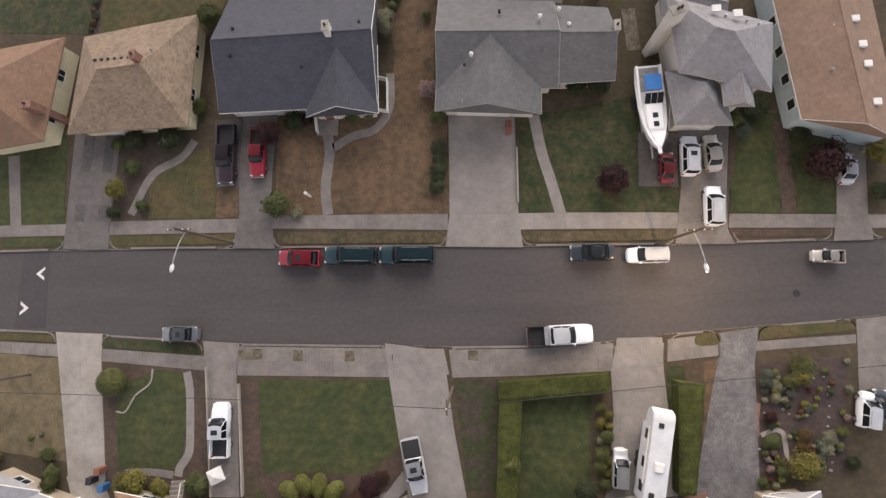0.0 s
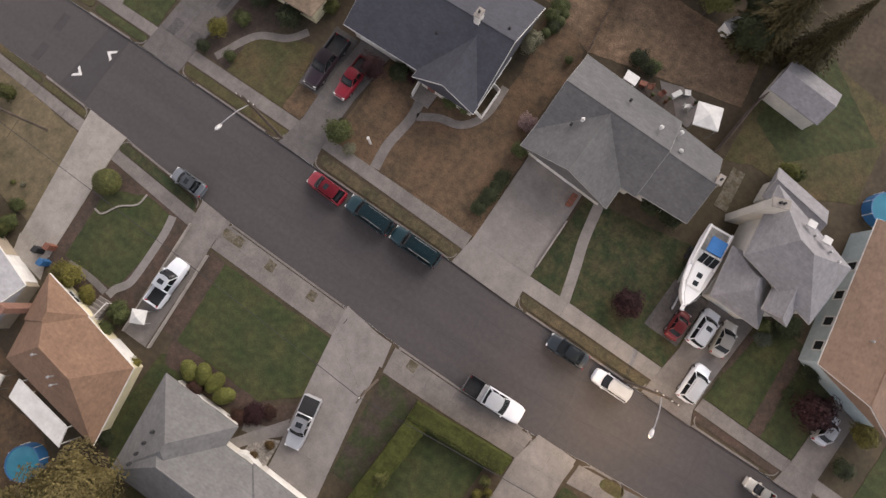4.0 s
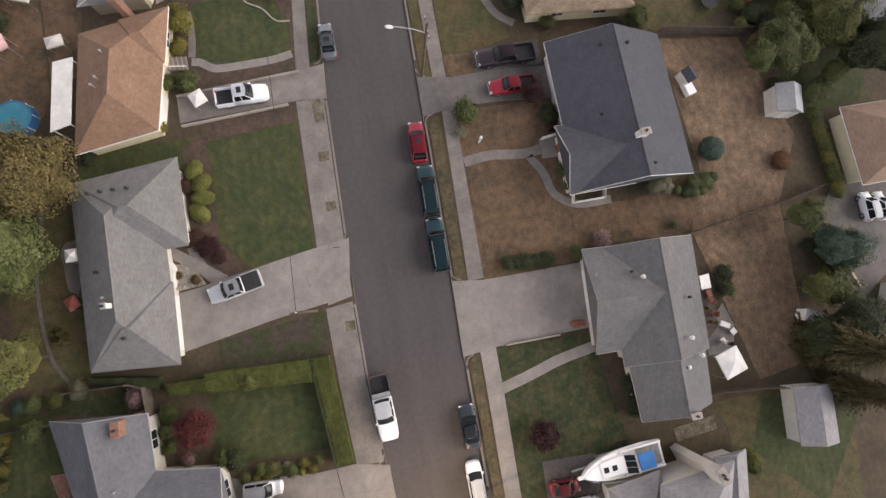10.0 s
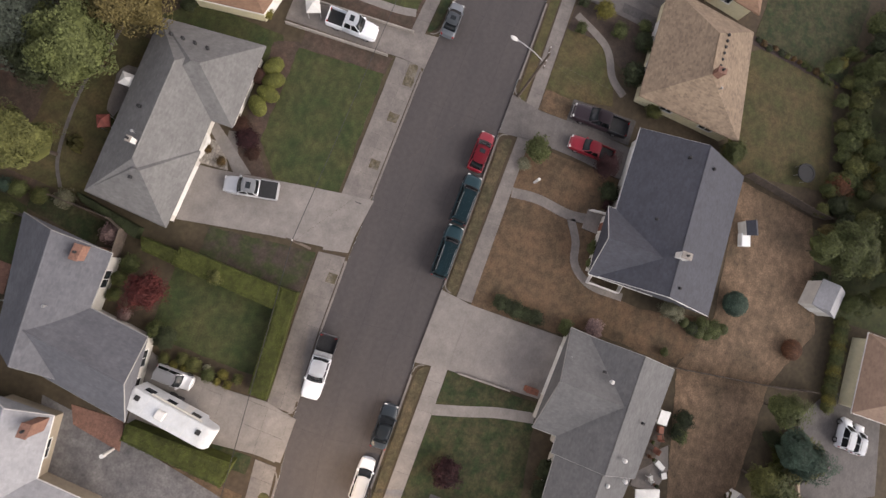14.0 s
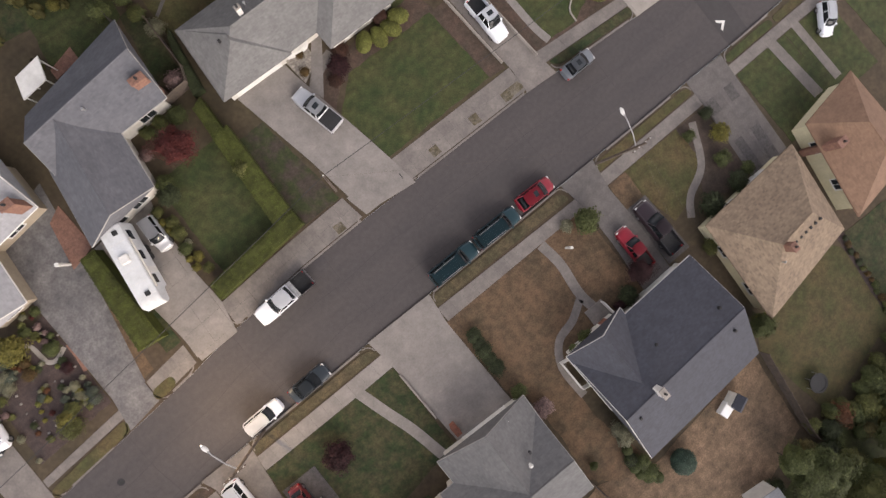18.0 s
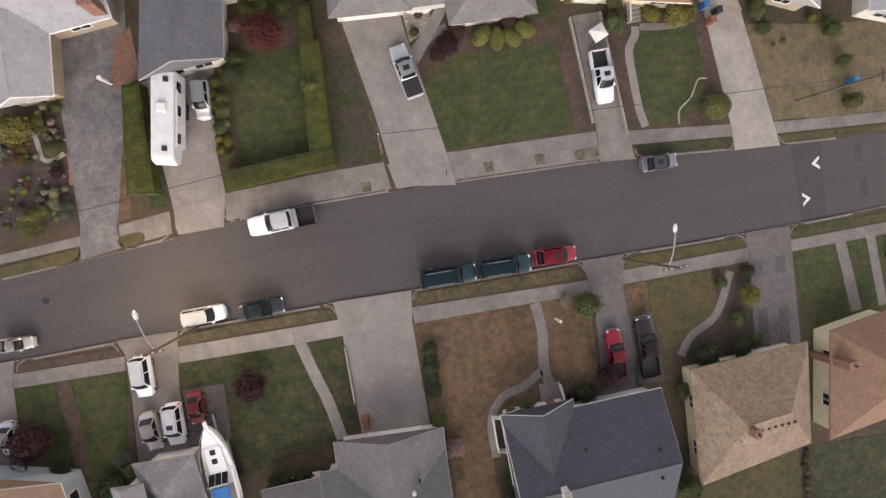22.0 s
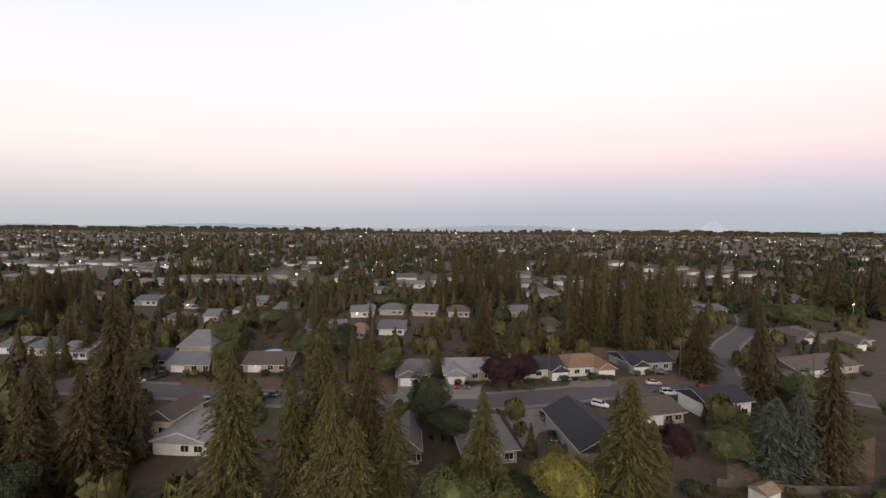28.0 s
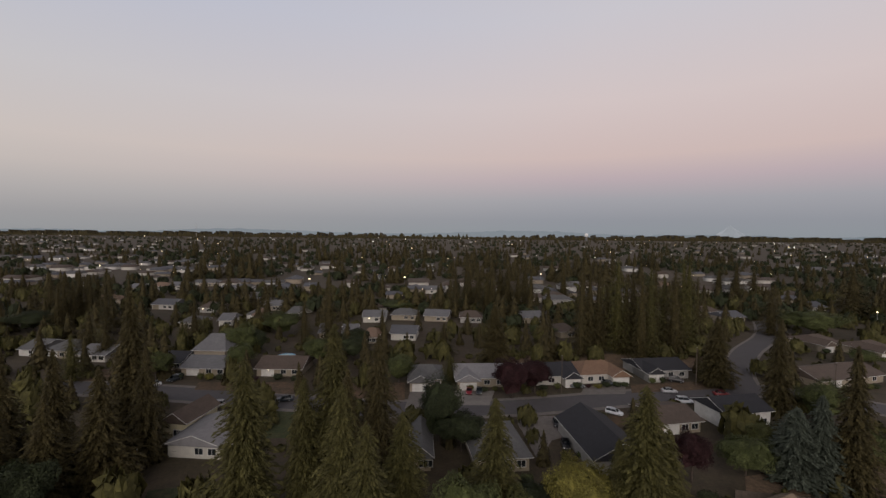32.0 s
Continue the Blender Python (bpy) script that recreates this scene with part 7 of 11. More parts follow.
bush("pale", 33.7, -6.0, 0.29, 0.4, "pale plant in the front garden")
bush("pale", 33.5, -8.5, 0.40, 0.5, "pale plant in the front garden")
bush("pink", 33.1, -11.0, 0.40, 0.5, "pink plant in the front garden")
bush("olive", 32.5, -12.2, 0.52, 0.6, "olive plant in the front garden")
bush("dark", 32.9, -14.8, 0.68, 1.0, "dark shrub in the front garden")
bush("maroon", -10.9, -17.4, 1.14, 0.7, "low dark red shrub")
bush("russet", -12.0, -18.5, 0.92, 0.6, "low russet shrub among the gardens")
bush("russet", -9.7, -16.5, 0.80, 0.5, "low russet shrub among the gardens")
bush("brown", -8.6, -20.5, 0.46, 0.6, "small russet plant among the gardens")
bush("brown", -7.9, -18.9, 0.52, 0.6, "small russet plant among the gardens")
bush("dark", 9.3, -17.4, 0.96, 1.5, "dark green shrub among the gardens")
bush("green", 9.0, -18.3, 0.91, 1.4, "green shrub in the front garden")
bush("pink", 8.6, -21.6, 0.63, 0.9, "pink flowering shrub among the gardens")
bush("green", 4.3, -22.8, 0.74, 1.0, "rounded green shrub among the gardens")
bush("green", 5.7, -23.1, 0.68, 1.0, "rounded green shrub among the gardens")
bush("green", 7.1, -23.0, 0.63, 1.0, "rounded green shrub among the gardens")
bush("pink", 2.0, -25.2, 0.96, 1.6, "white flowering shrub among the gardens")
bush("green", 0.2, -30.2, 0.69, 0.9, "rounded shrub in the front garden")
bush("green", 0.7, -32.2, 0.69, 0.9, "rounded shrub in the front garden")
bush("green", 0.7, -34.1, 0.69, 0.9, "rounded shrub in the front garden")
bush("green", -8.8, 35.9, 1.02, 1.2, "green shrub in the front garden")
bush("green", -8.8, 34.5, 0.91, 1.2, "green shrub in the front garden")
bush("dark", -8.0, 33.5, 0.80, 1.0, "dark shrub in the front garden")
bush("pale", -9.2, 30.5, 1.36, 1.8, "pale flowering shrub among the gardens")
bush("pink", -4.4, 22.5, 1.14, 1.2, "straggly pinkish shrub among the gardens")
bush("green", -3.4, 19.5, 0.68, 1.0, "green shrub in the front garden")
bush("yellow", -29.0, 32.3, 1.25, 1.7, "golden-green shrub beside the eaves")
bush("olive", -29.9, 22.0, 0.91, 1.2, "clipped olive shrub among the gardens")
bush("dark", 1.6, 35.2, 1.02, 1.5, "dark green shrub by the patio")
bush("green", 3.4, 35.2, 0.91, 1.3, "green shrub by the patio")
bush("green", -40.1, 44.4, 0.91, 1.5, "round green shrub in a row")
bush("olive", -37.7, 46.5, 0.96, 1.6, "round olive shrub in a row")
bush("green", -35.6, 45.6, 0.96, 1.6, "round green shrub in a row")
bush("green", -33.6, 46.2, 0.96, 1.6, "round green shrub in a row")
bush("yellow", -32.5, 48.2, 0.91, 1.5, "golden shrub in a row")
bush("red", -29.5, 46.5, 1.02, 1.6, "rust-red shrub in the front garden")
bush("olive", -26.3, 45.3, 0.91, 1.4, "olive shrub in the front garden")
bush("green", -45.0, 46.1, 1.02, 1.6, "green shrub in the front garden")
bush("dark", -42.0, 47.2, 0.91, 1.6, "dark shrub in the front garden")
bush("yellow", -35.3, -16.9, 1.13, 1.6, "golden rounded shrub among the gardens")
bush("yellow", -32.3, -17.3, 0.74, 1.1, "golden shrub by the steps")
bush("green", -28.3, -16.9, 1.02, 1.3, "green shrub by the steps")
bush("green", -28.2, -19.2, 0.97, 1.2, "green shrub by the house")
bush("yellow", -23.6, -20.1, 0.63, 1.0, "small golden shrub among the gardens")
bush("green", -4.6, 31.1, 0.51, 0.8, "green shrub in the front garden")
bush("dark", -21.4, -27.2, 0.80, 1.1, "dark shrub in the front garden")
bush("dark", 3.1, 34.9, 1.02, 1.3, "dark shrub by the patio")
bush("pale", 26.3, -16.9, 0.34, 0.6, "cream flowering plant among the gardens")
bush("yellow", 26.1, -17.1, 0.23, 0.5, "yellow flowering plant among the gardens")
bush("green", 25.1, -16.6, 0.46, 0.8, "leafy green plant among the gardens")
bush("olive", 26.8, -16.4, 0.34, 0.6, "olive plant in the front garden")
bush("red", 25.8, -16.4, 0.23, 0.4, "small red plant among the gardens")
bush("pink", 25.8, -15.6, 0.23, 0.5, "pink flowering plant among the gardens")
bush("pink", 25.8, -14.6, 0.29, 0.5, "pink flowering plant among the gardens")
bush("pale", 26.1, -14.8, 0.17, 0.4, "cream flowering plant among the gardens")
bush("yellow", 26.6, -14.4, 0.23, 0.5, "yellow flowering plant among the gardens")
bush("green", 25.6, -14.1, 0.34, 0.6, "leafy green plant among the gardens")
bush("olive", 26.5, -13.3, 0.52, 0.7, "olive spreading plant among the gardens")
bush("green", 25.9, -13.3, 0.46, 0.6, "leafy green plant among the gardens")
bush("brown", 28.9, -13.5, 0.52, 0.5, "brown low plant among the gardens")
bush("pale", 30.7, -13.6, 0.63, 1.0, "cream flowering shrub among the gardens")
bush("blue", 30.0, -14.6, 0.63, 1.0, "grey-green shrub in the front garden")
bush("pale", 29.6, -10.8, 0.23, 0.4, "pale low plant among the gardens")
bush("yellow", 29.2, -10.8, 0.29, 0.4, "low yellow plant among the gardens")
bush("pale", 28.9, -10.9, 0.23, 0.4, "pale low plant among the gardens")
bush("yellow", 30.7, -9.3, 0.23, 0.4, "small yellow plant among the gardens")
bush("pale", 27.0, -9.2, 0.46, 0.8, "cream flowering shrub among the gardens")
bush("yellow", 27.1, -8.6, 0.34, 0.6, "yellow flowering shrub among the gardens")
bush("pale", 26.1, -9.4, 0.29, 0.5, "white flowering plant among the gardens")
bush("maroon", 26.4, -10.9, 0.57, 0.8, "dark purple plant among the gardens")
bush("blue", 26.2, -7.8, 0.57, 0.9, "grey-green shrub in the front garden")
bush("pale", 27.5, -7.4, 0.23, 0.4, "white flowering plant among the gardens")
bush("yellow", 29.3, -7.3, 0.85, 1.2, "golden-green spreading shrub among the gardens")
bush("olive", 28.4, -7.7, 0.74, 1.1, "olive spreading shrub among the gardens")
bush("olive", -43.5, -16.9, 0.62, 1.4, "rounded olive shrub beside the steps")
bush("green", -43.7, -18.2, 0.68, 1.4, "rounded green shrub beside the steps")
bush("green", -51.7, -13.1, 0.85, 1.8, "leafy green shrub along the straw lawn")
bush("olive", -51.6, -14.2, 0.57, 1.6, "olive shrub along the straw lawn")
bush("olive", -52.6, -9.7, 0.79, 1.8, "olive-green shrub along the straw lawn")
bush("olive", -53.0, -5.5, 0.96, 1.9, "olive-green shrub along the straw lawn")
bush("yellow", -49.9, -14.8, 0.57, 1.0, "straggly golden shrub on the straw lawn")
bush("pale", -45.5, -12.5, 0.29, 0.4, "dry pale plant on the straw lawn")
bush("olive", -46.6, -12.9, 0.34, 0.4, "thin olive plant on the straw lawn")


def garden_stone(x, y, r, seed):
    bm = bmesh.new()
    bmesh.ops.create_icosphere(bm, subdivisions=2, radius=r)
    rng = random.Random(seed)
    for v in bm.verts:
        k = rng.uniform(0.82, 1.12)
        v.co = Vector((x + v.co.x * k, y + v.co.y * k * 0.85, 0.12 + r * 0.3 + v.co.z * 0.6 * k))
    return tagged(new("garden_stone", bm_mesh("garden_stone", bm, CONCRETE)), "pale rounded stone edging the garden bed", "stone", "garden stones")


garden_stone(31.2, -15.6, 0.18, 0)
garden_stone(31.4, -14.9, 0.14, 1)
garden_stone(31.6, -14.2, 0.14, 2)
garden_stone(31.4, -12.5, 0.18, 3)
garden_stone(31.4, -11.8, 0.14, 4)
garden_stone(31.6, -11.0, 0.14, 5)
garden_stone(31.8, -10.0, 0.11, 6)
garden_stone(31.8, -9.0, 0.18, 7)
garden_stone(31.9, -8.3, 0.14, 8)
garden_stone(31.6, -7.4, 0.14, 9)
garden_stone(30.7, -7.5, 0.14, 10)
garden_stone(27.7, -10.3, 0.18, 11)
garden_stone(25.3, -13.8, 0.14, 12)
garden_stone(26.1, -10.6, 0.14, 13)
garden_stone(29.8, -12.6, 0.14, 14)
garden_stone(29.5, -12.4, 0.11, 15)
garden_stone(28.2, -10.7, 0.11, 16)
garden_stone(28.1, -8.4, 0.14, 17)
bush("olive", -37.5, -7.2, 1.45, 2.0, "rounded clipped green shrub by the driveway", form="clipped")
bush("teal", -12.2, 37.4, 1.45, 1.9, "rounded blue-green dwarf conifer", form="clipped")
bush("rust", -9.6, 45.9, 1.25, 1.2, "rust-brown rounded shrub in the dry yard", form="clipped")
bush("lime", -18.7, -17.6, 1.16, 1.1, "clipped lime-green rounded shrub", ry=0.82, yaw=151, form="clipped")
bush("lime", -17.3, -17.1, 1.16, 1.1, "clipped lime-green rounded shrub", ry=0.82, yaw=123, form="clipped")
bush("lime", -15.8, -17.1, 1.16, 1.1, "clipped lime-green rounded shrub", ry=0.82, yaw=84, form="clipped")
bush("lime", -14.3, -17.6, 1.16, 1.1, "clipped lime-green rounded shrub", ry=0.82, yaw=41, form="clipped")
bush("russet", -17.2, -18.7, 0.85, 1.0, "clipped russet rounded shrub", form="clipped")
plate("planting_bed", [(-12.0, -20.1), (-13.1, -18.4), (-14.0, -16.7), (-15.5, -16.1), (-17.9, -16.2), (-20.0, -17.5), (-21.5, -18.5), (-22.3, -16.4), (-21.4, -15.1), (-19.0, -15.5), (-16.1, -15.1), (-13.6, -15.4), (-10.8, -15.9), (-8.2, -15.8), (-8.9, -17.4)], 0.132, BARK_SOIL, "bark bed round the clipped shrubs", "garden bed")
bush("olive", -30.4, 45.7, 0.79, 1.5, "olive-green shrub in the overgrown garden belt")
bush("yellow", -36.6, 49.6, 0.94, 1.2, "golden-green shrub in the overgrown garden belt")
bush("green", -46.7, 44.2, 0.67, 1.6, "leafy green shrub in the overgrown garden belt")
bush("olive", -28.9, 45.7, 0.92, 1.7, "olive-green shrub in the overgrown garden belt")
bush("green", -30.3, 50.1, 0.90, 1.6, "leafy green shrub in the overgrown garden belt")
bush("green", -34.9, 49.3, 0.81, 1.6, "leafy green shrub in the overgrown garden belt")
bush("green", -29.0, 45.0, 0.54, 1.8, "leafy green shrub in the overgrown garden belt")
bush("olive", -34.0, 46.8, 0.66, 1.5, "olive-green shrub in the overgrown garden belt")
bush("olive", -36.4, 47.9, 0.87, 1.1, "olive-green shrub in the overgrown garden belt")
bush("bronze", -24.1, 46.5, 0.90, 1.8, "bronze-leaved shrub in the overgrown garden belt")
bush("yellow", -24.5, 50.2, 0.54, 1.6, "golden-green shrub in the overgrown garden belt")
bush("olive", -42.6, 47.7, 0.92, 1.9, "olive-green shrub in the overgrown garden belt")
bush("olive", -24.6, 47.2, 0.73, 1.3, "olive-green shrub in the overgrown garden belt")
bush("olive", -46.3, 45.0, 0.55, 1.7, "olive-green shrub in the overgrown garden belt")
bush("yellow", -44.7, 43.2, 0.77, 1.5, "golden-green shrub in the overgrown garden belt")
bush("olive", -34.2, 47.8, 0.78, 1.2, "olive-green shrub in the overgrown garden belt")
bush("green", -27.6, 48.3, 0.65, 1.8, "leafy green shrub in the overgrown garden belt")
bush("olive", -42.9, 44.9, 0.92, 1.2, "olive-green shrub in the overgrown garden belt")
bush("olive", -30.7, 46.6, 0.81, 1.9, "olive-green shrub in the overgrown garden belt")
bush("green", -23.9, 47.7, 0.93, 1.6, "leafy green shrub in the overgrown garden belt")
bush("olive", -38.0, 46.4, 0.61, 1.9, "olive-green shrub in the overgrown garden belt")
bush("green", -36.7, 47.0, 0.69, 1.7, "leafy green shrub in the overgrown garden belt")
bush("olive", -46.6, 47.6, 0.62, 1.3, "olive-green shrub in the overgrown garden belt")
bush("olive", -37.3, 45.3, 0.89, 1.6, "olive-green shrub in the overgrown garden belt")
bush("dark", -30.3, 50.2, 0.72, 1.3, "dark green shrub in the overgrown garden belt")
bush("bronze", -30.1, 47.8, 0.52, 1.2, "bronze-leaved shrub in the overgrown garden belt")
bush("olive", -44.7, 50.4, 0.67, 1.8, "olive-green shrub in the overgrown garden belt")
bush("green", -28.6, 53.4, 0.64, 1.5, "leafy green shrub in the overgrown garden belt")
bush("dark", -31.1, 51.0, 0.68, 1.1, "dark green shrub in the overgrown garden belt")
bush("yellow", -33.6, 49.7, 0.79, 1.9, "golden-green shrub in the overgrown garden belt")
bush("olive", -32.1, 52.0, 0.84, 1.8, "olive-green shrub in the overgrown garden belt")
bush("olive", -46.1, 49.5, 0.55, 1.0, "olive-green shrub in the overgrown garden belt")
bush("green", -47.6, 52.8, 0.56, 1.3, "leafy green shrub in the overgrown garden belt")
bush("olive", -41.0, 52.1, 0.73, 1.2, "olive-green shrub in the overgrown garden belt")
bush("bronze", -27.8, 51.2, 0.59, 1.7, "bronze-leaved shrub in the overgrown garden belt")
bush("bronze", -31.0, 50.2, 0.90, 1.8, "bronze-leaved shrub in the overgrown garden belt")
bush("yellow", -40.0, 54.3, 0.89, 1.4, "golden-green shrub in the overgrown garden belt")
bush("green", -31.2, 50.9, 0.62, 1.7, "leafy green shrub in the overgrown garden belt")
bush("green", -43.0, 52.7, 0.57, 1.7, "leafy green shrub in the overgrown garden belt")
bush("yellow", -29.9, 54.5, 0.72, 1.6, "golden-green shrub in the overgrown garden belt")
bush("green", -36.4, 52.5, 0.83, 2.0, "leafy green shrub in the overgrown garden belt")
bush("yellow", -33.5, 51.6, 0.84, 1.2, "golden-green shrub in the overgrown garden belt")
bush("olive", -26.0, 55.1, 0.66, 1.3, "olive-green shrub in the overgrown garden belt")
bush("bronze", -46.1, 48.8, 0.54, 1.8, "bronze-leaved shrub in the overgrown garden belt")
plate("path", [(-11.4, -22.5), (-11.6, -20.9), (-10.4, -19.3), (-7.7, -15.9), (-7.3, -17.2), (-8.7, -19.0), (-10.4, -21.0)], 0.15, CONCRETE, "straight concrete path from the porch to the driveway", "path")
plate("lawn", [(0.6, -40.0), (2.1, -33.2), (5.1, -32.3), (10.1, -32.3), (8.1, -40.6)], 0.123, LAWN, "green back lawn of the slate-roofed house", "lawn")
plate("lawn", [(0.3, -33.2), (1.1, -26.3), (3.7, -26.6), (2.2, -33.2)], 0.121, LAWN_DEEP, "dark green strip behind the house", "lawn")
plate("lawn", [(-8.3, -39.4), (-7.4, -34.7), (-3.0, -34.0), (0.3, -33.2), (-1.2, -39.9)], 0.118, BARK_SOIL, "bare brown bed under the trees", "lawn")
bush("olive", 0.8, -32.3, 0.75, 1.0, "olive-green shrub beside the slate-roofed house")
bush("green", 0.8, -34.2, 0.80, 1.0, "leafy green shrub beside the slate-roofed house")
bush("pale", 0.3, -30.2, 0.90, 1.2, "pale flowering shrub beside the slate-roofed house")
bush("teal", 0.8, -35.3, 0.70, 0.9, "blue-green shrub beside the slate-roofed house")
bush("yellow", 3.2, -36.9, 0.70, 0.9, "golden shrub beside the slate-roofed house")
bush("yellow", 5.9, -37.1, 0.60, 0.8, "golden shrub beside the slate-roofed house")
bush("green", 4.0, -22.7, 0.90, 1.2, "leafy green shrub beside the slate-roofed house")
bush("olive", 5.7, -23.2, 0.70, 1.0, "olive-green shrub beside the slate-roofed house")
bush("olive", 7.3, -23.2, 0.60, 0.9, "olive-green shrub beside the slate-roofed house")
tree("green", -45.2, 47.0, 1.54, 3.4, "green leafy tree at the end of the yard")
tree("green", -32.3, 51.7, 1.65, 3.6, "green leafy tree at the end of the yard")
tree("green", -27.4, 53.1, 1.54, 3.4, "green leafy tree at the end of the yard")
tree("green", -16.6, 50.4, 1.11, 3.0, "green leafy tree at the end of the yard")
tree("olive", -18.7, 54.0, 1.32, 3.4, "olive leafy tree at the end of the yard")
tree("olive", -25.2, 52.1, 1.22, 3.0, "olive leafy tree at the end of the yard")
tree("green", -43.2, 41.6, 1.00, 2.6, "green leafy tree at the end of the yard")
tree("olive", -26.7, 50.0, 1.22, 3.0, "olive leafy tree at the end of the yard")
tree("dark", 0.4, 45.2, 0.90, 2.2, "dark green leafy tree at the end of the yard")
tree("olive", -39.1, 51.3, 1.44, 3.2, "olive leafy tree at the end of the yard")
tree("green", -35.0, 49.2, 1.22, 3.0, "green leafy tree at the end of the yard")
tree("bronze", -44.2, 51.2, 1.32, 3.4, "bronze leafy tree at the end of the yard")
plate("driveway_stain", [(-43.5, 19.7), (-42.2, 19.6), (-42.8, 9.8), (-44.0, 9.9)], 0.19, GRAVEL, "dark tyre-stained strip on the driveway", "driveway")
plate("driveway_stain", [(-41.0, 19.6), (-39.9, 19.5), (-40.0, 9.7), (-41.2, 9.8)], 0.19, GRAVEL, "dark tyre-stained strip on the old driveway", "driveway")
tree("red", 5.7, -19.9, 1.65, 3.6, "red-leaved maple tree among the gardens")
tree("green", -12.6, -32.1, 3.22, 7.5, "broad green tree behind the house")
tree("bronze", -18.9, -29.9, 3.50, 8.0, "large olive-bronze maple tree")
tree("olive", -3.3, -32.8, 2.51, 7.0, "olive-green tree in the front garden")
tree("dark", -9.9, -34.9, 1.86, 6.0, "dark green tree among the gardens")
tree("green", -21.4, 45.4, 2.18, 4.0, "leafy green tree among the gardens")
tree("olive", -21.9, 50.6, 1.97, 4.0, "olive-green tree in the front garden")
tree("green", -2.9, 44.8, 1.95, 4.4, "rounded green tree among the gardens")
tree("green", 4.9, 45.0, 1.64, 4.0, "green tree in the front garden")
tree("dark", 9.7, 42.3, 1.83, 5.0, "dark green tree among the gardens")
tree("pale", -9.0, 29.4, 1.00, 3.0, "small pale flowering tree")
tree("green", -28.1, 31.7, 1.22, 3.2, "green garden tree among the gardens")
tree("maroon", -21.4, 18.3, 1.34, 2.6, "dark purple-leaved tree among the gardens")
tree("olive", 4.9, 44.0, 1.63, 4.5, "olive-green tree in the front garden")
tree("dark", 9.1, 45.9, 2.44, 6.0, "dark spreading tree among the gardens")
conifer("olive", 1.7, 48.9, 2.57, 4.6, "broad olive-green conifer among the gardens")
conifer("conifer", 11.2, 43.8, 3.21, 11.0, "large dark conifer among the gardens")
conifer("conifer", 15.7, 44.6, 2.42, 10.0, "dark conifer in the front garden")

plate("lawn", [(-60.0, 48.8), (-22.0, 48.9), (-14.8, 50.2), (-15.2, 60.0), (-60.0, 62.0)], 0.118, LAWN, "shaded green strip beyond the hedge row", "lawn")
plate("lawn", [(14.8, 30.6), (14.6, 40.6), (15.5, 47.4), (27.8, 45.0), (28.4, 33.8), (23.5, 31.6), (17.6, 31.8)], 0.123, LAWN_OLIVE, "patchy green back lawn round the outbuilding", "lawn")
for kind, name, x, y, rad, hh in (
        ("green", "round green", -45.1, 46.8, 1.5, 2.4), ("green", "round green", -43.0, 46.4, 1.2, 2.0), ("olive", "round olive", -40.8, 46.5, 1.3, 2.2), ("green", "round green", -38.9, 46.9, 1.2, 2.0),
        ("green", "round green", -37.3, 47.3, 1.4, 2.3), ("green", "round green", -35.2, 46.4, 1.3, 2.2), ("olive", "round olive", -32.7, 47.8, 1.5, 2.4), ("green", "leafy green", -31.0, 47.6, 1.2, 2.0),
        ("rust", "rust-red", -29.8, 46.6, 1.4, 2.0), ("dark", "dark green", -27.6, 47.0, 1.4, 1.8), ("dark", "dark green", -25.4, 48.6, 1.6, 2.2), ("dark", "dark green", -48.6, 47.4, 1.7, 2.6),
        ("green", "leafy green", -51.4, 46.6, 1.6, 2.4), ("dark", "dark green", -18.4, 47.6, 1.1, 1.4), ("green", "leafy green", -17.2, 52.8, 1.4, 2.0)):
    bush(kind, x, y, rad, hh, f"{name} shrub along the back yards")
for kind, name, x, y, rad, hh in (
        ("green", "leafy green", -22.7, 47.8, 3.0, 5.0), ("olive", "olive-green", -24.5, 54.2, 3.2, 6.0), ("bronze", "bronze-leaved", -45.0, 54.0, 2.8, 5.0), ("olive", "olive-green", -39.6, 54.4, 3.0, 6.0),
        ("green", "leafy green", -32.3, 55.0, 3.2, 6.4), ("olive", "olive-green", -28.4, 57.4, 3.0, 6.0), ("dark", "dark", -36.0, 58.6, 3.4, 7.0), ("green", "leafy green", -48.6, 57.4, 3.4, 7.0),
        ("dark", "dark", -20.0, 57.8, 3.2, 6.4), ("green", "leafy green", -53.0, 52.0, 2.8, 5.0), ("green", "leafy green", 5.5, 46.6, 1.9, 3.6), ("teal", "feathery blue-green", 1.3, 46.9, 2.6, 5.4)):
    tree(kind, x, y, rad, hh, f"{name} tree beyond the back fences")

for i in range(15):
    u, rng = i / 14, random.Random(i + 70)
    bush(rng.choice(("dark", "green", "brown", "olive")), -43.6 + 1.1 * u + rng.uniform(-0.3, 0.3), 32.4 + 11.6 * u, rng.uniform(0.25, 0.55), rng.uniform(0.3, 0.7), "low plant in the border between two lawns")

for x, y, rad in ((-8.4, 32.4, 0.6), (-8.0, 33.4, 0.65), (-7.8, 34.4, 0.65), (-7.9, 35.4, 0.65), (-8.3, 36.3, 0.65), (-9.1, 37.1, 0.65)):
    bush("green", x, y, rad, 0.9, "small clipped green shrub in a curved row", form="clipped")
bush("lime", 20.3, 32.2, 1.0, 2.6, "bright green climbing shrub at the house corner")
bush("green", 21.4, 32.6, 0.8, 2.0, "leafy green shrub at the house corner")

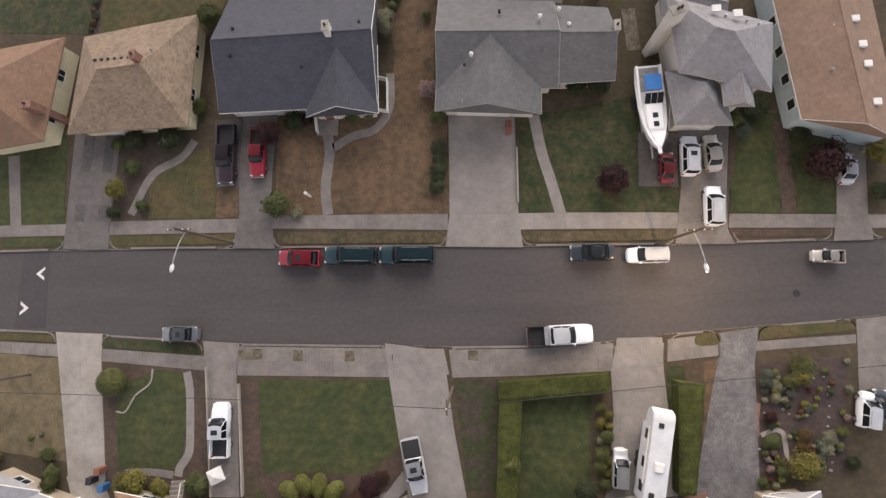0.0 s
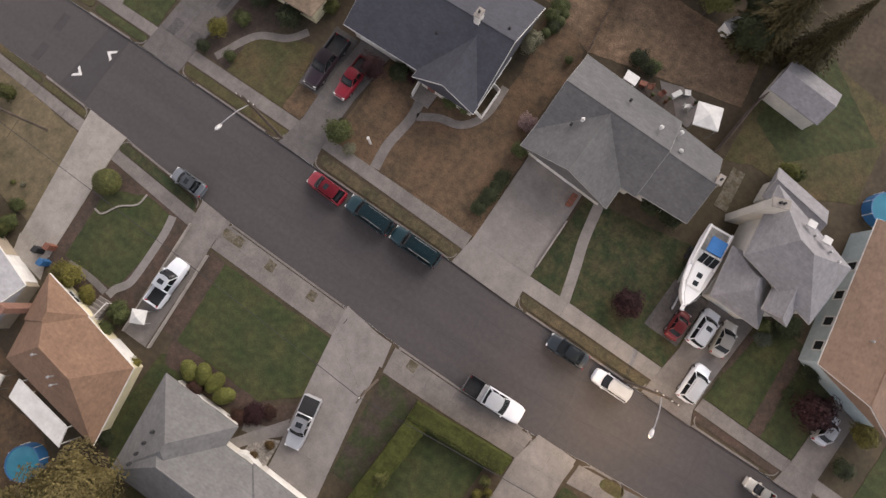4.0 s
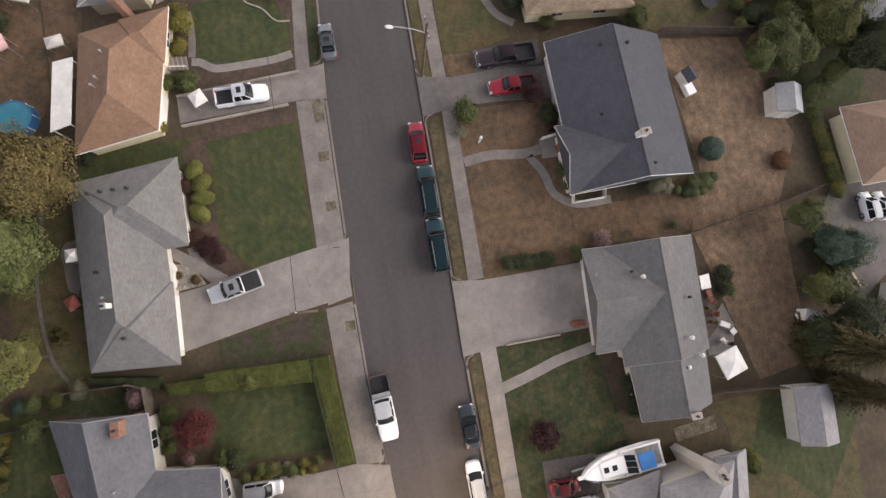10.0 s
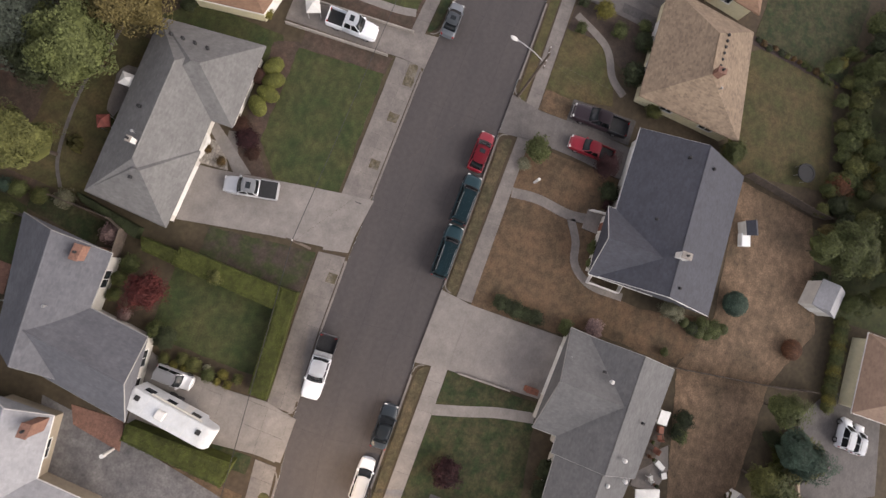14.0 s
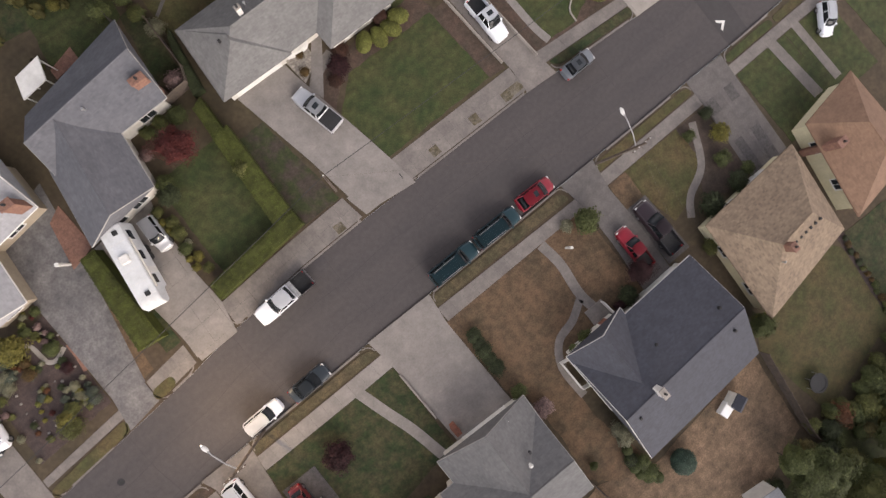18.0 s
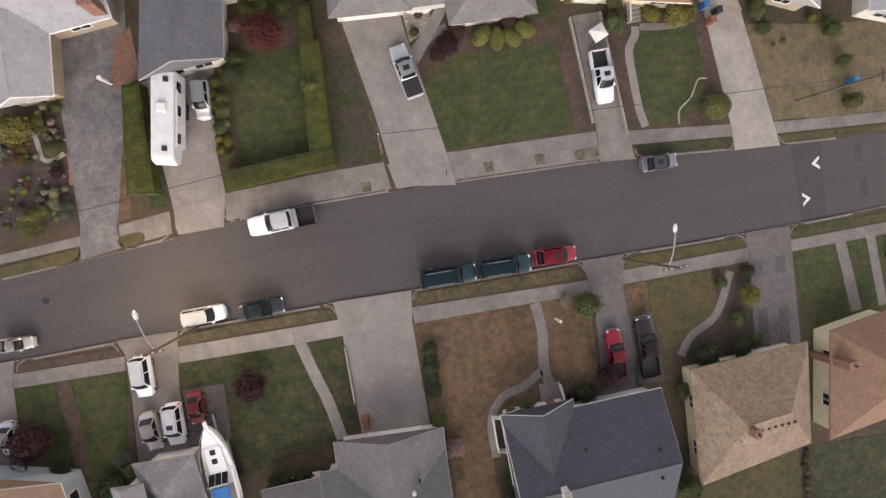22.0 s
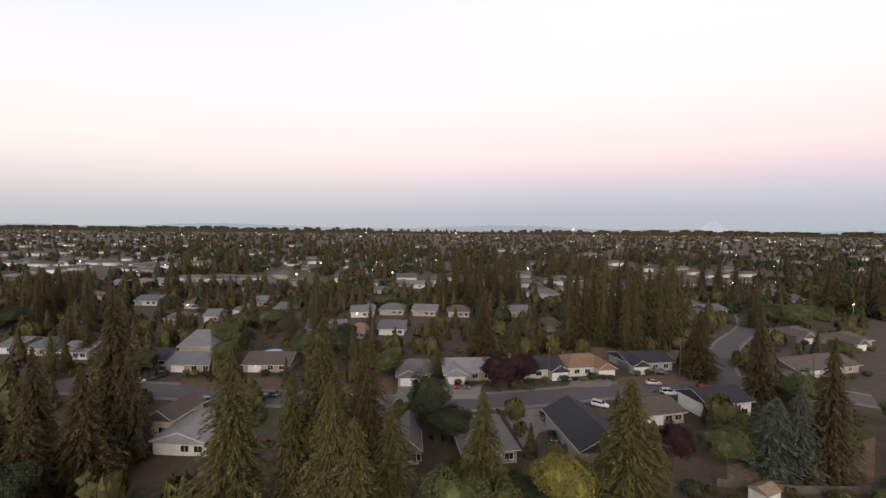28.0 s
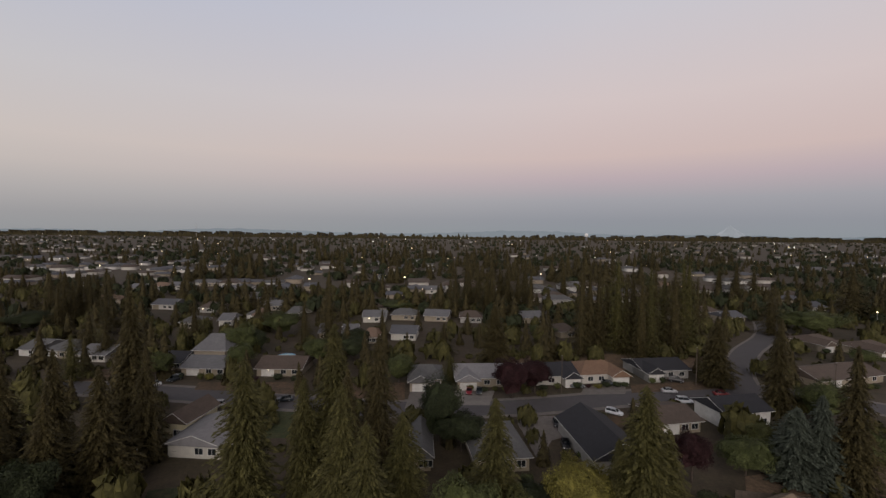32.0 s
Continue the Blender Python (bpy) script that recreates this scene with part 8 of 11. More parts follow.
rng = random.Random(91)
for i in range(34):
    kind, name = rng.choice((("pale", "white flowering"), ("lime", "lime-green"), ("dark", "dark green"), ("dark", "dark green"), ("olive", "olive-green"), ("rust", "rust-coloured"), ("blue", "grey-green")))
    bush(kind, rng.uniform(26.0, 33.0), rng.uniform(-15.4, -6.4), rng.uniform(0.22, 0.5), rng.uniform(0.25, 0.6), f"small {name} plant in the front garden bed")

# ---- yard things ----
boat(17.6, 18.7, -88, 0.13, 8.7, 2.7)
rv(15.3, -13.6, 78, 0.155, 8.1, 1.9, 3.0)
shed(-16.3, 47.6, 3.3, 3.2, 2.7, 168, ROOF_WHITE, OFF_WHITE, "white garden shed with a grey gable roof")
shed(-21.0, 36.8, 1.7, 1.4, 1.9, 20, ROOF_NAVY, WHITE_PAINT, "small white playhouse with a dark roof", "playhouse")
tagged(new("play_table", bm_mesh("play_table", boxed(-0.75, 0.75, -0.55, 0.55, 0.05, 0.75, 0.05), HULL)), "white plastic play table beside the playhouse", "table").matrix_world = pose(-19.7, 37.0, 0.06, 0, 0, 15)
shed(17.6, 40.4, 6.0, 4.4, 2.7, 172, ROOF_SILVER, OFF_WHITE, "grey-roofed outbuilding with skylights", "outbuilding")
shed(5.1, 49.0, 1.8, 1.8, 2.2, 20, ROOF_TAN, WOOD, "small tan-roofed shed among the gardens")
shed(8.0, 43.6, 1.6, 1.4, 2.0, 60, ROOF_WHITE, WHITE_PAINT, "small white shed among the gardens")
pool(30.8, 34.5, 1.85, 1.1, "round above-ground pool with blue water")
canopy_tent(10.5, 32.3, 2.6, 2.6, 2.4, 15, "white pop-up canopy tent on the patio")
patio_cover([(1.3, 31.2), (1.2, 32.3), (2.7, 32.2), (2.7, 31.1)], 2.3, "narrow white patio cover at the back of the house")
tagged(new("deck", bm_mesh("deck", slab([(3.0, 32.4), (3.0, 33.7), (7.0, 33.3), (8.1, 32.0), (8.1, 31.6)], 0.05, 0.45), WOOD)), "weathered wooden deck with clutter", "deck")


def garden_chair(x, y, yaw, z, material, label):
    top = empty("garden_chair", pose(x, y, z, 0, 0, yaw), label, "chair", "garden chairs")
    part("seat", boxed(-0.28, 0.28, -0.28, 0.28, 0.38, 0.43, 0.015), material, top)
    part("backrest", boxed(-0.30, -0.24, -0.28, 0.28, 0.43, 0.9, 0.015), material, top)
    for sy in (-0.3, 0.3):
        part("armrest", boxed(-0.26, 0.28, sy - 0.03, sy + 0.03, 0.6, 0.63, 0.008), material, top)
        for sx in (-0.25, 0.25):
            part("leg", tube(bmesh.new(), (sx, sy * 0.9, -0.02), (sx, sy * 0.9, 0.6), 0.022, 0.022, 6), material, top)


def plant_pot(x, y, z, rad, kind, label):
    top = empty("plant_pot", pose(x, y, z), label, "plant pot", "plant pots")
    part("pot", tube(bmesh.new(), (0, 0, -0.02), (0, 0, rad * 1.5), rad * 0.7, rad, 10), BRICK, top)
    c = part("plant", crown(kind, 0, "small"), None, top)
    c.matrix_local = pose(0, 0, rad * 1.9) @ Matrix.Diagonal((rad * 1.2, rad * 1.2, rad, 1))


def storage_box(x, y, z, wx, wy, h, yaw, material, label):
    top = empty("storage_box", pose(x, y, z, 0, 0, yaw), label, "box")
    part("body", boxed(-wx / 2, wx / 2, -wy / 2, wy / 2, -0.02, h * 0.86, 0.02), material, top)
    part("lid", boxed(-wx / 2 - 0.03, wx / 2 + 0.03, -wy / 2 - 0.03, wy / 2 + 0.03, h * 0.86, h, 0.02), material, top)


garden_chair(4.2, 33.0, 200, 0.45, CEDAR, "red-stained wooden garden chair on the deck")
garden_chair(5.6, 32.9, 250, 0.45, CEDAR, "red-stained wooden garden chair on the deck")
garden_chair(8.6, 33.4, 120, 0.155, WHITE_PAINT, "white plastic garden chair on the patio")
storage_box(3.4, 32.9, 0.45, 0.7, 0.5, 0.5, 10, CEDAR, "low red-brown storage box on the deck")
storage_box(7.0, 34.0, 0.155, 1.1, 0.5, 0.55, 60, WHITE_PAINT, "long white storage box on the patio")
storage_box(7.9, 34.8, 0.12, 0.6, 0.6, 0.5, 25, METAL, "grey metal box on the patio")
for x, y, z, rad, kind in ((4.9, 32.4, 0.45, 0.2, "green"), (6.4, 32.5, 0.45, 0.18, "rust"), (6.6, 33.1, 0.45, 0.16, "green"), (9.2, 34.3, 0.155, 0.22, "dark")):
    plant_pot(x, y, z, rad, kind, "terracotta pot with a leafy plant")
plate("patio", [(16.3, 25.8), (16.0, 30.5), (17.4, 30.5), (17.7, 25.8)], 0.153, VERGE_WEEDS, "strip of pale rubble between the houses", "patio")
plate("patio", [(7.0, 31.9), (4.8, 34.7), (7.3, 35.4), (9.6, 34.7), (10.0, 32.7), (9.9, 31.6)], 0.16, CONCRETE_OLD, "grey concrete patio", "patio")
patio_cover([(-30.9, -26.4), (-24.2, -27.2), (-23.7, -29.0), (-30.6, -28.2)], 2.5, "white flat patio roof behind the brown-roofed house")
patio_cover([(9.4, -32.7), (10.2, -30.7), (12.7, -30.4), (12.0, -32.3)], 2.5, "white patio roof behind the slate-roofed house")
plate("patio", [(7.4, -33.6), (7.5, -32.3), (10.2, -31.9), (10.1, -32.9)], 0.15, BRICK, "red brick patio", "patio")
plate("brick_strip", [(17.6, -22.9), (17.7, -18.2), (20.4, -17.5), (19.2, -22.1)], 0.17, BRICK, "red brick strip beside the driveway", "paving")
plate("patio", [(-13.2, -30.7), (-13.7, -30.3), (-13.8, -29.3), (-9.7, -29.3), (-8.4, -29.6), (-8.9, -30.4), (-9.8, -30.6), (-11.5, -30.7), (-12.4, -30.9)], 0.15, CONCRETE_OLD, "curved concrete patio behind the house", "patio")
canopy_tent(-11.9, -28.6, 1.2, 1.2, 2.0, 0, "white patio umbrella among the gardens", "patio_umbrella")
canopy_tent(-7.6, -29.4, 1.2, 1.1, 1.4, 25, "brick-red patio umbrella among the gardens", "patio_umbrella", mat("red_canvas", (0.22, 0.06, 0.045)))
tagged(new("garden_edging", bm_mesh("garden_edging", ribbon([(-17.5, -32.2), (-14.8, -32.4), (-11.8, -33.1), (-7.2, -33.1), (-2.9, -32.5), (-0.5, -31.3)], 0.30, 0.05, 0.16), CONCRETE_DARK)), "curved stone edging along the back lawn", "edging")
tagged(new("porch_wall", bm_mesh("porch_wall", ribbon([(-10.0, -21.8), (-10.0, -21.2), (-9.5, -20.8), (-8.6, -20.7), (-7.5, -21.0)], 0.3, 0.05, 1.1), WHITE_PAINT)), "curved white rendered porch wall", "wall")
trampoline(-30.0, 42.3, 1.15, "small black trampoline on the back lawn", DARK)
canopy_tent(-25.9, -16.1, 1.5, 1.4, 1.2, 25, "small white tarpaulin shelter on the driveway", "tarpaulin")
bin_(-39.2, -16.8, DARK, "black wheelie bin among the gardens")
bin_(-37.9, -17.5, POOL_BLUE, "blue wheelie bin among the gardens")
bin_(-38.4, -15.9, CEDAR, "brown wheelie bin among the gardens")
bin_(-53.9, -7.6, POOL_BLUE, "blue recycling bin beside the lawn")


def entry_steps(x, y, yaw):
    top = empty("front_steps", pose(x, y, 0.1, 0, 0, yaw), "grey concrete front steps with a white handrail", "steps")
    for k in range(5):
        part("step", boxed(-0.75, 0.75, -0.4 * k - 0.4, -0.4 * k, -0.05, 0.13 * (k + 1), 0.012), CONCRETE_OLD, top)
        part("nosing", boxed(-0.75, 0.75, -0.4 * k - 0.05, -0.4 * k + 0.02, 0.13 * (k + 1) - 0.02, 0.13 * (k + 1) + 0.006), CONCRETE_PALE, top)
    part("landing", boxed(-0.9, 0.9, -3.2, -2.0, -0.05, 0.66, 0.012), CONCRETE_OLD, top)
    rail = part("handrail", tube(bmesh.new(), (0.85, 0.1, 0.95), (0.85, -1.9, 1.6), 0.05, n=8), WHITE_PAINT, top, "white painted handrail")
    for k in (0, 1):
        part("baluster", tube(bmesh.new(), (0.85, -1.8 * k, -0.05), (0.85, -1.8 * k, 0.97 + 0.58 * k), 0.035, n=6), WHITE_PAINT, rail)
    return top


entry_steps(-30.4, -17.0, 4)
plate("driveway", [(-38.4, -16.9), (-42.5, -16.7), (-41.8, -18.6), (-37.4, -19.3)], 0.128, CONCRETE_PALE, "pale concrete apron before the garage", "driveway")
tagged(new("retaining_wall", bm_mesh("retaining_wall", ribbon([(-27.9, -5.9), (-26.8, -18.4)], 0.13, 0.05, 0.55, 0), CONCRETE_PALE)), "low pale concrete driveway wall", "wall")
tagged(new("retaining_wall", bm_mesh("retaining_wall", ribbon([(-24.4, -7.6), (-23.6, -18.3)], 0.13, 0.05, 0.55, 0), CONCRETE_PALE)), "low pale concrete driveway wall", "wall")
tagged(new("garden_edging", bm_mesh("garden_edging", ribbon([(-33.8, -6.1), (-34.0, -7.5), (-35.5, -8.7), (-36.5, -10.3), (-37.5, -10.3)], 0.15, 0.05, 0.25), CONCRETE_PALE)), "curved pale stone garden edging", "edging")
tagged(new("garden_wall", bm_mesh("garden_wall", ribbon([(4.5, 15.9), (4.4, 10.1)], 0.14, 0.05, 0.4, 0), CONCRETE_PALE)), "low pale wall beside the driveway", "wall")
fence([(-27.1, 35.2), (-25.7, 45.2), (-25.7, 46.7)], 1.5, "weathered wooden back fence")
fence([(-3.2, 31.6), (-4.9, 44.7), (-5.9, 49.8)], 1.5, "weathered wooden fence between back yards")
fence([(0.4, -30.9), (0.7, -25.7), (1.3, -24.3), (4.0, -24.1)], 1.7, "dark weathered fence between gardens")
fence([(13.4, 30.3), (14.2, 36.5), (14.8, 39.3)], 1.6, "weathered fence beside the back lawn")
plate("garden_bed", [(-10.0, -21.7), (-9.3, -19.1), (-7.3, -18.1), (-7.0, -21.0)], 0.13, PEBBLES, "pale pebble bed by the porch", "garden bed")
tagged(new("porch_railing", bm_mesh("porch_railing", ribbon([(-10.1, 24.2), (-8.9, 23.9), (-8.9, 20.3), (-10.1, 20.6)], 0.1, 0.3, 1.1, 0), WHITE_PAINT)), "white wooden porch railing", "railing")
tagged(new("porch_railing", bm_mesh("porch_railing", ribbon([(-16.8, 21.2), (-16.5, 18.4)], 0.1, 0.3, 1.1, 0), WHITE_PAINT)), "white railing beside the porch", "railing")
tagged(new("yard_lamp", bm_mesh("yard_lamp", tube(bmesh.new(), (-17.3, 11.6, 0.05), (-17.3, 11.6, 1.7), 0.12, 0.16, 10), WHITE_PAINT)), "white yard lamp on the dry lawn", "lamp")
tagged(new("yard_lamp", bm_mesh("yard_lamp", tube(bmesh.new(), (20.3, -18.1, 0.05), (20.3, -18.1, 1.9), 0.12, 0.2, 10), WHITE_PAINT)), "white yard lamp beside the driveway", "lamp")
bin_(3.7, 17.6, CEDAR, "brown wooden planter by the garage")
bin_(3.7, 18.2, CEDAR, "brown wooden planter by the driveway")
plate("yard_paving", [(-2.6, 49.4), (-6.4, 52.3), (-8.1, 59.5), (3.1, 61.3), (5.7, 54.8), (9.0, 49.7), (7.1, 47.6), (4.1, 50.9)], 0.14, CONCRETE_DARK, "grey paved yard beyond the back fence", "patio")
car("car", "suv", CAR_WHITE, "white car on the yard beyond the fence", -2.6, 54.8, 178, 0.14, stretch=0.74, wide=0.64)
car("car", "wagon", CAR_WHITE, "white van beyond the fence", -2.4, 56.6, 178, 0.14, stretch=0.74, wide=0.64)
car("car", "wagon", CAR_WHITE, "white car on the far driveway", -57.6, 11.5, 55, 0.105, stretch=0.85, wide=0.85)
small_house(-9.6, 57.2, 9.2, 7.8, 0, ROOF_BROWN, CREAM, "brown-roofed house beyond the back fence", 2.3, 3.9, "hipx", False)
small_house(11.1, 55.0, 9.0, 7.0, -30, ROOF_GREY, OFF_WHITE, "grey-roofed house beyond the back fence", 2.3, 3.8, "hipx", False)
small_house(-25.2, 62.6, 8.0, 7.6, 0, ROOF_WHITE, OFF_WHITE, "white-roofed house beyond the back fence", 2.7, 4.3, "gablex", False)

# ---- back yards to the south ----
shed(-62.6, -57.0, 3.8, 3.2, 3.0, 20, ROOF_TAN, OFF_WHITE, "tan-roofed garden shed with white gable")
shed(39.9, -49.6, 2.9, 2.4, 3.0, 60, ROOF_GREY, WHITE_PAINT, "white garden shed with a grey roof")
shed(20.4, -50.6, 4.6, 2.9, 3.0, 90, ROOF_SILVER, OFF_WHITE, "grey-roofed white garden shed")
shed(43.4, -57.4, 3.4, 3.0, 2.8, 100, ROOF_WHITE, WHITE_PAINT, "white-roofed shed behind the fence")
shed(38.9, -58.2, 3.9, 2.9, 2.8, 95, ROOF_SILVER, OFF_WHITE, "silver-roofed shed beside a turquoise cover")
shed(43.7, -43.4, 3.2, 2.6, 2.6, 60, ROOF_GREY, WHITE_PAINT, "white shed with a grey roof by the fence")
pool(-26.5, -33.2, 1.7, 1.0, "small above-ground pool with a blue liner")
pool(38.6, -143.1, 3.14, 1.31, "round blue pool behind the brown-roofed house")
trampoline(-42.7, -41.4, 2.1, "round black trampoline with a blue safety pad", POOL_BLUE)
canopy_tent(33.2, -43.0, 2.4, 2.4, 2.4, 0, "salmon pink garden umbrella", "garden_umbrella", mat("salmon_canvas", (0.55, 0.22, 0.16)))
canopy_tent(-65.3, -51.0, 3.0, 1.6, 1.3, 30, "blue tarpaulin over a load", "tarpaulin", CANVAS_BLUE)
canopy_tent(38.3, -56.0, 2.8, 1.4, 1.1, 80, "turquoise tarpaulin by the shed", "tarpaulin", WATER)
canopy_tent(-33.6, -28.7, 1.6, 1.2, 1.3, 100, "pale tarpaulin over stored goods", "tarpaulin", OFF_WHITE)
canopy_tent(-39.0, -31.6, 2.8, 1.5, 1.5, 70, "pale canvas cover over a small boat", "tarpaulin", OFF_WHITE)
canopy_tent(-33.6, -33.4, 1.6, 1.6, 1.9, 20, "faded pink patio umbrella", "patio_umbrella", mat("pink_canvas", (0.52, 0.33, 0.32)))
plate("lawn", [(39.0, -67.6), (29.9, -69.2), (25.2, -58.2), (35.4, -58.2)], 0.117, LAWN_DEEP, "green back lawn", "lawn")
plate("lawn", [(19.0, -47.2), (5.7, -47.6), (3.9, -36.4), (15.5, -37.6)], 0.119, LAWN_DEEP, "green back lawn behind the slate-roofed house", "lawn")
plate("lawn", [(-17.5, -47.0), (-46.5, -48.6), (-74.0, -46.5), (-66.0, -34.5), (-47.7, -30.5), (-27.8, -30.4), (-19.5, -35.5)], 0.120, LAWN_DRY, "bare dry back yard", "lawn")
plate("lawn", [(-30.6, -27.5), (-52.0, -24.8), (-80.0, -22.0), (-84.0, -40.0), (-68.5, -34.8), (-47.7, -30.3), (-29.0, -30.2)], 0.1195, LAWN_DRY, "dry ground behind the pale-roofed houses", "lawn")
plate("lawn", [(-0.6, -36.2), (-17.4, -35.0), (-16.7, -27.8), (-0.1, -29.0)], 0.121, LAWN_OLIVE, "rough grass behind the grey house", "lawn")
plate("lawn", [(1.8, -46.5), (-12.0, -46.0), (-16.8, -36.0), (-0.4, -36.6)], 0.116, BARK_SOIL, "bare reddish soil under the cedars", "lawn")
plate("lawn", [(36.0, -50.2), (27.8, -50.9), (26.4, -46.2), (34.6, -46.0)], 0.122, LAWN_DRY, "brown garden plot", "lawn")
plate("lawn", [(33.5, -45.6), (22.5, -45.9), (21.8, -38.0), (34.0, -37.0)], 0.116, BARK_SOIL, "dark planted ground behind the white-roofed house", "lawn")
plate("lawn", [(-70.5, -49.6), (-86.0, -50.5), (-80.0, -40.4), (-68.5, -42.4)], 0.127, LAWN_STRAW, "bare tan yard", "lawn")
fence([(3.2, -50.6), (9.4, -51.4), (20.0, -53.0), (30.3, -54.8)], 1.7, "long weathered fence between the back yards")
fence([(43.0, -34.0), (42.6, -42.0), (41.8, -52.0), (41.2, -61.0)], 1.8, "dark weathered fence down the side of the yard", DARK_WOOD)
fence([(3.0, -31.5), (2.6, -38.6), (2.2, -46.5)], 1.7, "dark weathered fence beside the green lawn", DARK_WOOD)
fence([(-19.5, -49.0), (-30.0, -49.4), (-44.0, -50.2)], 1.4, "weathered brown fence across the dry yard")
fence([(-58.0, -61.5), (-70.0, -58.5), (-82.0, -57.5)], 1.5, "weathered fence behind the sheds")


def swing_set(x, y, yaw):
    top = empty("swing_set", pose(x, y, 0.1, 0, 0, yaw), "red-brown wooden climbing frame with a green slide", "swing set")
    for sx in (-1.9, 1.9):
        for sy in (-0.9, 0.9):
            part("leg", tube(bmesh.new(), (sx, sy, -0.02), (sx, sy * 0.15, 2.5), 0.07, 0.06, 6), CEDAR, top)
    part("crossbar", tube(bmesh.new(), (-2.0, 0, 2.5), (2.0, 0, 2.5), 0.07, 0.07, 6), CEDAR, top)
    part("platform", boxed(1.4, 2.9, -0.8, 0.8, 1.35, 1.47, 0.02), CEDAR, top)
    for sy in (-0.7, 0.7):
        part("post", boxed(2.75, 2.88, sy - 0.06, sy + 0.06, 0, 2.6, 0.01), CEDAR, top)
    part("slide", quad([(2.0, -0.3, 1.45), (2.6, -0.3, 1.45), (2.6, -2.9, 0.1), (2.0, -2.9, 0.1)]), LEAF["teal"], top, "moulded green slide")


swing_set(-49.6, -47.6, 25)
# planting behind the houses, garden by garden
for kind, name, x, y, rad, hh in (
        ("lime", "lime-green", 26.9, -45.5, 1.3, 2.8), ("green", "leafy green", 24.3, -47.6, 1.6, 2.4), ("green", "leafy green", 21.8, -45.0, 1.3, 2.0),
        ("dark", "dark green", 30.4, -41.8, 1.5, 1.6), ("maroon", "dark red", 35.8, -44.4, 1.7, 1.6), ("dark", "dark green", 37.8, -40.0, 1.9, 2.0),
        ("olive", "olive-green", 29.0, -53.0, 1.6, 2.4), ("dark", "dark green", 32.4, -52.6, 1.7, 2.6), ("green", "leafy green", 26.2, -53.2, 1.5, 2.2),
        ("pale", "white flowering", 20.6, -38.6, 1.3, 2.4), ("yellow", "golden", 14.6, -49.6, 0.8, 1.1), ("yellow", "golden", 11.5, -49.2, 0.9, 1.2),
        ("lime", "lime-green", 22.6, -56.4, 2.4, 3.6), ("lime", "lime-green", 19.4, -57.0, 2.2, 3.8), ("green", "leafy green", 16.2, -53.6, 1.6, 2.2),
        ("green", "leafy green", 8.6, -49.4, 1.4, 2.0), ("dark", "dark green", 5.2, -49.0, 1.7, 2.6), ("green", "leafy green", 3.4, -37.8, 1.1, 1.9),
        ("dark", "dark green", 2.9, -41.6, 1.2, 2.2), ("green", "leafy green", 3.2, -33.8, 1.0, 2.1), ("dark", "dark green", -17.4, -40.2, 1.6, 2.4),
        ("olive", "olive-green", -18.6, -33.4, 1.2, 2.2), ("green", "leafy green", -53.8, -51.4, 2.6, 3.4), ("lime", "lime-green", -58.8, -50.6, 1.5, 2.4),
        ("green", "leafy green", -57.0, -39.2, 1.5, 2.2), ("dark", "dark green", -58.4, -41.2, 1.3, 1.6), ("green", "leafy green", -68.1, -43.4, 2.0, 2.2),
        ("green", "leafy green", -46.3, -31.4, 1.7, 3.0), ("olive", "olive-green", -52.6, -43.6, 1.0, 1.2), ("lime", "lime-green", -70.2, -52.4, 2.2, 1.2),
        ("yellow", "golden", -46.8, -52.6, 1.2, 1.9), ("dark", "dark green", -52.0, -59.2, 1.9, 2.6), ("olive", "olive-green", -56.0, -54.6, 2.0, 2.2),
        ("dark", "dark green", -31.8, -51.6, 1.9, 3.0), ("green", "leafy green", -33.4, -46.2, 1.3, 2.0), ("dark", "dark green", -20.4, -51.4, 2.0, 3.2),
        ("green", "leafy green", -24.6, -51.2, 1.8, 2.8), ("dark", "dark green", -36.6, -34.0, 1.4, 2.4), ("olive", "olive-green", -74.6, -55.2, 1.8, 2.4),
        ("green", "leafy green", -80.2, -54.0, 2.2, 2.8), ("dark", "dark green", -86.4, -56.8, 2.4, 3.0), ("olive", "olive-green", 26.0, -32.7, 0.9, 1.7),
        ("olive", "olive-green", 32.2, -32.4, 1.4, 2.2), ("green", "leafy green", 36.4, -35.6, 1.7, 2.4), ("dark", "dark green", 40.0, -36.8, 1.6, 2.2)):
    bush(kind, x, y, rad, hh, f"{name} shrub behind the houses")
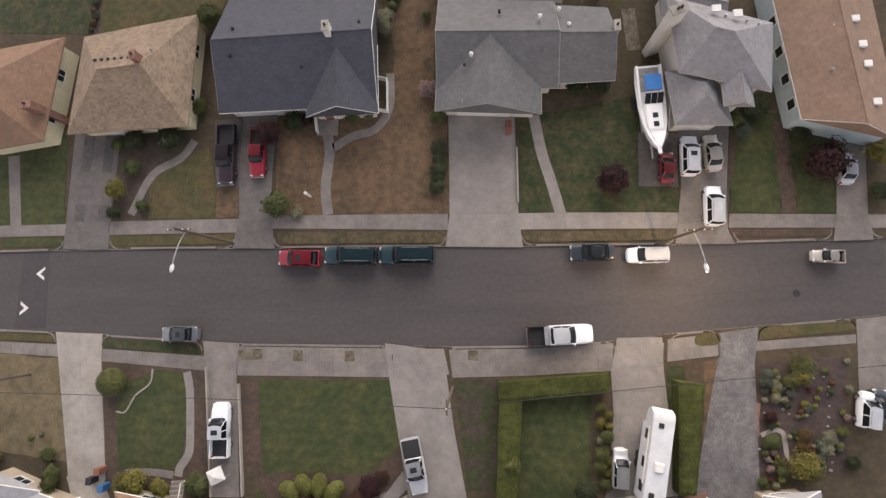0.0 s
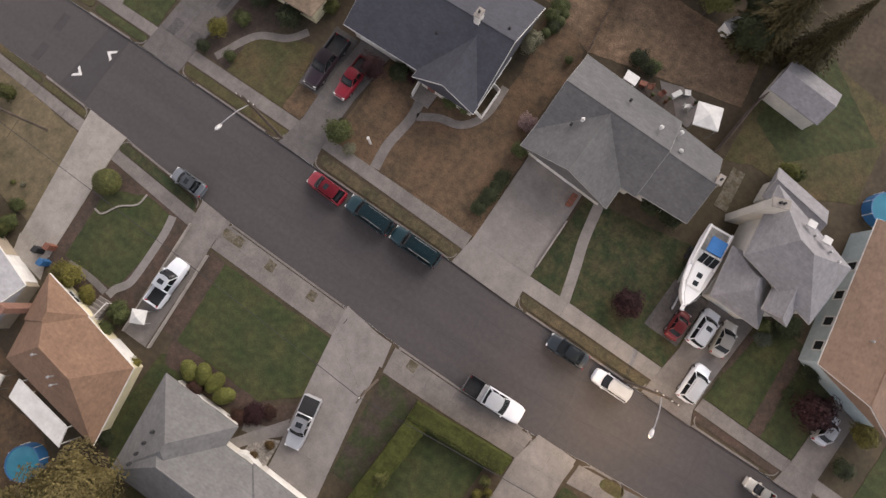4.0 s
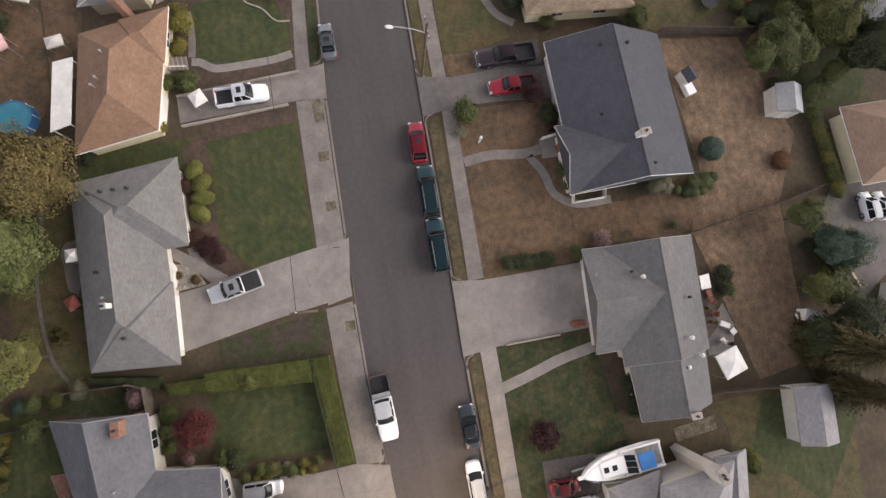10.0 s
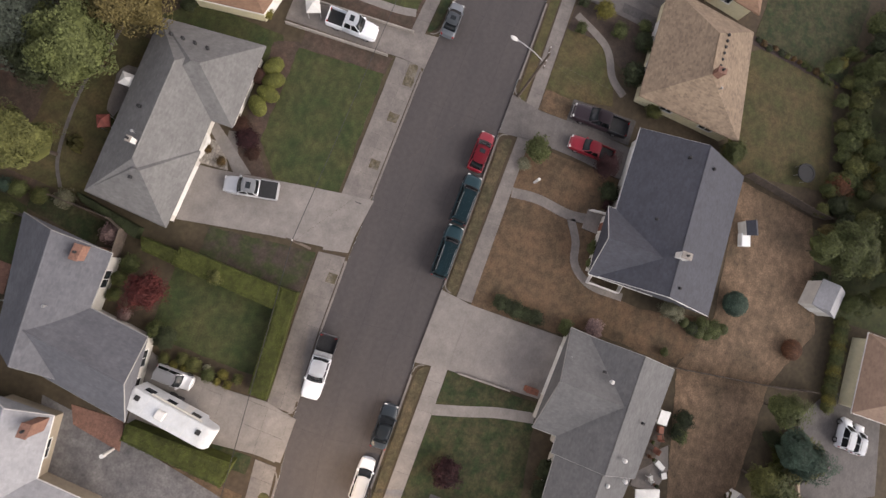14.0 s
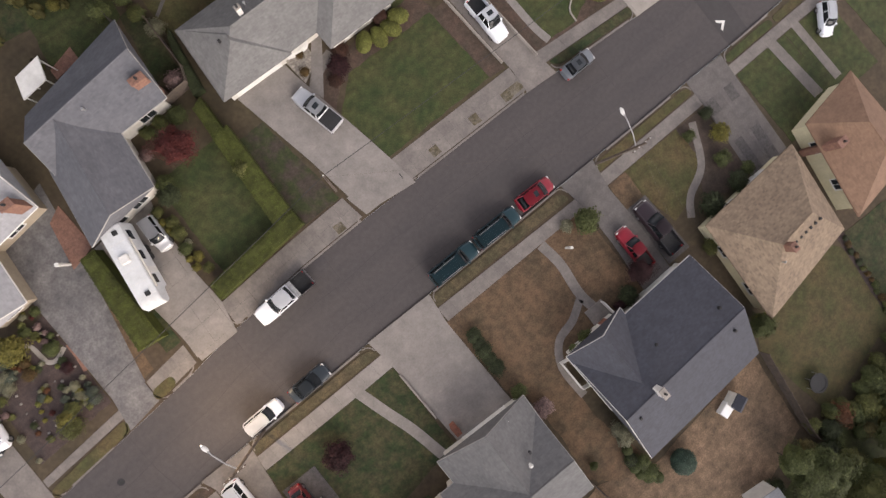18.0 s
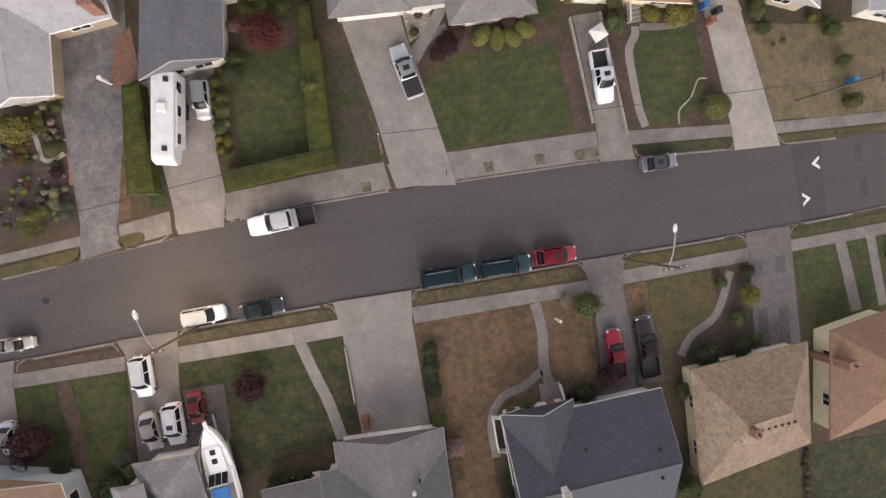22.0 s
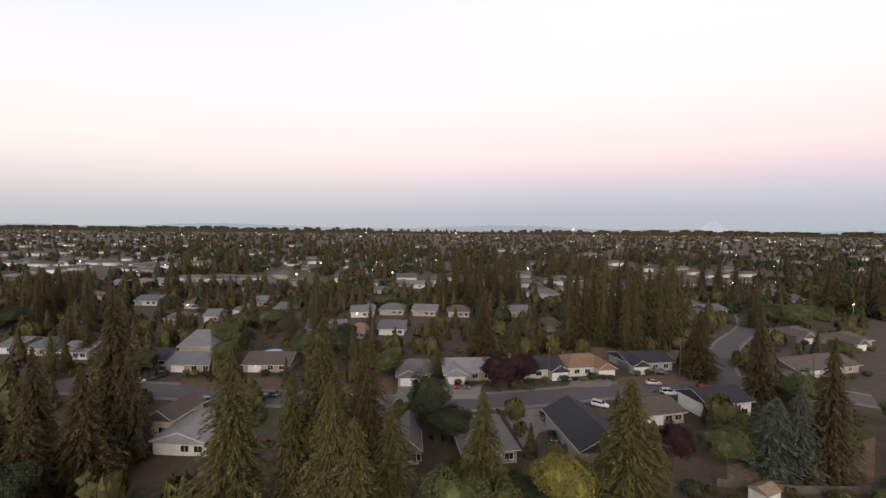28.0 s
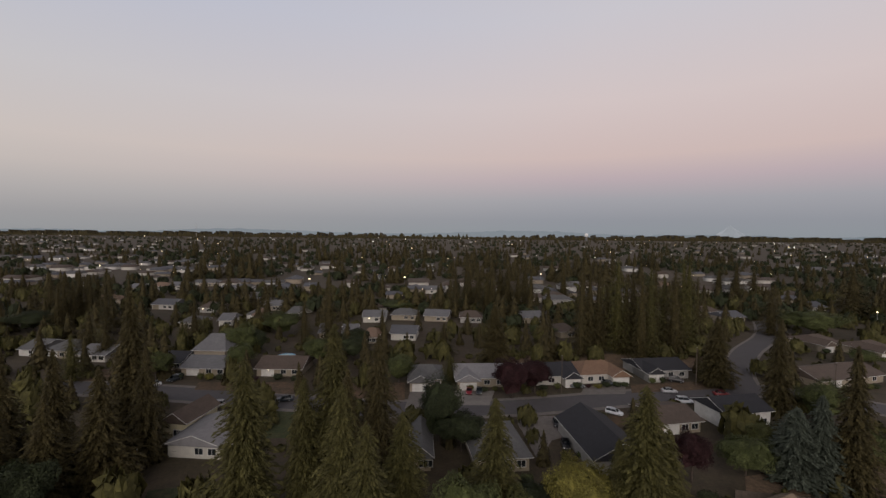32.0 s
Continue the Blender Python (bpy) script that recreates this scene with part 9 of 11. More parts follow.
for kind, name, x, y, rad, hh in (
        ("blue", "grey-green feathery", -13.7, -38.6, 4.2, 6.6), ("bronze", "golden-brown", -23.0, -37.4, 4.6, 6.4), ("brown", "orange-brown", -38.3, -40.8, 2.8, 4.8),
        ("lime", "yellow-green", -38.8, -48.0, 2.0, 4.6), ("yellow", "golden-green", -28.9, -54.4, 4.0, 10.2), ("green", "leafy green", -35.2, -53.0, 3.2, 5.2),
        ("green", "leafy green", -11.6, -47.2, 4.2, 11.5), ("olive", "olive-green", -17.8, -48.4, 3.4, 9.0), ("dark", "dark green", -22.8, -56.4, 3.4, 6.0),
        ("olive", "olive-green", 22.1, -32.5, 1.9, 2.7), ("yellow", "golden-green", 19.6, -34.4, 1.8, 3.2),
        ("dark", "dense dark round", -10.4, -82.2, 4.4, 12.4), ("dark", "dark", -14.3, -78.8, 4.45, 7.4), ("green", "leafy green", -64.8, -68.0, 4.2, 6.6),
        ("maroon", "dark purple", -53.6, -66.4, 2.8, 8.8), ("maroon", "dark reddish", -30.4, -106.0, 5.0, 9.4), ("maroon", "dark red", -37.4, -109.8, 3.7, 8.6),
        ("dark", "dark", 47.0, -44.0, 4.4, 8.4), ("dark", "dark", 51.6, -48.6, 5.2, 10.5), ("olive", "shaded olive", 48.4, -36.8, 3.8, 7.6),
        ("dark", "dark", 49.4, -55.8, 4.6, 11.0), ("dark", "dark", 56.2, -42.4, 5.0, 9.8), ("olive", "shaded olive", 57.0, -53.0, 4.6, 8.8),
        ("green", "leafy green", -99.8, -88.6, 4.4, 9.0), ("olive", "olive-green", -72.6, -73.4, 3.4, 6.4), ("green", "leafy green", -89.0, -70.2, 4.0, 6.8),
        ("olive", "olive-green", -98.0, -60.5, 3.2, 5.6), ("dark", "dark", -106.4, -66.0, 3.8, 6.2), ("green", "leafy green", -112.8, -78.6, 3.4, 6.0),
        ("dark", "dark", -94.6, -52.4, 3.4, 5.4), ("olive", "olive-green", -86.2, -46.0, 2.4, 4.2)):
    tree(kind, x, y, rad, hh, f"{name} tree among the gardens")

# ---- tall trees of the middle distance ----
for kind, x, y, rad, hh in (("cedar", 18.4, -55.0, 5.6, 25.8), ("cedar", 7.3, -61.4, 5.0, 29.4), ("conifer", 0.2, -58.0, 5.3, 28.6), ("cedar", 3.6, -46.8, 3.8, 24.9),
                            ("cedar", 0.1, -41.5, 4.7, 22.5), ("cedar", 11.2, -58.6, 4.1, 22.0), ("conifer", 4.4, -56.0, 4.4, 24.0), ("cedar", -3.6, -52.6, 4.4, 19.0),
                            ("cedar", -16.4, -53.0, 4.5, 20.7), ("cedar", -39.1, -55.2, 5.6, 21.3), ("cedar", -43.3, -56.3, 2.9, 14.3), ("cedar", -35.6, -56.2, 3.0, 13.0)):
    conifer(kind, x, y, rad, hh, "tall olive-green cedar among the gardens" if kind == "cedar" else "tall dark green conifer among the cedars")
for x, y, rad, hh in ((52.1, -84.8, 5.7, 31.2), (46.9, -68.3, 5.4, 20.8), (57.3, -72.4, 4.6, 22.7), (44.6, -77.0, 4.1, 22.0), (51.4, -63.0, 4.6, 17.0), (63.4, -69.6, 5.2, 21.0),
                      (58.6, -62.0, 4.9, 18.0), (68.0, -62.6, 5.1, 16.5), (-92.7, -93.7, 4.3, 22.6), (-79.6, -62.6, 4.6, 25.1), (-91.2, -113.7, 5.6, 20.2), (-31.0, -135.5, 5.9, 20.1)):
    conifer("conifer", x, y, rad, hh, "tall dark green conifer with drooping boughs")
for x, y, rad, hh in ((-75.5, -64.5, 4.2, 16.0), (-72.1, -65.9, 5.2, 13.3)):
    conifer("blue", x, y, rad, hh, "grey-blue spruce with a broken outline")
conifer("conifer", -65.4, -149.1, 5.42, 36.34, "tall grove conifer among the gardens", detail="mid")
conifer("conifer", -68.6, -150.7, 7.24, 31.78, "tall grove conifer among the gardens", detail="mid")
conifer("conifer", -71.9, -150.7, 5.51, 31.93, "tall grove conifer among the gardens", detail="mid")
conifer("conifer", -76.7, -154.5, 6.67, 27.22, "tall grove conifer among the gardens", detail="mid")
conifer("cedar", -78.7, -149.9, 6.47, 35.44, "tall grove conifer among the gardens", detail="mid")
conifer("conifer", -81.4, -148.9, 6.89, 28.90, "tall grove conifer among the gardens", detail="mid")
conifer("conifer", -85.3, -151.7, 6.23, 32.08, "tall grove conifer among the gardens", detail="mid")
conifer("conifer", -83.0, -140.5, 6.54, 30.42, "tall grove conifer among the gardens", detail="mid")
conifer("cedar", -86.3, -141.1, 6.60, 32.70, "tall grove conifer among the gardens", detail="mid")
conifer("conifer", -92.7, -149.6, 6.12, 33.16, "tall grove conifer among the gardens", detail="mid")
conifer("cedar", -98.0, -153.3, 5.39, 28.74, "tall grove conifer among the gardens", detail="mid")
conifer("conifer", -96.8, -144.0, 6.44, 32.84, "tall grove conifer among the gardens", detail="mid")
conifer("cedar", -101.8, -147.3, 5.55, 35.74, "tall grove conifer among the gardens", detail="mid")
conifer("cedar", -103.6, -146.9, 6.35, 35.89, "tall grove conifer among the gardens", detail="mid")
conifer("conifer", -110.2, -151.9, 5.42, 27.98, "tall grove conifer among the gardens", detail="mid")
conifer("conifer", -25.5, -222.8, 5.93, 26.48, "tall grove conifer among the gardens", detail="mid")
conifer("conifer", -34.7, -255.7, 7.48, 27.63, "tall grove conifer among the gardens", detail="mid")
conifer("conifer", -35.4, -244.5, 8.05, 20.78, "tall grove conifer among the gardens", detail="mid")
conifer("conifer", -40.0, -242.8, 6.54, 28.00, "tall grove conifer among the gardens", detail="mid")
conifer("conifer", -41.8, -222.0, 7.38, 23.82, "tall grove conifer among the gardens", detail="mid")
conifer("conifer", -44.3, -221.1, 6.35, 26.35, "tall grove conifer among the gardens", detail="mid")
conifer("conifer", -53.9, -249.4, 7.96, 24.58, "tall grove conifer among the gardens", detail="mid")
conifer("conifer", -56.7, -240.7, 8.34, 26.73, "tall grove conifer among the gardens", detail="mid")
conifer("conifer", -62.0, -237.5, 6.60, 25.72, "tall grove conifer among the gardens", detail="mid")
conifer("conifer", -69.9, -253.4, 8.60, 30.03, "tall grove conifer among the gardens", detail="mid")
conifer("conifer", -67.7, -230.9, 7.35, 22.05, "tall grove conifer among the gardens", detail="mid")
conifer("conifer", 165.5, -208.4, 7.19, 23.19, "tall grove conifer among the gardens", detail="mid")
conifer("conifer", 145.7, -186.9, 5.42, 20.53, "tall grove conifer among the gardens", detail="mid")
conifer("conifer", 146.8, -191.8, 5.58, 23.82, "tall grove conifer among the gardens", detail="mid")
conifer("conifer", 144.7, -193.9, 5.67, 22.17, "tall grove conifer among the gardens", detail="mid")
conifer("conifer", 146.3, -199.9, 6.41, 25.98, "tall grove conifer among the gardens", detail="mid")
conifer("conifer", 141.6, -199.4, 6.03, 23.32, "tall grove conifer among the gardens", detail="mid")
conifer("conifer", 141.7, -204.6, 6.66, 23.57, "tall grove conifer among the gardens", detail="mid")
conifer("conifer", 121.1, -179.4, 6.10, 23.57, "tall grove conifer among the gardens", detail="mid")
conifer("conifer", 128.9, -193.3, 6.92, 24.08, "tall grove conifer among the gardens", detail="mid")
conifer("conifer", 29.1, -167.8, 6.36, 25.60, "tall dark conifer among the houses", detail="mid")
tree("dark", 16.8, -153.4, 4.77, 7.97, "dense round tree among the houses")
tree("green", 54.6, -145.8, 5.93, 10.19, "dense round tree among the houses")
conifer("conifer", 77.3, -161.3, 5.49, 17.90, "tall dark conifer among the houses", detail="mid")
tree("green", 50.4, -177.9, 7.22, 8.88, "dense round tree among the houses")
conifer("conifer", 41.2, -177.6, 5.56, 14.76, "tall dark conifer among the houses", detail="mid")
conifer("conifer", 57.8, -183.2, 5.71, 18.03, "tall dark conifer among the houses", detail="mid")
tree("green", 4.5, -235.1, 10.45, 5.62, "dense round tree among the houses")
conifer("conifer", -159.0, -175.2, 7.17, 22.08, "tall dark conifer among the houses", detail="mid")
tree("green", -177.0, -174.6, 9.76, 10.19, "dense round tree among the houses")
conifer("conifer", -235.0, -212.2, 12.40, 27.56, "tall dark conifer among the houses", detail="mid")
conifer("conifer", -259.1, -211.6, 12.46, 27.69, "tall dark conifer among the houses", detail="mid")
conifer("conifer", -204.0, -272.2, 9.07, 22.86, "tall dark conifer among the houses", detail="mid")
conifer("conifer", -207.0, -260.3, 8.70, 27.30, "tall dark conifer among the houses", detail="mid")
conifer("conifer", -227.7, -271.8, 8.19, 22.99, "tall dark conifer among the houses", detail="mid")
conifer("conifer", -100.2, -273.7, 7.97, 22.34, "tall dark conifer among the houses", detail="mid")
conifer("conifer", -62.9, -144.0, 4.79, 30.18, "tall dark conifer among the houses", detail="mid")
tree("green", 107.5, -185.0, 4.89, 4.31, "dense round tree among the houses")
conifer("conifer", 108.0, -151.6, 6.00, 15.55, "tall dark conifer among the houses", detail="mid")
tree("dark", 154.9, -186.7, 7.85, 8.36, "dense round tree among the houses")
conifer("conifer", -14.9, -146.1, 5.68, 12.02, "tall dark conifer among the houses", detail="mid")
tree("green", -59.7, -178.9, 5.71, 3.79, "dense round tree among the houses")
tree("green", -156.7, -133.0, 3.55, 4.57, "dense round tree among the houses")
tree("green", 68.8, -121.8, 4.18, 8.49, "dense round tree between the houses")
tree("green", 49.1, -131.7, 4.18, 7.84, "dense round tree between the houses")
tree("dark", 51.2, -149.1, 4.28, 7.71, "dense round tree between the houses")
tree("green", 26.2, -135.3, 4.74, 9.01, "dense round tree between the houses")
conifer("conifer", 17.1, -119.2, 4.78, 13.85, "dark conifer between the houses", detail="mid")
tree("dark", 15.5, -140.9, 4.13, 7.97, "dense round tree between the houses")
tree("green", -0.4, -118.3, 3.88, 7.71, "dense round tree between the houses")
conifer("conifer", 97.8, -144.5, 5.08, 15.15, "dark conifer between the houses", detail="mid")
conifer("cedar", 92.7, -123.0, 4.70, 13.59, "dark conifer between the houses", detail="mid")
conifer("conifer", 35.7, -155.6, 4.23, 13.06, "dark conifer between the houses", detail="mid")
conifer("conifer", 8.6, -171.4, 4.19, 12.54, "dark conifer between the houses", detail="mid")
conifer("cedar", -14.8, -117.5, 3.70, 8.88, "dark conifer between the houses", detail="mid")
conifer("cedar", 76.0, -150.2, 4.01, 12.41, "dark conifer between the houses", detail="mid")
conifer("cedar", 92.1, -150.8, 4.44, 14.11, "dark conifer between the houses", detail="mid")

# ---- streets and houses further south ----
sheet("pavement", ribbon([(95.1, -119.5), (71.9, -114.9), (51.6, -111.1), (25.7, -105.2), (-5.3, -100.0), (-30.5, -100.4), (-62.2, -105.5), (-88.0, -108.4), (-103.8, -109.3), (-124.8, -93.5)], 11.6, 0.05, 0.125), CONCRETE_OLD, "pale pavements along the next street", "pavement")
sheet("road", ribbon([(95.1, -119.5), (71.9, -114.9), (51.6, -111.1), (25.7, -105.2), (-5.3, -100.0), (-30.5, -100.4), (-62.2, -105.5), (-88.0, -108.4), (-103.8, -109.3), (-124.8, -93.5)], 8.4, 0.05, 0.131), ASPHALT_GREY, "grey asphalt side street", "road")
sheet("pavement", ribbon([(-96.6, -108.7), (-107.0, -126.0), (-127.7, -148.7), (-157.6, -175.2), (-186.1, -213.4)], 9.6, 0.05, 0.128), CONCRETE_OLD, "pale kerbs along the street bending away", "pavement")
sheet("road", ribbon([(-96.6, -108.7), (-107.0, -126.0), (-127.7, -148.7), (-157.6, -175.2), (-186.1, -213.4)], 7.6, 0.05, 0.134), ASPHALT_GREY, "street bending away between the trees", "road")
sheet("road", ribbon([(50.0, -264.7), (22.8, -264.2), (2.0, -257.5)], 18.3, 0.05, 0.128), ASPHALT_GREY, "pale asphalt yard", "road")
sheet("road", ribbon([(-70.5, -233.0), (-73.5, -202.3), (-73.2, -178.2)], 11.8, 0.05, 0.127), ASPHALT_GREY, "side street by the white houses", "road")
sheet("road", ribbon([(300.9, -349.1), (285.6, -359.9), (252.6, -360.1)], 26.1, 0.05, 0.126), ASPHALT_GREY, "pale open lot", "road")
plate("yard_surface", [(-29.2, -94.4), (-48.6, -95.3), (-47.7, -89.7), (-33.6, -82.4), (-28.7, -73.6), (-28.4, -90.7)], 0.140, CONCRETE_OLD, "driveway of the dark gabled house", "yard")
plate("yard_surface", [(-16.0, -112.0), (-26.8, -111.5), (-23.6, -101.4), (-13.8, -102.0)], 0.141, CONCRETE, "driveway of the white-roofed house", "yard")
plate("yard_surface", [(-3.7, -111.9), (-13.0, -112.1), (-11.5, -99.6), (-2.5, -100.1)], 0.142, CONCRETE_OLD, "driveway of the grey house", "yard")
plate("yard_surface", [(-53.3, -114.6), (-64.8, -114.0), (-61.8, -108.0), (-49.2, -107.8)], 0.141, CONCRETE_OLD, "driveway of the brown-roofed house", "yard")
plate("yard_surface", [(56.4, -121.0), (45.4, -120.5), (43.3, -113.4), (54.8, -114.9)], 0.139, LAWN_DRY, "dry front lawn", "yard")
plate("yard_surface", [(39.1, -120.2), (26.9, -120.5), (23.5, -109.9), (36.4, -112.3)], 0.139, LAWN_DRY, "dry front lawn", "yard")
plate("yard_surface", [(97.0, -134.0), (88.7, -133.6), (79.6, -122.2), (91.9, -122.9)], 0.139, LAWN_DRY, "dry front lawn", "yard")
plate("yard_surface", [(-66.9, -114.9), (-100.2, -118.2), (-95.3, -111.5), (-63.8, -108.7)], 0.140, LAWN_DRY, "dry grass verge", "yard")
plate("yard_surface", [(-36.8, -145.1), (-112.5, -149.2), (-105.7, -130.2), (-33.2, -127.7)], 0.139, YARD_DRY, "bare reddish back yards", "yard")
plate("yard_surface", [(20.2, -119.2), (-2.0, -119.1), (-2.4, -105.5), (18.0, -108.1)], 0.136, LAWN_DRY, "dry brown front yard", "yard")
plate("yard_surface", [(33.5, -100.4), (15.9, -97.9), (13.3, -85.1), (27.1, -85.9)], 0.140, LAWN, "green back lawn", "yard")
plate("yard_surface", [(-51.0, -94.1), (-79.2, -95.9), (-77.1, -91.1), (-48.4, -88.2)], 0.134, LAWN_DRY, "dry grass beside the street", "yard")
plate("yard_surface", [(-64.4, -67.6), (-103.9, -75.8), (-86.1, -60.7), (-60.4, -62.2)], 0.138, YARD_DRY, "bare dry yard", "yard")
plate("yard_surface", [(-235.0, -229.1), (-300.5, -243.0), (-259.6, -208.2), (-211.9, -205.0)], 0.134, LAWN, "distant green playing field", "yard")
small_house(57.0, -132.4, 15.15, 13.06, -6, ROOF_PEWTER, TAN_SIDING, "silver-roofed house with a low front wing", 2.48, 4.70, "gablex", True, False, 0.0)
bush("dark", 51.3, -122.3, 1.10, 1.96, "dark green shrub in front of a house", form="small")
bush("yellow", 54.3, -122.7, 1.37, 2.09, "golden-green shrub in front of a house", form="small")
bush("olive", 57.0, -123.0, 1.07, 2.09, "olive-green shrub in front of a house", form="small")
bush("dark", 63.1, -123.6, 1.27, 1.96, "dark green shrub in front of a house", form="small")
small_house(59.9, -141.4, 11.23, 11.76, -6, ROOF_PEWTER, TAN_SIDING, "two-storey part of the silver-roofed house", 5.23, 9.41, "hipx", False, False, 0.0)
small_house(35.1, -131.3, 14.50, 13.06, -4, ROOF_UMBER, TAN_SIDING, "brown-roofed bungalow with white trim", 2.48, 4.70, "gablex", True, True, 0.0)
bush("dark", 29.6, -121.5, 1.38, 1.57, "dark green shrub in front of a house", form="small")
bush("dark", 34.7, -121.9, 1.44, 2.09, "dark green shrub in front of a house", form="small")
bush("maroon", 41.2, -122.3, 0.97, 1.05, "dark red shrub in front of a house", form="small")
small_house(70.0, -137.5, 8.23, 11.76, -8, ROOF_BLACK, TAN_SIDING, "dark-roofed house with tan walls", 2.48, 4.70, "gablex", True, False, 0.0)
small_house(99.5, -146.8, 10.45, 11.76, -8, ROOF_PEWTER, OFF_WHITE, "white house with a silver roof", 2.48, 4.70, "gablex", True, False, 0.0)
small_house(112.8, -151.7, 10.97, 13.06, -8, ROOF_GREY, TAN_SIDING, "grey-roofed house in the front garden", 2.87, 5.09, "hipx", True, False, 0.0)
small_house(124.8, -154.7, 8.36, 13.06, -10, ROOF_GREY, OFF_WHITE, "white house with a grey roof", 2.48, 4.70, "gablex", True, False, 0.0)
small_house(-8.0, -119.9, 10.19, 13.06, 0, ROOF_GREY, TAN_SIDING, "brown-grey roofed house with a lit garage front", 2.87, 5.09, "hipx", True, True, 7.18)
bush("maroon", -11.1, -110.4, 1.35, 1.18, "dark red shrub in front of a house", form="small")
bush("dark", -8.4, -110.4, 0.82, 1.31, "dark green shrub in front of a house", form="small")
small_house(-23.7, -120.4, 15.41, 13.06, 0, ROOF_SILVER, TAN_SIDING, "white-roofed house with a white garage", 2.87, 5.09, "gablex", True, False, 7.18)
bush("olive", -29.7, -111.0, 1.29, 1.70, "olive-green shrub in front of a house", form="small")
bush("olive", -26.8, -111.0, 0.84, 1.57, "olive-green shrub in front of a house", form="small")
bush("dark", -23.8, -111.0, 1.21, 1.31, "dark green shrub in front of a house", form="small")
bush("yellow", -20.0, -111.0, 0.99, 1.96, "golden-green shrub in front of a house", form="small")
small_house(-44.1, -121.5, 15.28, 13.06, 4, ROOF_BLACK, OFF_WHITE, "dark-roofed house with a white garage", 2.87, 4.96, "gablex", True, False, -5.88)
bush("dark", -50.3, -112.5, 1.24, 1.96, "dark green shrub in front of a house", form="small")
bush("olive", -44.5, -112.1, 0.95, 1.96, "olive-green shrub in front of a house", form="small")
bush("dark", -40.5, -111.9, 1.28, 1.44, "dark green shrub in front of a house", form="small")
small_house(-59.1, -122.7, 14.37, 13.06, 4, ROOF_ORANGE, OFF_WHITE, "orange-brown roofed house with a white garage", 2.87, 5.09, "hipx", True, False, -6.27)
bush("dark", -64.4, -113.7, 1.19, 1.31, "dark green shrub in front of a house", form="small")
bush("dark", -62.0, -113.6, 1.33, 1.44, "dark green shrub in front of a house", form="small")
bush("dark", -58.8, -113.3, 1.28, 1.70, "dark green shrub in front of a house", form="small")
bush("yellow", -56.3, -113.1, 1.37, 1.05, "golden-green shrub in front of a house", form="small")
bush("maroon", -53.5, -112.9, 0.84, 1.18, "dark red shrub in front of a house", form="small")
small_house(-79.6, -125.6, 15.55, 13.06, 4, ROOF_BLACK, GREY_SIDING, "dark-roofed house with a white garage door", 2.87, 4.83, "gablex", True, False, 5.88)
bush("dark", -76.7, -115.9, 0.78, 2.09, "dark green shrub in front of a house", form="small")
bush("green", -73.6, -115.8, 1.08, 1.83, "leafy green shrub in front of a house", form="small")
small_house(43.4, -90.7, 6.5, 11.0, -12, ROOF_UMBER, CREAM, "brown-roofed house with yellow walls", 3.79, 5.88, "gabley", False, False, 0.0)
small_house(35.9, -83.8, 11.63, 13.06, -8, ROOF_SILVER, OFF_WHITE, "white-roofed bungalow with a covered porch", 2.87, 4.83, "gabley", False, False, 0.0)
bush("dark", 37.2, -79.2, 1.02, 1.83, "dark green shrub in front of a house", form="small")
bush("dark", 40.2, -79.6, 1.28, 1.96, "dark green shrub in front of a house", form="small")
small_house(-42.0, -78.0, 11.5, 19.0, 3, ROOF_BLACK, GREY_SIDING, "tall house with a steep blue-black gable roof and grey walls", 3.2, 6.2, "gabley", False, False, 0.0)
bush("dark", -46.0, -77.7, 1.12, 1.83, "dark green shrub in front of a house", form="small")
bush("green", -37.3, -75.4, 0.95, 1.18, "leafy green shrub in front of a house", form="small")
small_house(-62.2, -89.7, 10.84, 11.76, 8, ROOF_UMBER, TAN_SIDING, "low brown-grey roofed house", 2.74, 4.31, "gablex", True, False, 0.0)
bush("dark", -62.5, -80.9, 1.20, 1.31, "dark green shrub in front of a house", form="small")
small_house(-79.0, -91.0, 13.0, 10.5, 8, ROOF_BLACK, WHITE_PAINT, "white house with a dark slate roof", 3.9, 6.0, "gablex", False, False, 0.0)
small_house(-20.6, -78.0, 11.10, 15.68, 4, ROOF_GREY, TAN_SIDING, "grey-roofed house behind the cedar", 2.87, 5.09, "hipx", False, False, 0.0)
bush("green", -24.6, -67.6, 1.28, 1.31, "leafy green shrub in front of a house", form="small")
bush("green", -17.4, -67.1, 1.20, 2.09, "leafy green shrub in front of a house", form="small")
small_house(-6.4, -78.3, 4.57, 14.37, 0, ROOF_GREY, TAN_SIDING, "grey-roofed house among the trees", 2.87, 4.83, "gabley", False, False, 0.0)
small_house(-130.3, -118.2, 26.39, 13.06, 12, ROOF_UMBER, TAN_SIDING, "long brown-roofed house among the gardens", 2.48, 4.70, "gablex", True, False, 0.0)
bush("dark", -142.6, -111.4, 1.35, 1.70, "dark green shrub in front of a house", form="small")
bush("dark", -135.6, -109.8, 1.33, 1.57, "dark green shrub in front of a house", form="small")
bush("olive", -133.0, -109.3, 1.35, 1.83, "olive-green shrub in front of a house", form="small")
bush("olive", -124.8, -107.6, 1.31, 1.57, "olive-green shrub in front of a house", form="small")
small_house(-159.8, -155.4, 13.32, 13.06, 12, ROOF_UMBER, TAN_SIDING, "brown-roofed house with a pale garage", 2.87, 5.09, "hipx", True, True, 5.88)
bush("dark", -155.4, -145.1, 1.31, 2.09, "dark green shrub in front of a house", form="small")
small_house(-171.2, -145.7, 13.45, 13.06, 12, ROOF_UMBER, TAN_SIDING, "brown-roofed house with a pale garage", 2.87, 5.09, "hipx", True, True, 5.88)
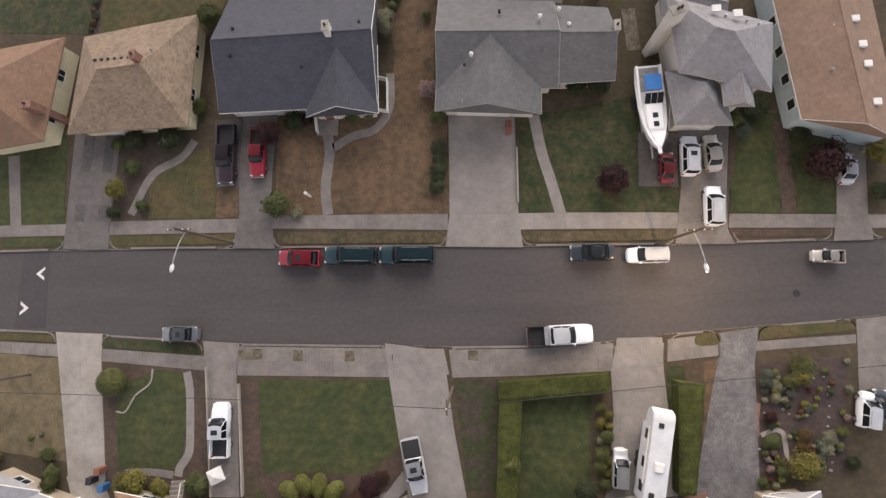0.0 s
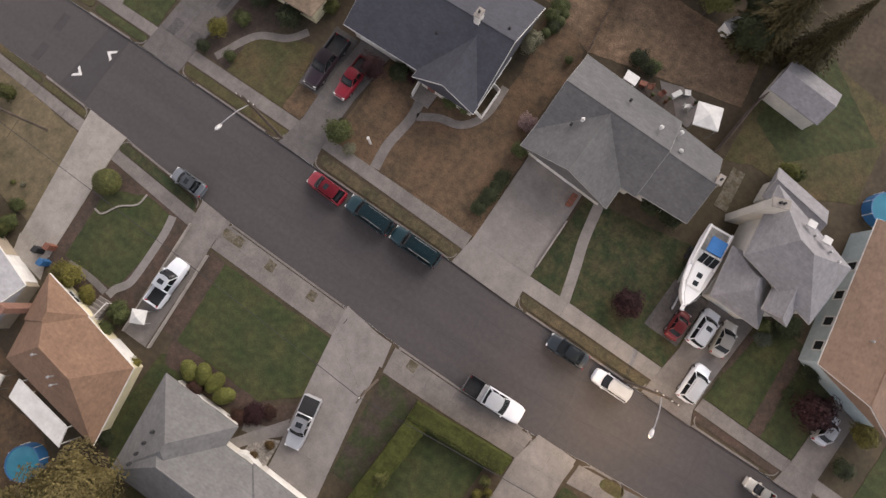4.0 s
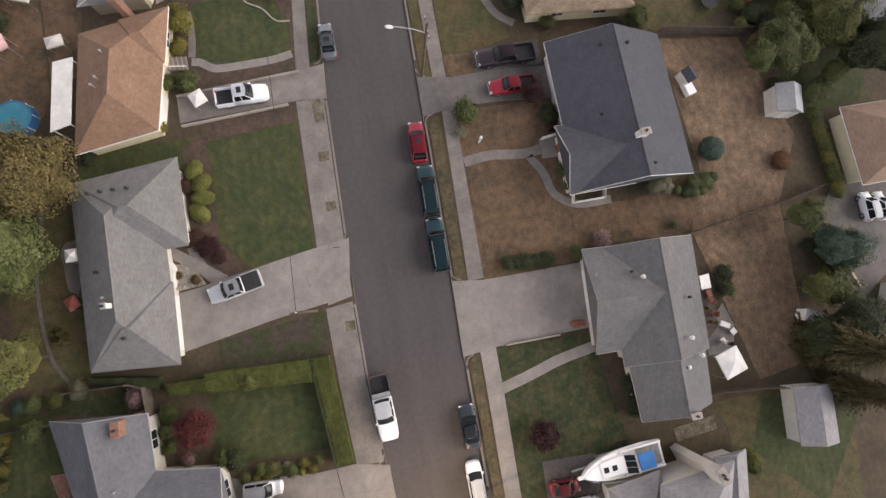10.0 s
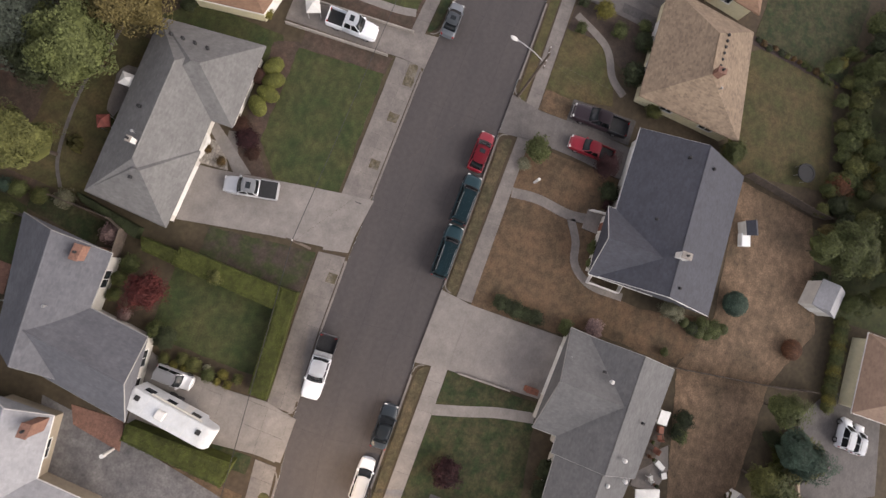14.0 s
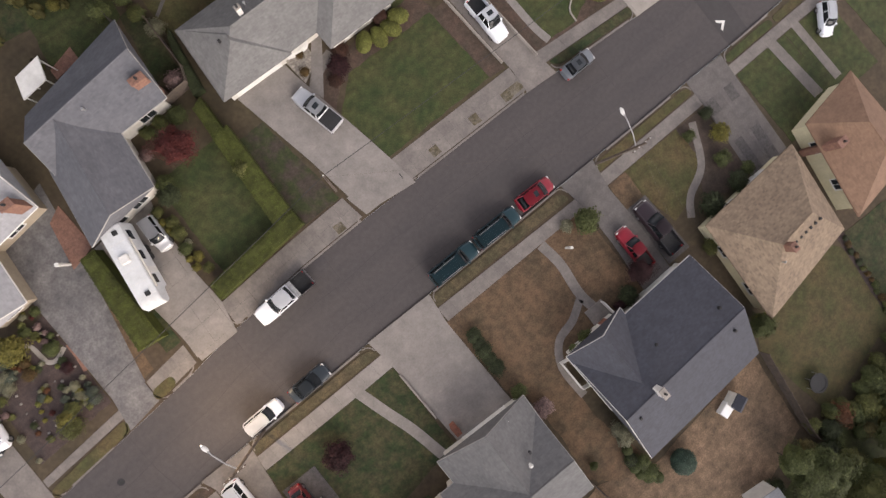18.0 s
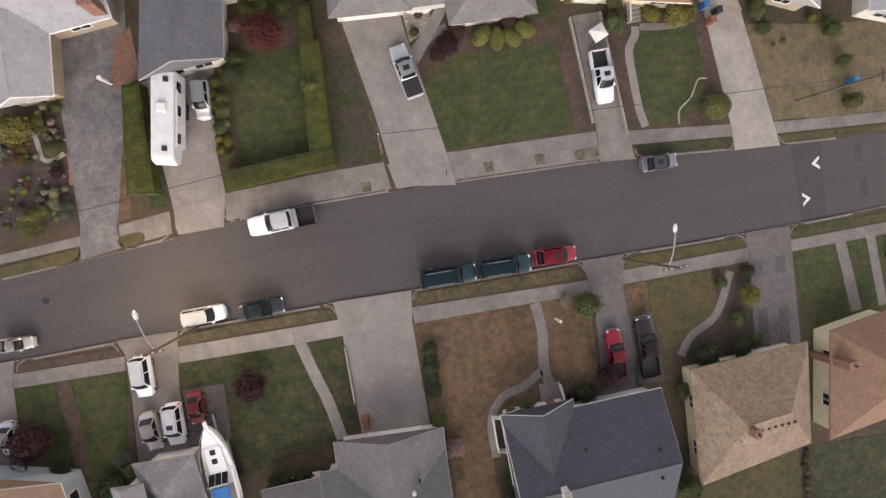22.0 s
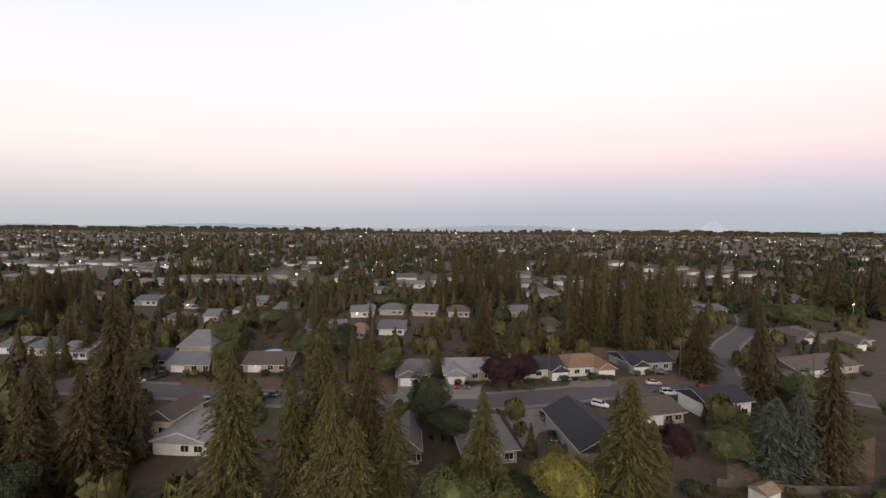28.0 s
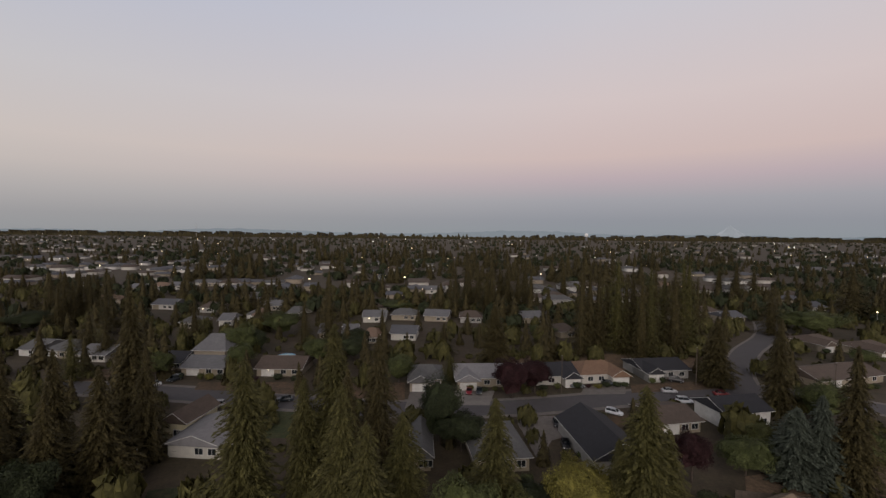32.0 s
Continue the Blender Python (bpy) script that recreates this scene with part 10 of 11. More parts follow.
bush("olive", -172.9, -136.6, 1.44, 1.96, "olive-green shrub in front of a house", form="small")
bush("olive", -166.6, -135.3, 1.11, 1.57, "olive-green shrub in front of a house", form="small")
small_house(15.0, -208.9, 11.76, 13.06, 0, ROOF_PEWTER, OFF_WHITE, "distant white bungalow among the gardens", 2.87, 5.09, "gablex", False, True, 0.0)
small_house(0.6, -213.8, 13.19, 13.06, -6, ROOF_GREY, TAN_SIDING, "distant grey-roofed house among the gardens", 2.87, 5.09, "hipx", False, False, 0.0)
small_house(-15.7, -210.5, 12.54, 13.06, -12, ROOF_PEWTER, TAN_SIDING, "distant low house with a pale roof", 2.87, 5.09, "gablex", False, False, 0.0)
small_house(-31.7, -207.4, 11.36, 13.06, -6, ROOF_UMBER, GREY_SIDING, "distant brown-roofed house among the gardens", 2.87, 5.09, "hipx", False, False, 0.0)
small_house(-0.6, -173.9, 11.10, 13.06, -7, ROOF_SLATE, OFF_WHITE, "distant white bungalow among the gardens", 2.87, 5.09, "gablex", False, False, 0.0)
small_house(12.2, -169.2, 7.32, 13.06, -12, ROOF_BROWN, TAN_SIDING, "distant grey-roofed house among the gardens", 2.87, 5.09, "hipx", False, True, 0.0)
small_house(-60.3, -206.5, 11.89, 13.06, 7, ROOF_PEWTER, TAN_SIDING, "distant low house with a pale roof", 2.87, 5.09, "gablex", False, False, 0.0)
small_house(-92.4, -262.2, 17.90, 13.06, -4, ROOF_GREY, GREY_SIDING, "distant brown-roofed house among the gardens", 2.87, 5.09, "hipx", False, False, 0.0)
small_house(-14.3, -307.2, 22.86, 13.06, -9, ROOF_PEWTER, OFF_WHITE, "distant white bungalow among the gardens", 2.87, 5.09, "gablex", False, False, 0.0)
small_house(-158.2, -220.7, 15.55, 13.06, 0, ROOF_UMBER, TAN_SIDING, "distant grey-roofed house among the gardens", 2.87, 5.09, "hipx", False, False, 0.0)
small_house(-161.4, -206.1, 11.76, 13.06, 12, ROOF_SLATE, TAN_SIDING, "distant low house with a pale roof", 2.87, 5.09, "gablex", False, True, 0.0)
small_house(179.1, -323.1, 12.67, 13.06, 0, ROOF_BROWN, GREY_SIDING, "distant brown-roofed house among the gardens", 2.87, 5.09, "hipx", False, False, 0.0)
small_house(167.4, -326.0, 12.02, 13.06, -5, ROOF_PEWTER, OFF_WHITE, "distant white bungalow among the gardens", 2.87, 5.09, "gablex", False, False, 0.0)
small_house(155.1, -345.2, 14.50, 13.06, 5, ROOF_GREY, TAN_SIDING, "distant grey-roofed house among the gardens", 2.87, 5.09, "hipx", False, False, 0.0)
small_house(188.8, -314.6, 11.50, 13.06, -11, ROOF_PEWTER, TAN_SIDING, "distant low house with a pale roof", 2.87, 5.09, "gablex", False, False, 0.0)
small_house(103.5, -234.2, 8.75, 13.06, -6, ROOF_UMBER, GREY_SIDING, "distant brown-roofed house among the gardens", 2.87, 5.09, "hipx", False, True, 0.0)
small_house(131.4, -244.5, 13.19, 13.06, -7, ROOF_SLATE, OFF_WHITE, "distant white bungalow among the gardens", 2.87, 5.09, "gablex", False, False, 0.0)
small_house(174.5, -259.6, 18.94, 13.06, 9, ROOF_BROWN, TAN_SIDING, "distant grey-roofed house among the gardens", 2.87, 5.09, "hipx", False, False, 0.0)
bush("maroon", 166.1, -251.5, 1.07, 1.70, "dark red shrub in front of a house", form="small")
bush("olive", 170.2, -250.9, 0.95, 1.31, "olive-green shrub in front of a house", form="small")
bush("dark", 176.2, -250.0, 1.31, 1.31, "dark green shrub in front of a house", form="small")
bush("green", 178.8, -249.6, 0.95, 1.44, "leafy green shrub in front of a house", form="small")
small_house(73.0, -239.8, 9.01, 13.06, 7, ROOF_PEWTER, TAN_SIDING, "distant low house with a pale roof", 2.87, 5.09, "gablex", False, False, 0.0)
small_house(55.6, -219.5, 7.18, 13.06, -2, ROOF_GREY, GREY_SIDING, "distant brown-roofed house among the gardens", 2.87, 5.09, "hipx", False, False, 0.0)
small_house(21.8, -176.5, 6.79, 13.06, 5, ROOF_PEWTER, OFF_WHITE, "distant white bungalow among the gardens", 2.87, 5.09, "gablex", False, True, 0.0)
small_house(-66.8, -176.9, 8.36, 13.06, 12, ROOF_UMBER, TAN_SIDING, "distant grey-roofed house among the gardens", 2.87, 5.09, "hipx", False, False, 0.0)
small_house(31.8, -176.9, 5.36, 13.06, 3, ROOF_SLATE, TAN_SIDING, "distant low house with a pale roof", 2.87, 5.09, "gablex", False, False, 0.0)
small_house(70.8, -213.3, 6.40, 13.06, 4, ROOF_BROWN, GREY_SIDING, "distant brown-roofed house among the gardens", 2.87, 5.09, "hipx", False, False, 0.0)
small_house(81.1, -201.4, 6.53, 13.06, 2, ROOF_PEWTER, OFF_WHITE, "distant white bungalow among the gardens", 2.87, 5.09, "gablex", False, False, 0.0)
small_house(94.0, -196.1, 7.32, 13.06, -12, ROOF_GREY, TAN_SIDING, "distant grey-roofed house among the gardens", 2.87, 5.09, "hipx", False, True, 0.0)
small_house(152.3, -198.2, 8.62, 13.06, -10, ROOF_PEWTER, TAN_SIDING, "distant low house with a pale roof", 2.87, 5.09, "gablex", False, False, 0.0)
small_house(188.2, -230.4, 8.36, 13.06, -11, ROOF_UMBER, GREY_SIDING, "distant brown-roofed house among the gardens", 2.87, 5.09, "hipx", False, False, 0.0)
small_house(-231.7, -235.6, 13.06, 13.06, 10, ROOF_SLATE, OFF_WHITE, "distant white bungalow among the gardens", 2.87, 5.09, "gablex", False, False, 0.0)
small_house(-202.8, -337.5, 11.76, 13.06, 7, ROOF_BROWN, TAN_SIDING, "distant grey-roofed house among the gardens", 2.87, 5.09, "hipx", False, False, 0.0)
small_house(-128.7, -337.7, 10.71, 13.06, -9, ROOF_PEWTER, TAN_SIDING, "distant low house with a pale roof", 2.87, 5.09, "gablex", False, True, 0.0)
small_house(93.4, -272.0, 8.88, 13.06, 3, ROOF_GREY, GREY_SIDING, "distant brown-roofed house among the gardens", 2.87, 5.09, "hipx", False, False, 0.0)
small_house(125.2, -308.5, 9.93, 13.06, 5, ROOF_PEWTER, OFF_WHITE, "distant white bungalow among the gardens", 2.87, 5.09, "gablex", False, False, 0.0)
car("car", "suv", CAR_SILVER, "silver car parked on the side street", 43.6, -102.6, 8, 0.13, stretch=0.9, wide=0.9)
car("car", "sedan", CAR_NAVY, "dark car on the side street", 28.0, -106.0, 5, 0.13, stretch=0.9, wide=0.9)
car("car", "sedan", CAR_RED, "red car in front of the white garage", -19.6, -110.2, 80, 0.13, stretch=0.9, wide=0.9)
car("car", "sedan", CAR_NAVY, "dark car in front of the white garage", -22.3, -110.1, 80, 0.13, stretch=0.9, wide=0.9)
car("car", "suv", CAR_GREY, "grey car in front of the garage", -8.3, -112.0, 85, 0.13, stretch=0.9, wide=0.9)
car("car", "suv", CAR_WHITE, "white car on the side street", -74.2, -101.3, 170, 0.13, stretch=0.9, wide=0.9)
car("car", "sedan", CAR_SILVER, "silver car on the side street", -74.4, -108.6, 170, 0.13, stretch=0.9, wide=0.9)
car("car", "sedan", CAR_DARK_RED, "dark red car on the side street", -87.4, -105.9, 170, 0.13, stretch=0.9, wide=0.9)
car("car", "wagon", CAR_WHITE, "white car on a driveway", -52.8, -95.0, 140, 0.13, stretch=0.9, wide=0.9)
car("car", "sedan", CAR_NAVY, "dark car by the garage", -60.3, -115.1, 170, 0.13, stretch=0.9, wide=0.9)
car("car", "sedan", CAR_GREY, "grey car by the garage", -50.5, -113.3, 170, 0.13, stretch=0.9, wide=0.9)
car("car", "suv", CAR_BLACK, "black car by the garage", -81.4, -117.0, 150, 0.13, stretch=0.9, wide=0.9)
car("car", "suv", CAR_NAVY, "dark car on the drive", 63.8, -122.3, 60, 0.13, stretch=0.9, wide=0.9)
car("car", "sedan", CAR_WHITE, "white car on the side street", 67.4, -118.0, 10, 0.13, stretch=0.9, wide=0.9)
car("car", "sedan", CAR_BLACK, "black car beside the dark house", -37.1, -89.7, 80, 0.13, stretch=0.9, wide=0.9)
car("car", "sedan", CAR_BLACK, "black car in the yard", -35.7, -79.7, 80, 0.13, stretch=0.9, wide=0.9)
car("car", "sedan", CAR_SILVER, "silver car by the lit house", -64.6, -196.0, 20, 0.13, stretch=0.9, wide=0.9)
car("car", "sedan", CAR_WHITE, "white car by the far houses", 26.2, -190.7, 0, 0.13, stretch=0.9, wide=0.9)
glowing_lamp(-218.5, -184.6, 7.84, 0.26)
glowing_lamp(70.2, -307.0, 9.14, 0.38)
glowing_lamp(-66.1, -202.4, 5.23, 0.26)
glowing_lamp(-106.6, -349.5, 9.14, 0.45)
glowing_lamp(4.3, -331.6, 7.84, 0.41)
glowing_lamp(284.1, -411.8, 9.14, 0.49)
utility_pole(-44.7, -109.4, 10.19, 5)
utility_pole(-85.5, -114.0, 10.84, 5)
utility_pole(-119.2, -105.5, 8.75, 5)
utility_pole(44.8, -74.3, 3.66, 5)
utility_pole(482.5, -635.8, 23.38, 5)
STREETS = [[(95.1, -119.5), (71.9, -114.9), (51.6, -111.1), (25.7, -105.2), (-5.3, -100.0), (-30.5, -100.4), (-62.2, -105.5), (-88.0, -108.4), (-103.8, -109.3), (-124.8, -93.5)],
           [(-96.6, -108.7), (-107.0, -126.0), (-127.7, -148.7), (-157.6, -175.2), (-186.1, -213.4)],
           [(50.0, -264.7), (22.8, -264.2), (2.0, -257.5)],
           [(-70.5, -233.0), (-73.5, -202.3), (-73.2, -178.2)],
           [(300.9, -349.1), (285.6, -359.9), (252.6, -360.1)]]

# ---- distance ----
def far_frame():
    """The spot that overlooks the far suburb, with the ways ahead and to the right."""
    a = radians(175.5)
    return Vector((-5.4, 6.6, 0)), Vector((-math.sin(a), math.cos(a), 0)), Vector((math.cos(a), math.sin(a), 0))


def plain_template(count, seed, leaf=0.2):
    """A far conifer of ragged drooping sprays at uneven heights, height 1, radius 1."""
    rng = random.Random(seed)
    vs, fs = [], []
    lop = [rng.uniform(0.75, 1.2) for k in range(5)]
    for i in range(count):
        u = 0.03 + 0.95 * rng.random() ** 1.35
        a = 6.283 * rng.random()
        r = (1 - u) ** 0.72 * rng.uniform(0.62, 1.08) * lop[int(a / 6.283 * 5) % 5] * min(1, 0.7 + 2.0 * u)
        w = leaf * (0.35 + 0.75 * (1 - u)) * rng.uniform(0.7, 1.3)
        o, t = Vector((math.cos(a), math.sin(a), 0)), Vector((-math.sin(a), math.cos(a), 0))
        c = o * r
        z = u + rng.uniform(-0.01, 0.01)
        k = len(vs)
        drop = 0.09 * rng.uniform(0.6, 1.4) * (1.1 - u)
        for p, dz in ((c - o * w * 1.3, 0.05), (c + t * w, -0.25 * drop), (c + o * w * 0.7, -drop), (c - t * w, -0.25 * drop)):
            vs.append((p.x, p.y, z + dz))
        fs += [(k, k + 1, k + 2), (k, k + 2, k + 3)]
    k = len(vs)
    for u, q in ((0.02, 0.5), (0.35, 0.46), (0.7, 0.22), (0.99, 0.02)):
        for i in range(5):
            vs.append((q * math.cos(1.257 * i), q * math.sin(1.257 * i), u))
    for j in range(3):
        for i in range(5):
            a, b, c, d = k + j * 5 + i, k + j * 5 + (i + 1) % 5, k + j * 5 + 5 + (i + 1) % 5, k + j * 5 + 5 + i
            fs += [(a, b, c), (a, c, d)]
    return np.array(vs), np.array(fs)


def round_template(n, seed):
    rng = random.Random(seed)
    vs, fs = leaf_cloud(seed, n, 0.34, ball_shape(1, 1, 0.5, seed, 0.3))
    tri = [f for f in fs]
    return np.array([(v.x, v.y, v.z + 0.5) for v in vs]), np.array(tri)


def scatter(name, label, category, templates, places, material):
    allv, allf, k = [], [], 0
    for i, (x, y, r, h, a) in enumerate(places):
        v, f = templates[i % len(templates)]
        c, s = math.cos(a), math.sin(a)
        w = np.empty_like(v)
        w[:, 0], w[:, 1], w[:, 2] = x + r * (c * v[:, 0] - s * v[:, 1]), y + r * (s * v[:, 0] + c * v[:, 1]), 0.05 + h * v[:, 2]
        allv.append(w)
        allf.append(f + k)
        k += len(v)
    v, f = np.concatenate(allv), np.concatenate(allf)
    me = bpy.data.meshes.new(name)
    me.vertices.add(len(v))
    me.vertices.foreach_set("co", v.ravel())
    me.loops.add(f.size)
    me.loops.foreach_set("vertex_index", f.ravel().astype(np.int32))
    me.polygons.add(len(f))
    me.polygons.foreach_set("loop_start", np.arange(0, f.size, 3, dtype=np.int32))
    me.update(calc_edges=True)
    me.materials.append(material)
    return tagged(new(name, me), label, category, "", "stuff")


def far_suburb():
    rng = random.Random(11)
    o, ahead, right = far_frame()
    mid, far, leafy, homes = [], [], [], []
    fronts = []
    for ob in scene.objects:
        if ob.name.startswith("roof") and ob.parent and ob.parent.name.startswith("house"):
            xs, ys = [v.co.x for v in ob.data.vertices], [v.co.y for v in ob.data.vertices]
            if max(ys) < -150:
                fronts.append(((min(xs) + max(xs)) / 2, max(ys), (max(xs) - min(xs)) / 2))
    street = lambda d, s: abs((d * 0.9 + s * 0.35) % 95 - 47) < 9 or abs((s - d * 0.2) % 150 - 75) < 8
    for i in range(9000):
        d = 195 * (3600 / 195) ** rng.random()
        s = rng.uniform(-1.25, 1.25) * d + rng.uniform(-30, 30)
        p = o + ahead * d + right * s
        clump = noise.noise(Vector((p.x / 90, p.y / 90, 0.3)))
        if d < 620 and s < 0 and rng.random() < 0.15 or d < 430 and (street(d, s) or clump < -0.08):
            continue
        if d < 195 or clump < (0.03 if d < 1400 else -0.12) and rng.random() < (0.9 if d < 470 else 0.55):
            continue
        if d < 470 and rng.random() < 0.2:
            continue
        if d < 430 and any(abs(p.x - a) < w + 2 and -14 < p.y - b < 22 for a, b, w in fronts):
            continue
        h = rng.triangular(6, 19, 10) * (1.3 if clump > 0.12 and abs(s) < 0.6 * d and d > 300 else 0.85)
        t = (p.x, p.y, h * rng.uniform(0.26, 0.46), h, rng.uniform(0, 6.28))
        if rng.random() < 0.4:
            leafy.append((p.x, p.y, rng.uniform(2.5, 5), rng.uniform(5, 9), rng.uniform(0, 6.28)))
        else:
            (mid if d < 700 else far).append(t)
    scatter("far_woods", "dark conifer woods between the far houses", "woods", [plain_template(150, k) for k in range(5)], mid, LEAF["conifer"])
    scatter("far_woods", "dark conifer woods on the far plain", "woods", [plain_template(34, k, 0.34) for k in range(5)], far, LEAF["conifer"])
    scatter("far_trees", "broadleaf trees among the far houses", "woods", [round_template(60, k) for k in range(3)], leafy, LEAF["dark"])
    # plain gabled houses too far off to pick apart
    cube = [(-.5, -.5, 0), (.5, -.5, 0), (.5, .5, 0), (-.5, .5, 0), (-.5, -.5, .62), (.5, -.5, .62), (.5, .5, .62), (-.5, .5, .62)]
    body = (np.array(cube), np.array([(0, 1, 5), (0, 5, 4), (1, 2, 6), (1, 6, 5), (2, 3, 7), (2, 7, 6), (3, 0, 4), (3, 4, 7)]))
    roof = (np.array([(-.56, -.56, .6), (.56, -.56, .6), (.56, .56, .6), (-.56, .56, .6), (-.56, 0, 1), (.56, 0, 1)]),
            np.array([(0, 1, 5), (0, 5, 4), (2, 3, 4), (2, 4, 5), (1, 2, 5), (3, 0, 4)]))
    for i in range(1500):
        d = 275 * (2600 / 275) ** rng.random()
        s = rng.uniform(-1.15, 1.15) * d
        p = o + ahead * d + right * s
        if noise.noise(Vector((p.x / 90, p.y / 90, 0.3))) > 0.0 or d < 520 and rng.random() < 0.6 or d > 520 and rng.random() < (0.78 if abs(s) < 0.6 * d else 0.45):
            continue
        homes.append((p.x, p.y, rng.uniform(9, 16), rng.uniform(4.2, 6.5), rng.choice((0.05, 1.6)) + rng.uniform(-0.15, 0.15)))
    # rows of small houses on the eastern side
    d = 215
    while d < 680:
        s = -0.95 * d
        while s < -0.04 * d:
            if rng.random() < 0.24:
                p = o + ahead * (d + rng.uniform(-5, 5)) + right * s
                homes.append((p.x, p.y, rng.uniform(9, 13), rng.uniform(3.4, 4.4), rng.choice((0.05, 0.05, 1.6)) + rng.uniform(-0.2, 0.2)))
            s += rng.uniform(15, 24)
        d += rng.uniform(22, 34)
    for k, (rm, wm) in enumerate(((ROOF_GREY, WHITE_PAINT), (ROOF_UMBER, OFF_WHITE), (ROOF_SLATE, TAN_SIDING))):
        scatter("far_house_walls", "pale walls of far suburban houses", "houses", [body], homes[k::3], wm)
        scatter("far_house_roofs", "gabled roofs of far suburban houses", "houses", [roof], homes[k::3], rm)
    bm = bmesh.new()
    bmesh.ops.create_icosphere(bm, subdivisions=1, radius=1)
    bm.verts.index_update()
    ball = (np.array([v.co[:] for v in bm.verts]), np.array([[v.index for v in f.verts] for f in bm.faces]))
    bm.free()
    warm, cool = [], []
    for i in range(190):
        d = 260 * (2800 / 260) ** rng.random()
        s = rng.choice((-0.95, -0.95, 0.95, 0.95, 0.0)) * d * rng.random() ** 0.6 + rng.uniform(-0.25, 0.25) * d
        p = o + ahead * d + right * s
        z = rng.uniform(4, 9)
        r = 0.00044 * d * rng.uniform(0.6, 1.3)
        (warm if rng.random() < 0.6 else cool).append((p, z, r))
    for group, m in ((warm, LIT), (cool, LIT_WHITE)):
        vs, fs, k = [], [], 0
        for p, z, r in group:
            v = ball[0] * r + np.array((p.x, p.y, z))
            vs.append(v)
            fs.append(ball[1] + k)
            k += len(v)
        tagged(new("far_lights", mesh_from("far_lights", np.concatenate(vs), np.concatenate(fs), m)), "lit street and window lamps of the far suburb", "lights", "", "stuff")


far_suburb()


def middle_planting():
    """Small trees and shrubs that fill the yards between the houses to the south."""
    rng = random.Random(5)
    spots = []
    for ob in list(scene.objects):
        if ob.name.startswith("roof") and ob.parent and ob.parent.name.startswith("house"):
            xs = [v.co.x for v in ob.data.vertices]
            ys = [v.co.y for v in ob.data.vertices]
            spots.append(((min(xs) + max(xs)) / 2, (min(ys) + max(ys)) / 2, (max(xs) - min(xs)) / 2 + 1.6, (max(ys) - min(ys)) / 2 + 1.6))
    lanes = [p for line in STREETS for p in smooth_line(line, 12)]
    cars = [ob.location for ob in scene.objects if ob.name.startswith("car") and ob.parent is None]
    low, leafy, cone = [], [], []
    for i in range(3300):
        y = -46 - 270 * rng.random() ** 0.8
        x = -6 + rng.uniform(-1.15, 1.15) * (6 - y)
        if -70 < y < -44 and -75 < x < -17:
            continue
        if any(abs(x - a) < w and -h - (3.5 if y > b else 0) < y - b < h + (3.5 if y > -140 else 13) for a, b, w, h in spots):
            continue
        if any((x - a) ** 2 + (y - b) ** 2 < 36 for a, b in lanes) or any((x - c.x) ** 2 + (y - c.y) ** 2 < 10 for c in cars):
            continue
        k = rng.random()
        near = y > -98
        if k < 0.5:
            low.append((x, y, rng.uniform(0.8, 1.9), rng.uniform(1.0, 2.8), rng.uniform(0, 6.28)))
        elif k < 0.78 and i % (3 if near else 2) == 0:
            leafy.append((x, y, rng.uniform(1.8, 3.9), rng.uniform(4, 8), rng.uniform(0, 6.28)))
        elif i % (6 if near else 3) == 0:
            h = rng.uniform(5, 10) if near else rng.triangular(6, 17, 8)
            cone.append((x, y, h * rng.uniform(0.22, 0.34), h, rng.uniform(0, 6.28)))
    sheds = [ob.location for ob in scene.objects if ob.parent is None and ob.name.startswith(("shed", "tarpaulin", "swing", "trampoline", "pool", "patio", "garden_umbrella"))]
    for i in range(330):
        x, y = rng.uniform(-84, 45), rng.uniform(-62, -31)
        clump = noise.noise(Vector((x / 9, y / 9, 4.4)))
        if clump < 0.0 or any(abs(x - a) < w and abs(y - b) < h for a, b, w, h in spots) or any((x - c.x) ** 2 + (y - c.y) ** 2 < 9 for c in sheds):
            continue
        low.append((x, y, rng.uniform(0.35, 1.1), rng.uniform(0.4, 1.5), rng.uniform(0, 6.28)))
    scatter("yard_shrubs", "dark green shrubs filling the yards", "shrubs", [round_template(60, k + 3) for k in range(3)], low, LEAF["cedar"])
    scatter("yard_trees", "small leafy trees in the yards", "trees", [round_template(130, k + 9) for k in range(3)], leafy, LEAF["cedar"])
    scatter("yard_conifers", "young conifers in the yards", "trees", [plain_template(220, k + 2, 0.17) for k in range(4)], cone, LEAF["conifer"])


middle_planting()


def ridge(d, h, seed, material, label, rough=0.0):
    """A low rise across the far plain: dark woods, or hills in painted haze."""
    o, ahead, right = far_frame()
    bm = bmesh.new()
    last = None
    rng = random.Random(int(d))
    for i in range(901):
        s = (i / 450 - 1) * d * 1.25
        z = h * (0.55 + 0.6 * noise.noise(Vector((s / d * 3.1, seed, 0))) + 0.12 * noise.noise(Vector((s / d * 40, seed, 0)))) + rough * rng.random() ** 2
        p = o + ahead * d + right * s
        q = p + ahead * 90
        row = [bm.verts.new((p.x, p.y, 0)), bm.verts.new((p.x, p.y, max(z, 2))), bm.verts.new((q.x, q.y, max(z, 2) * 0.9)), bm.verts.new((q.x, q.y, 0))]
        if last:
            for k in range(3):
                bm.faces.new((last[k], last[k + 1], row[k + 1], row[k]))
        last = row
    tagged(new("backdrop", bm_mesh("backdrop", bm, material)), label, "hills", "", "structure")


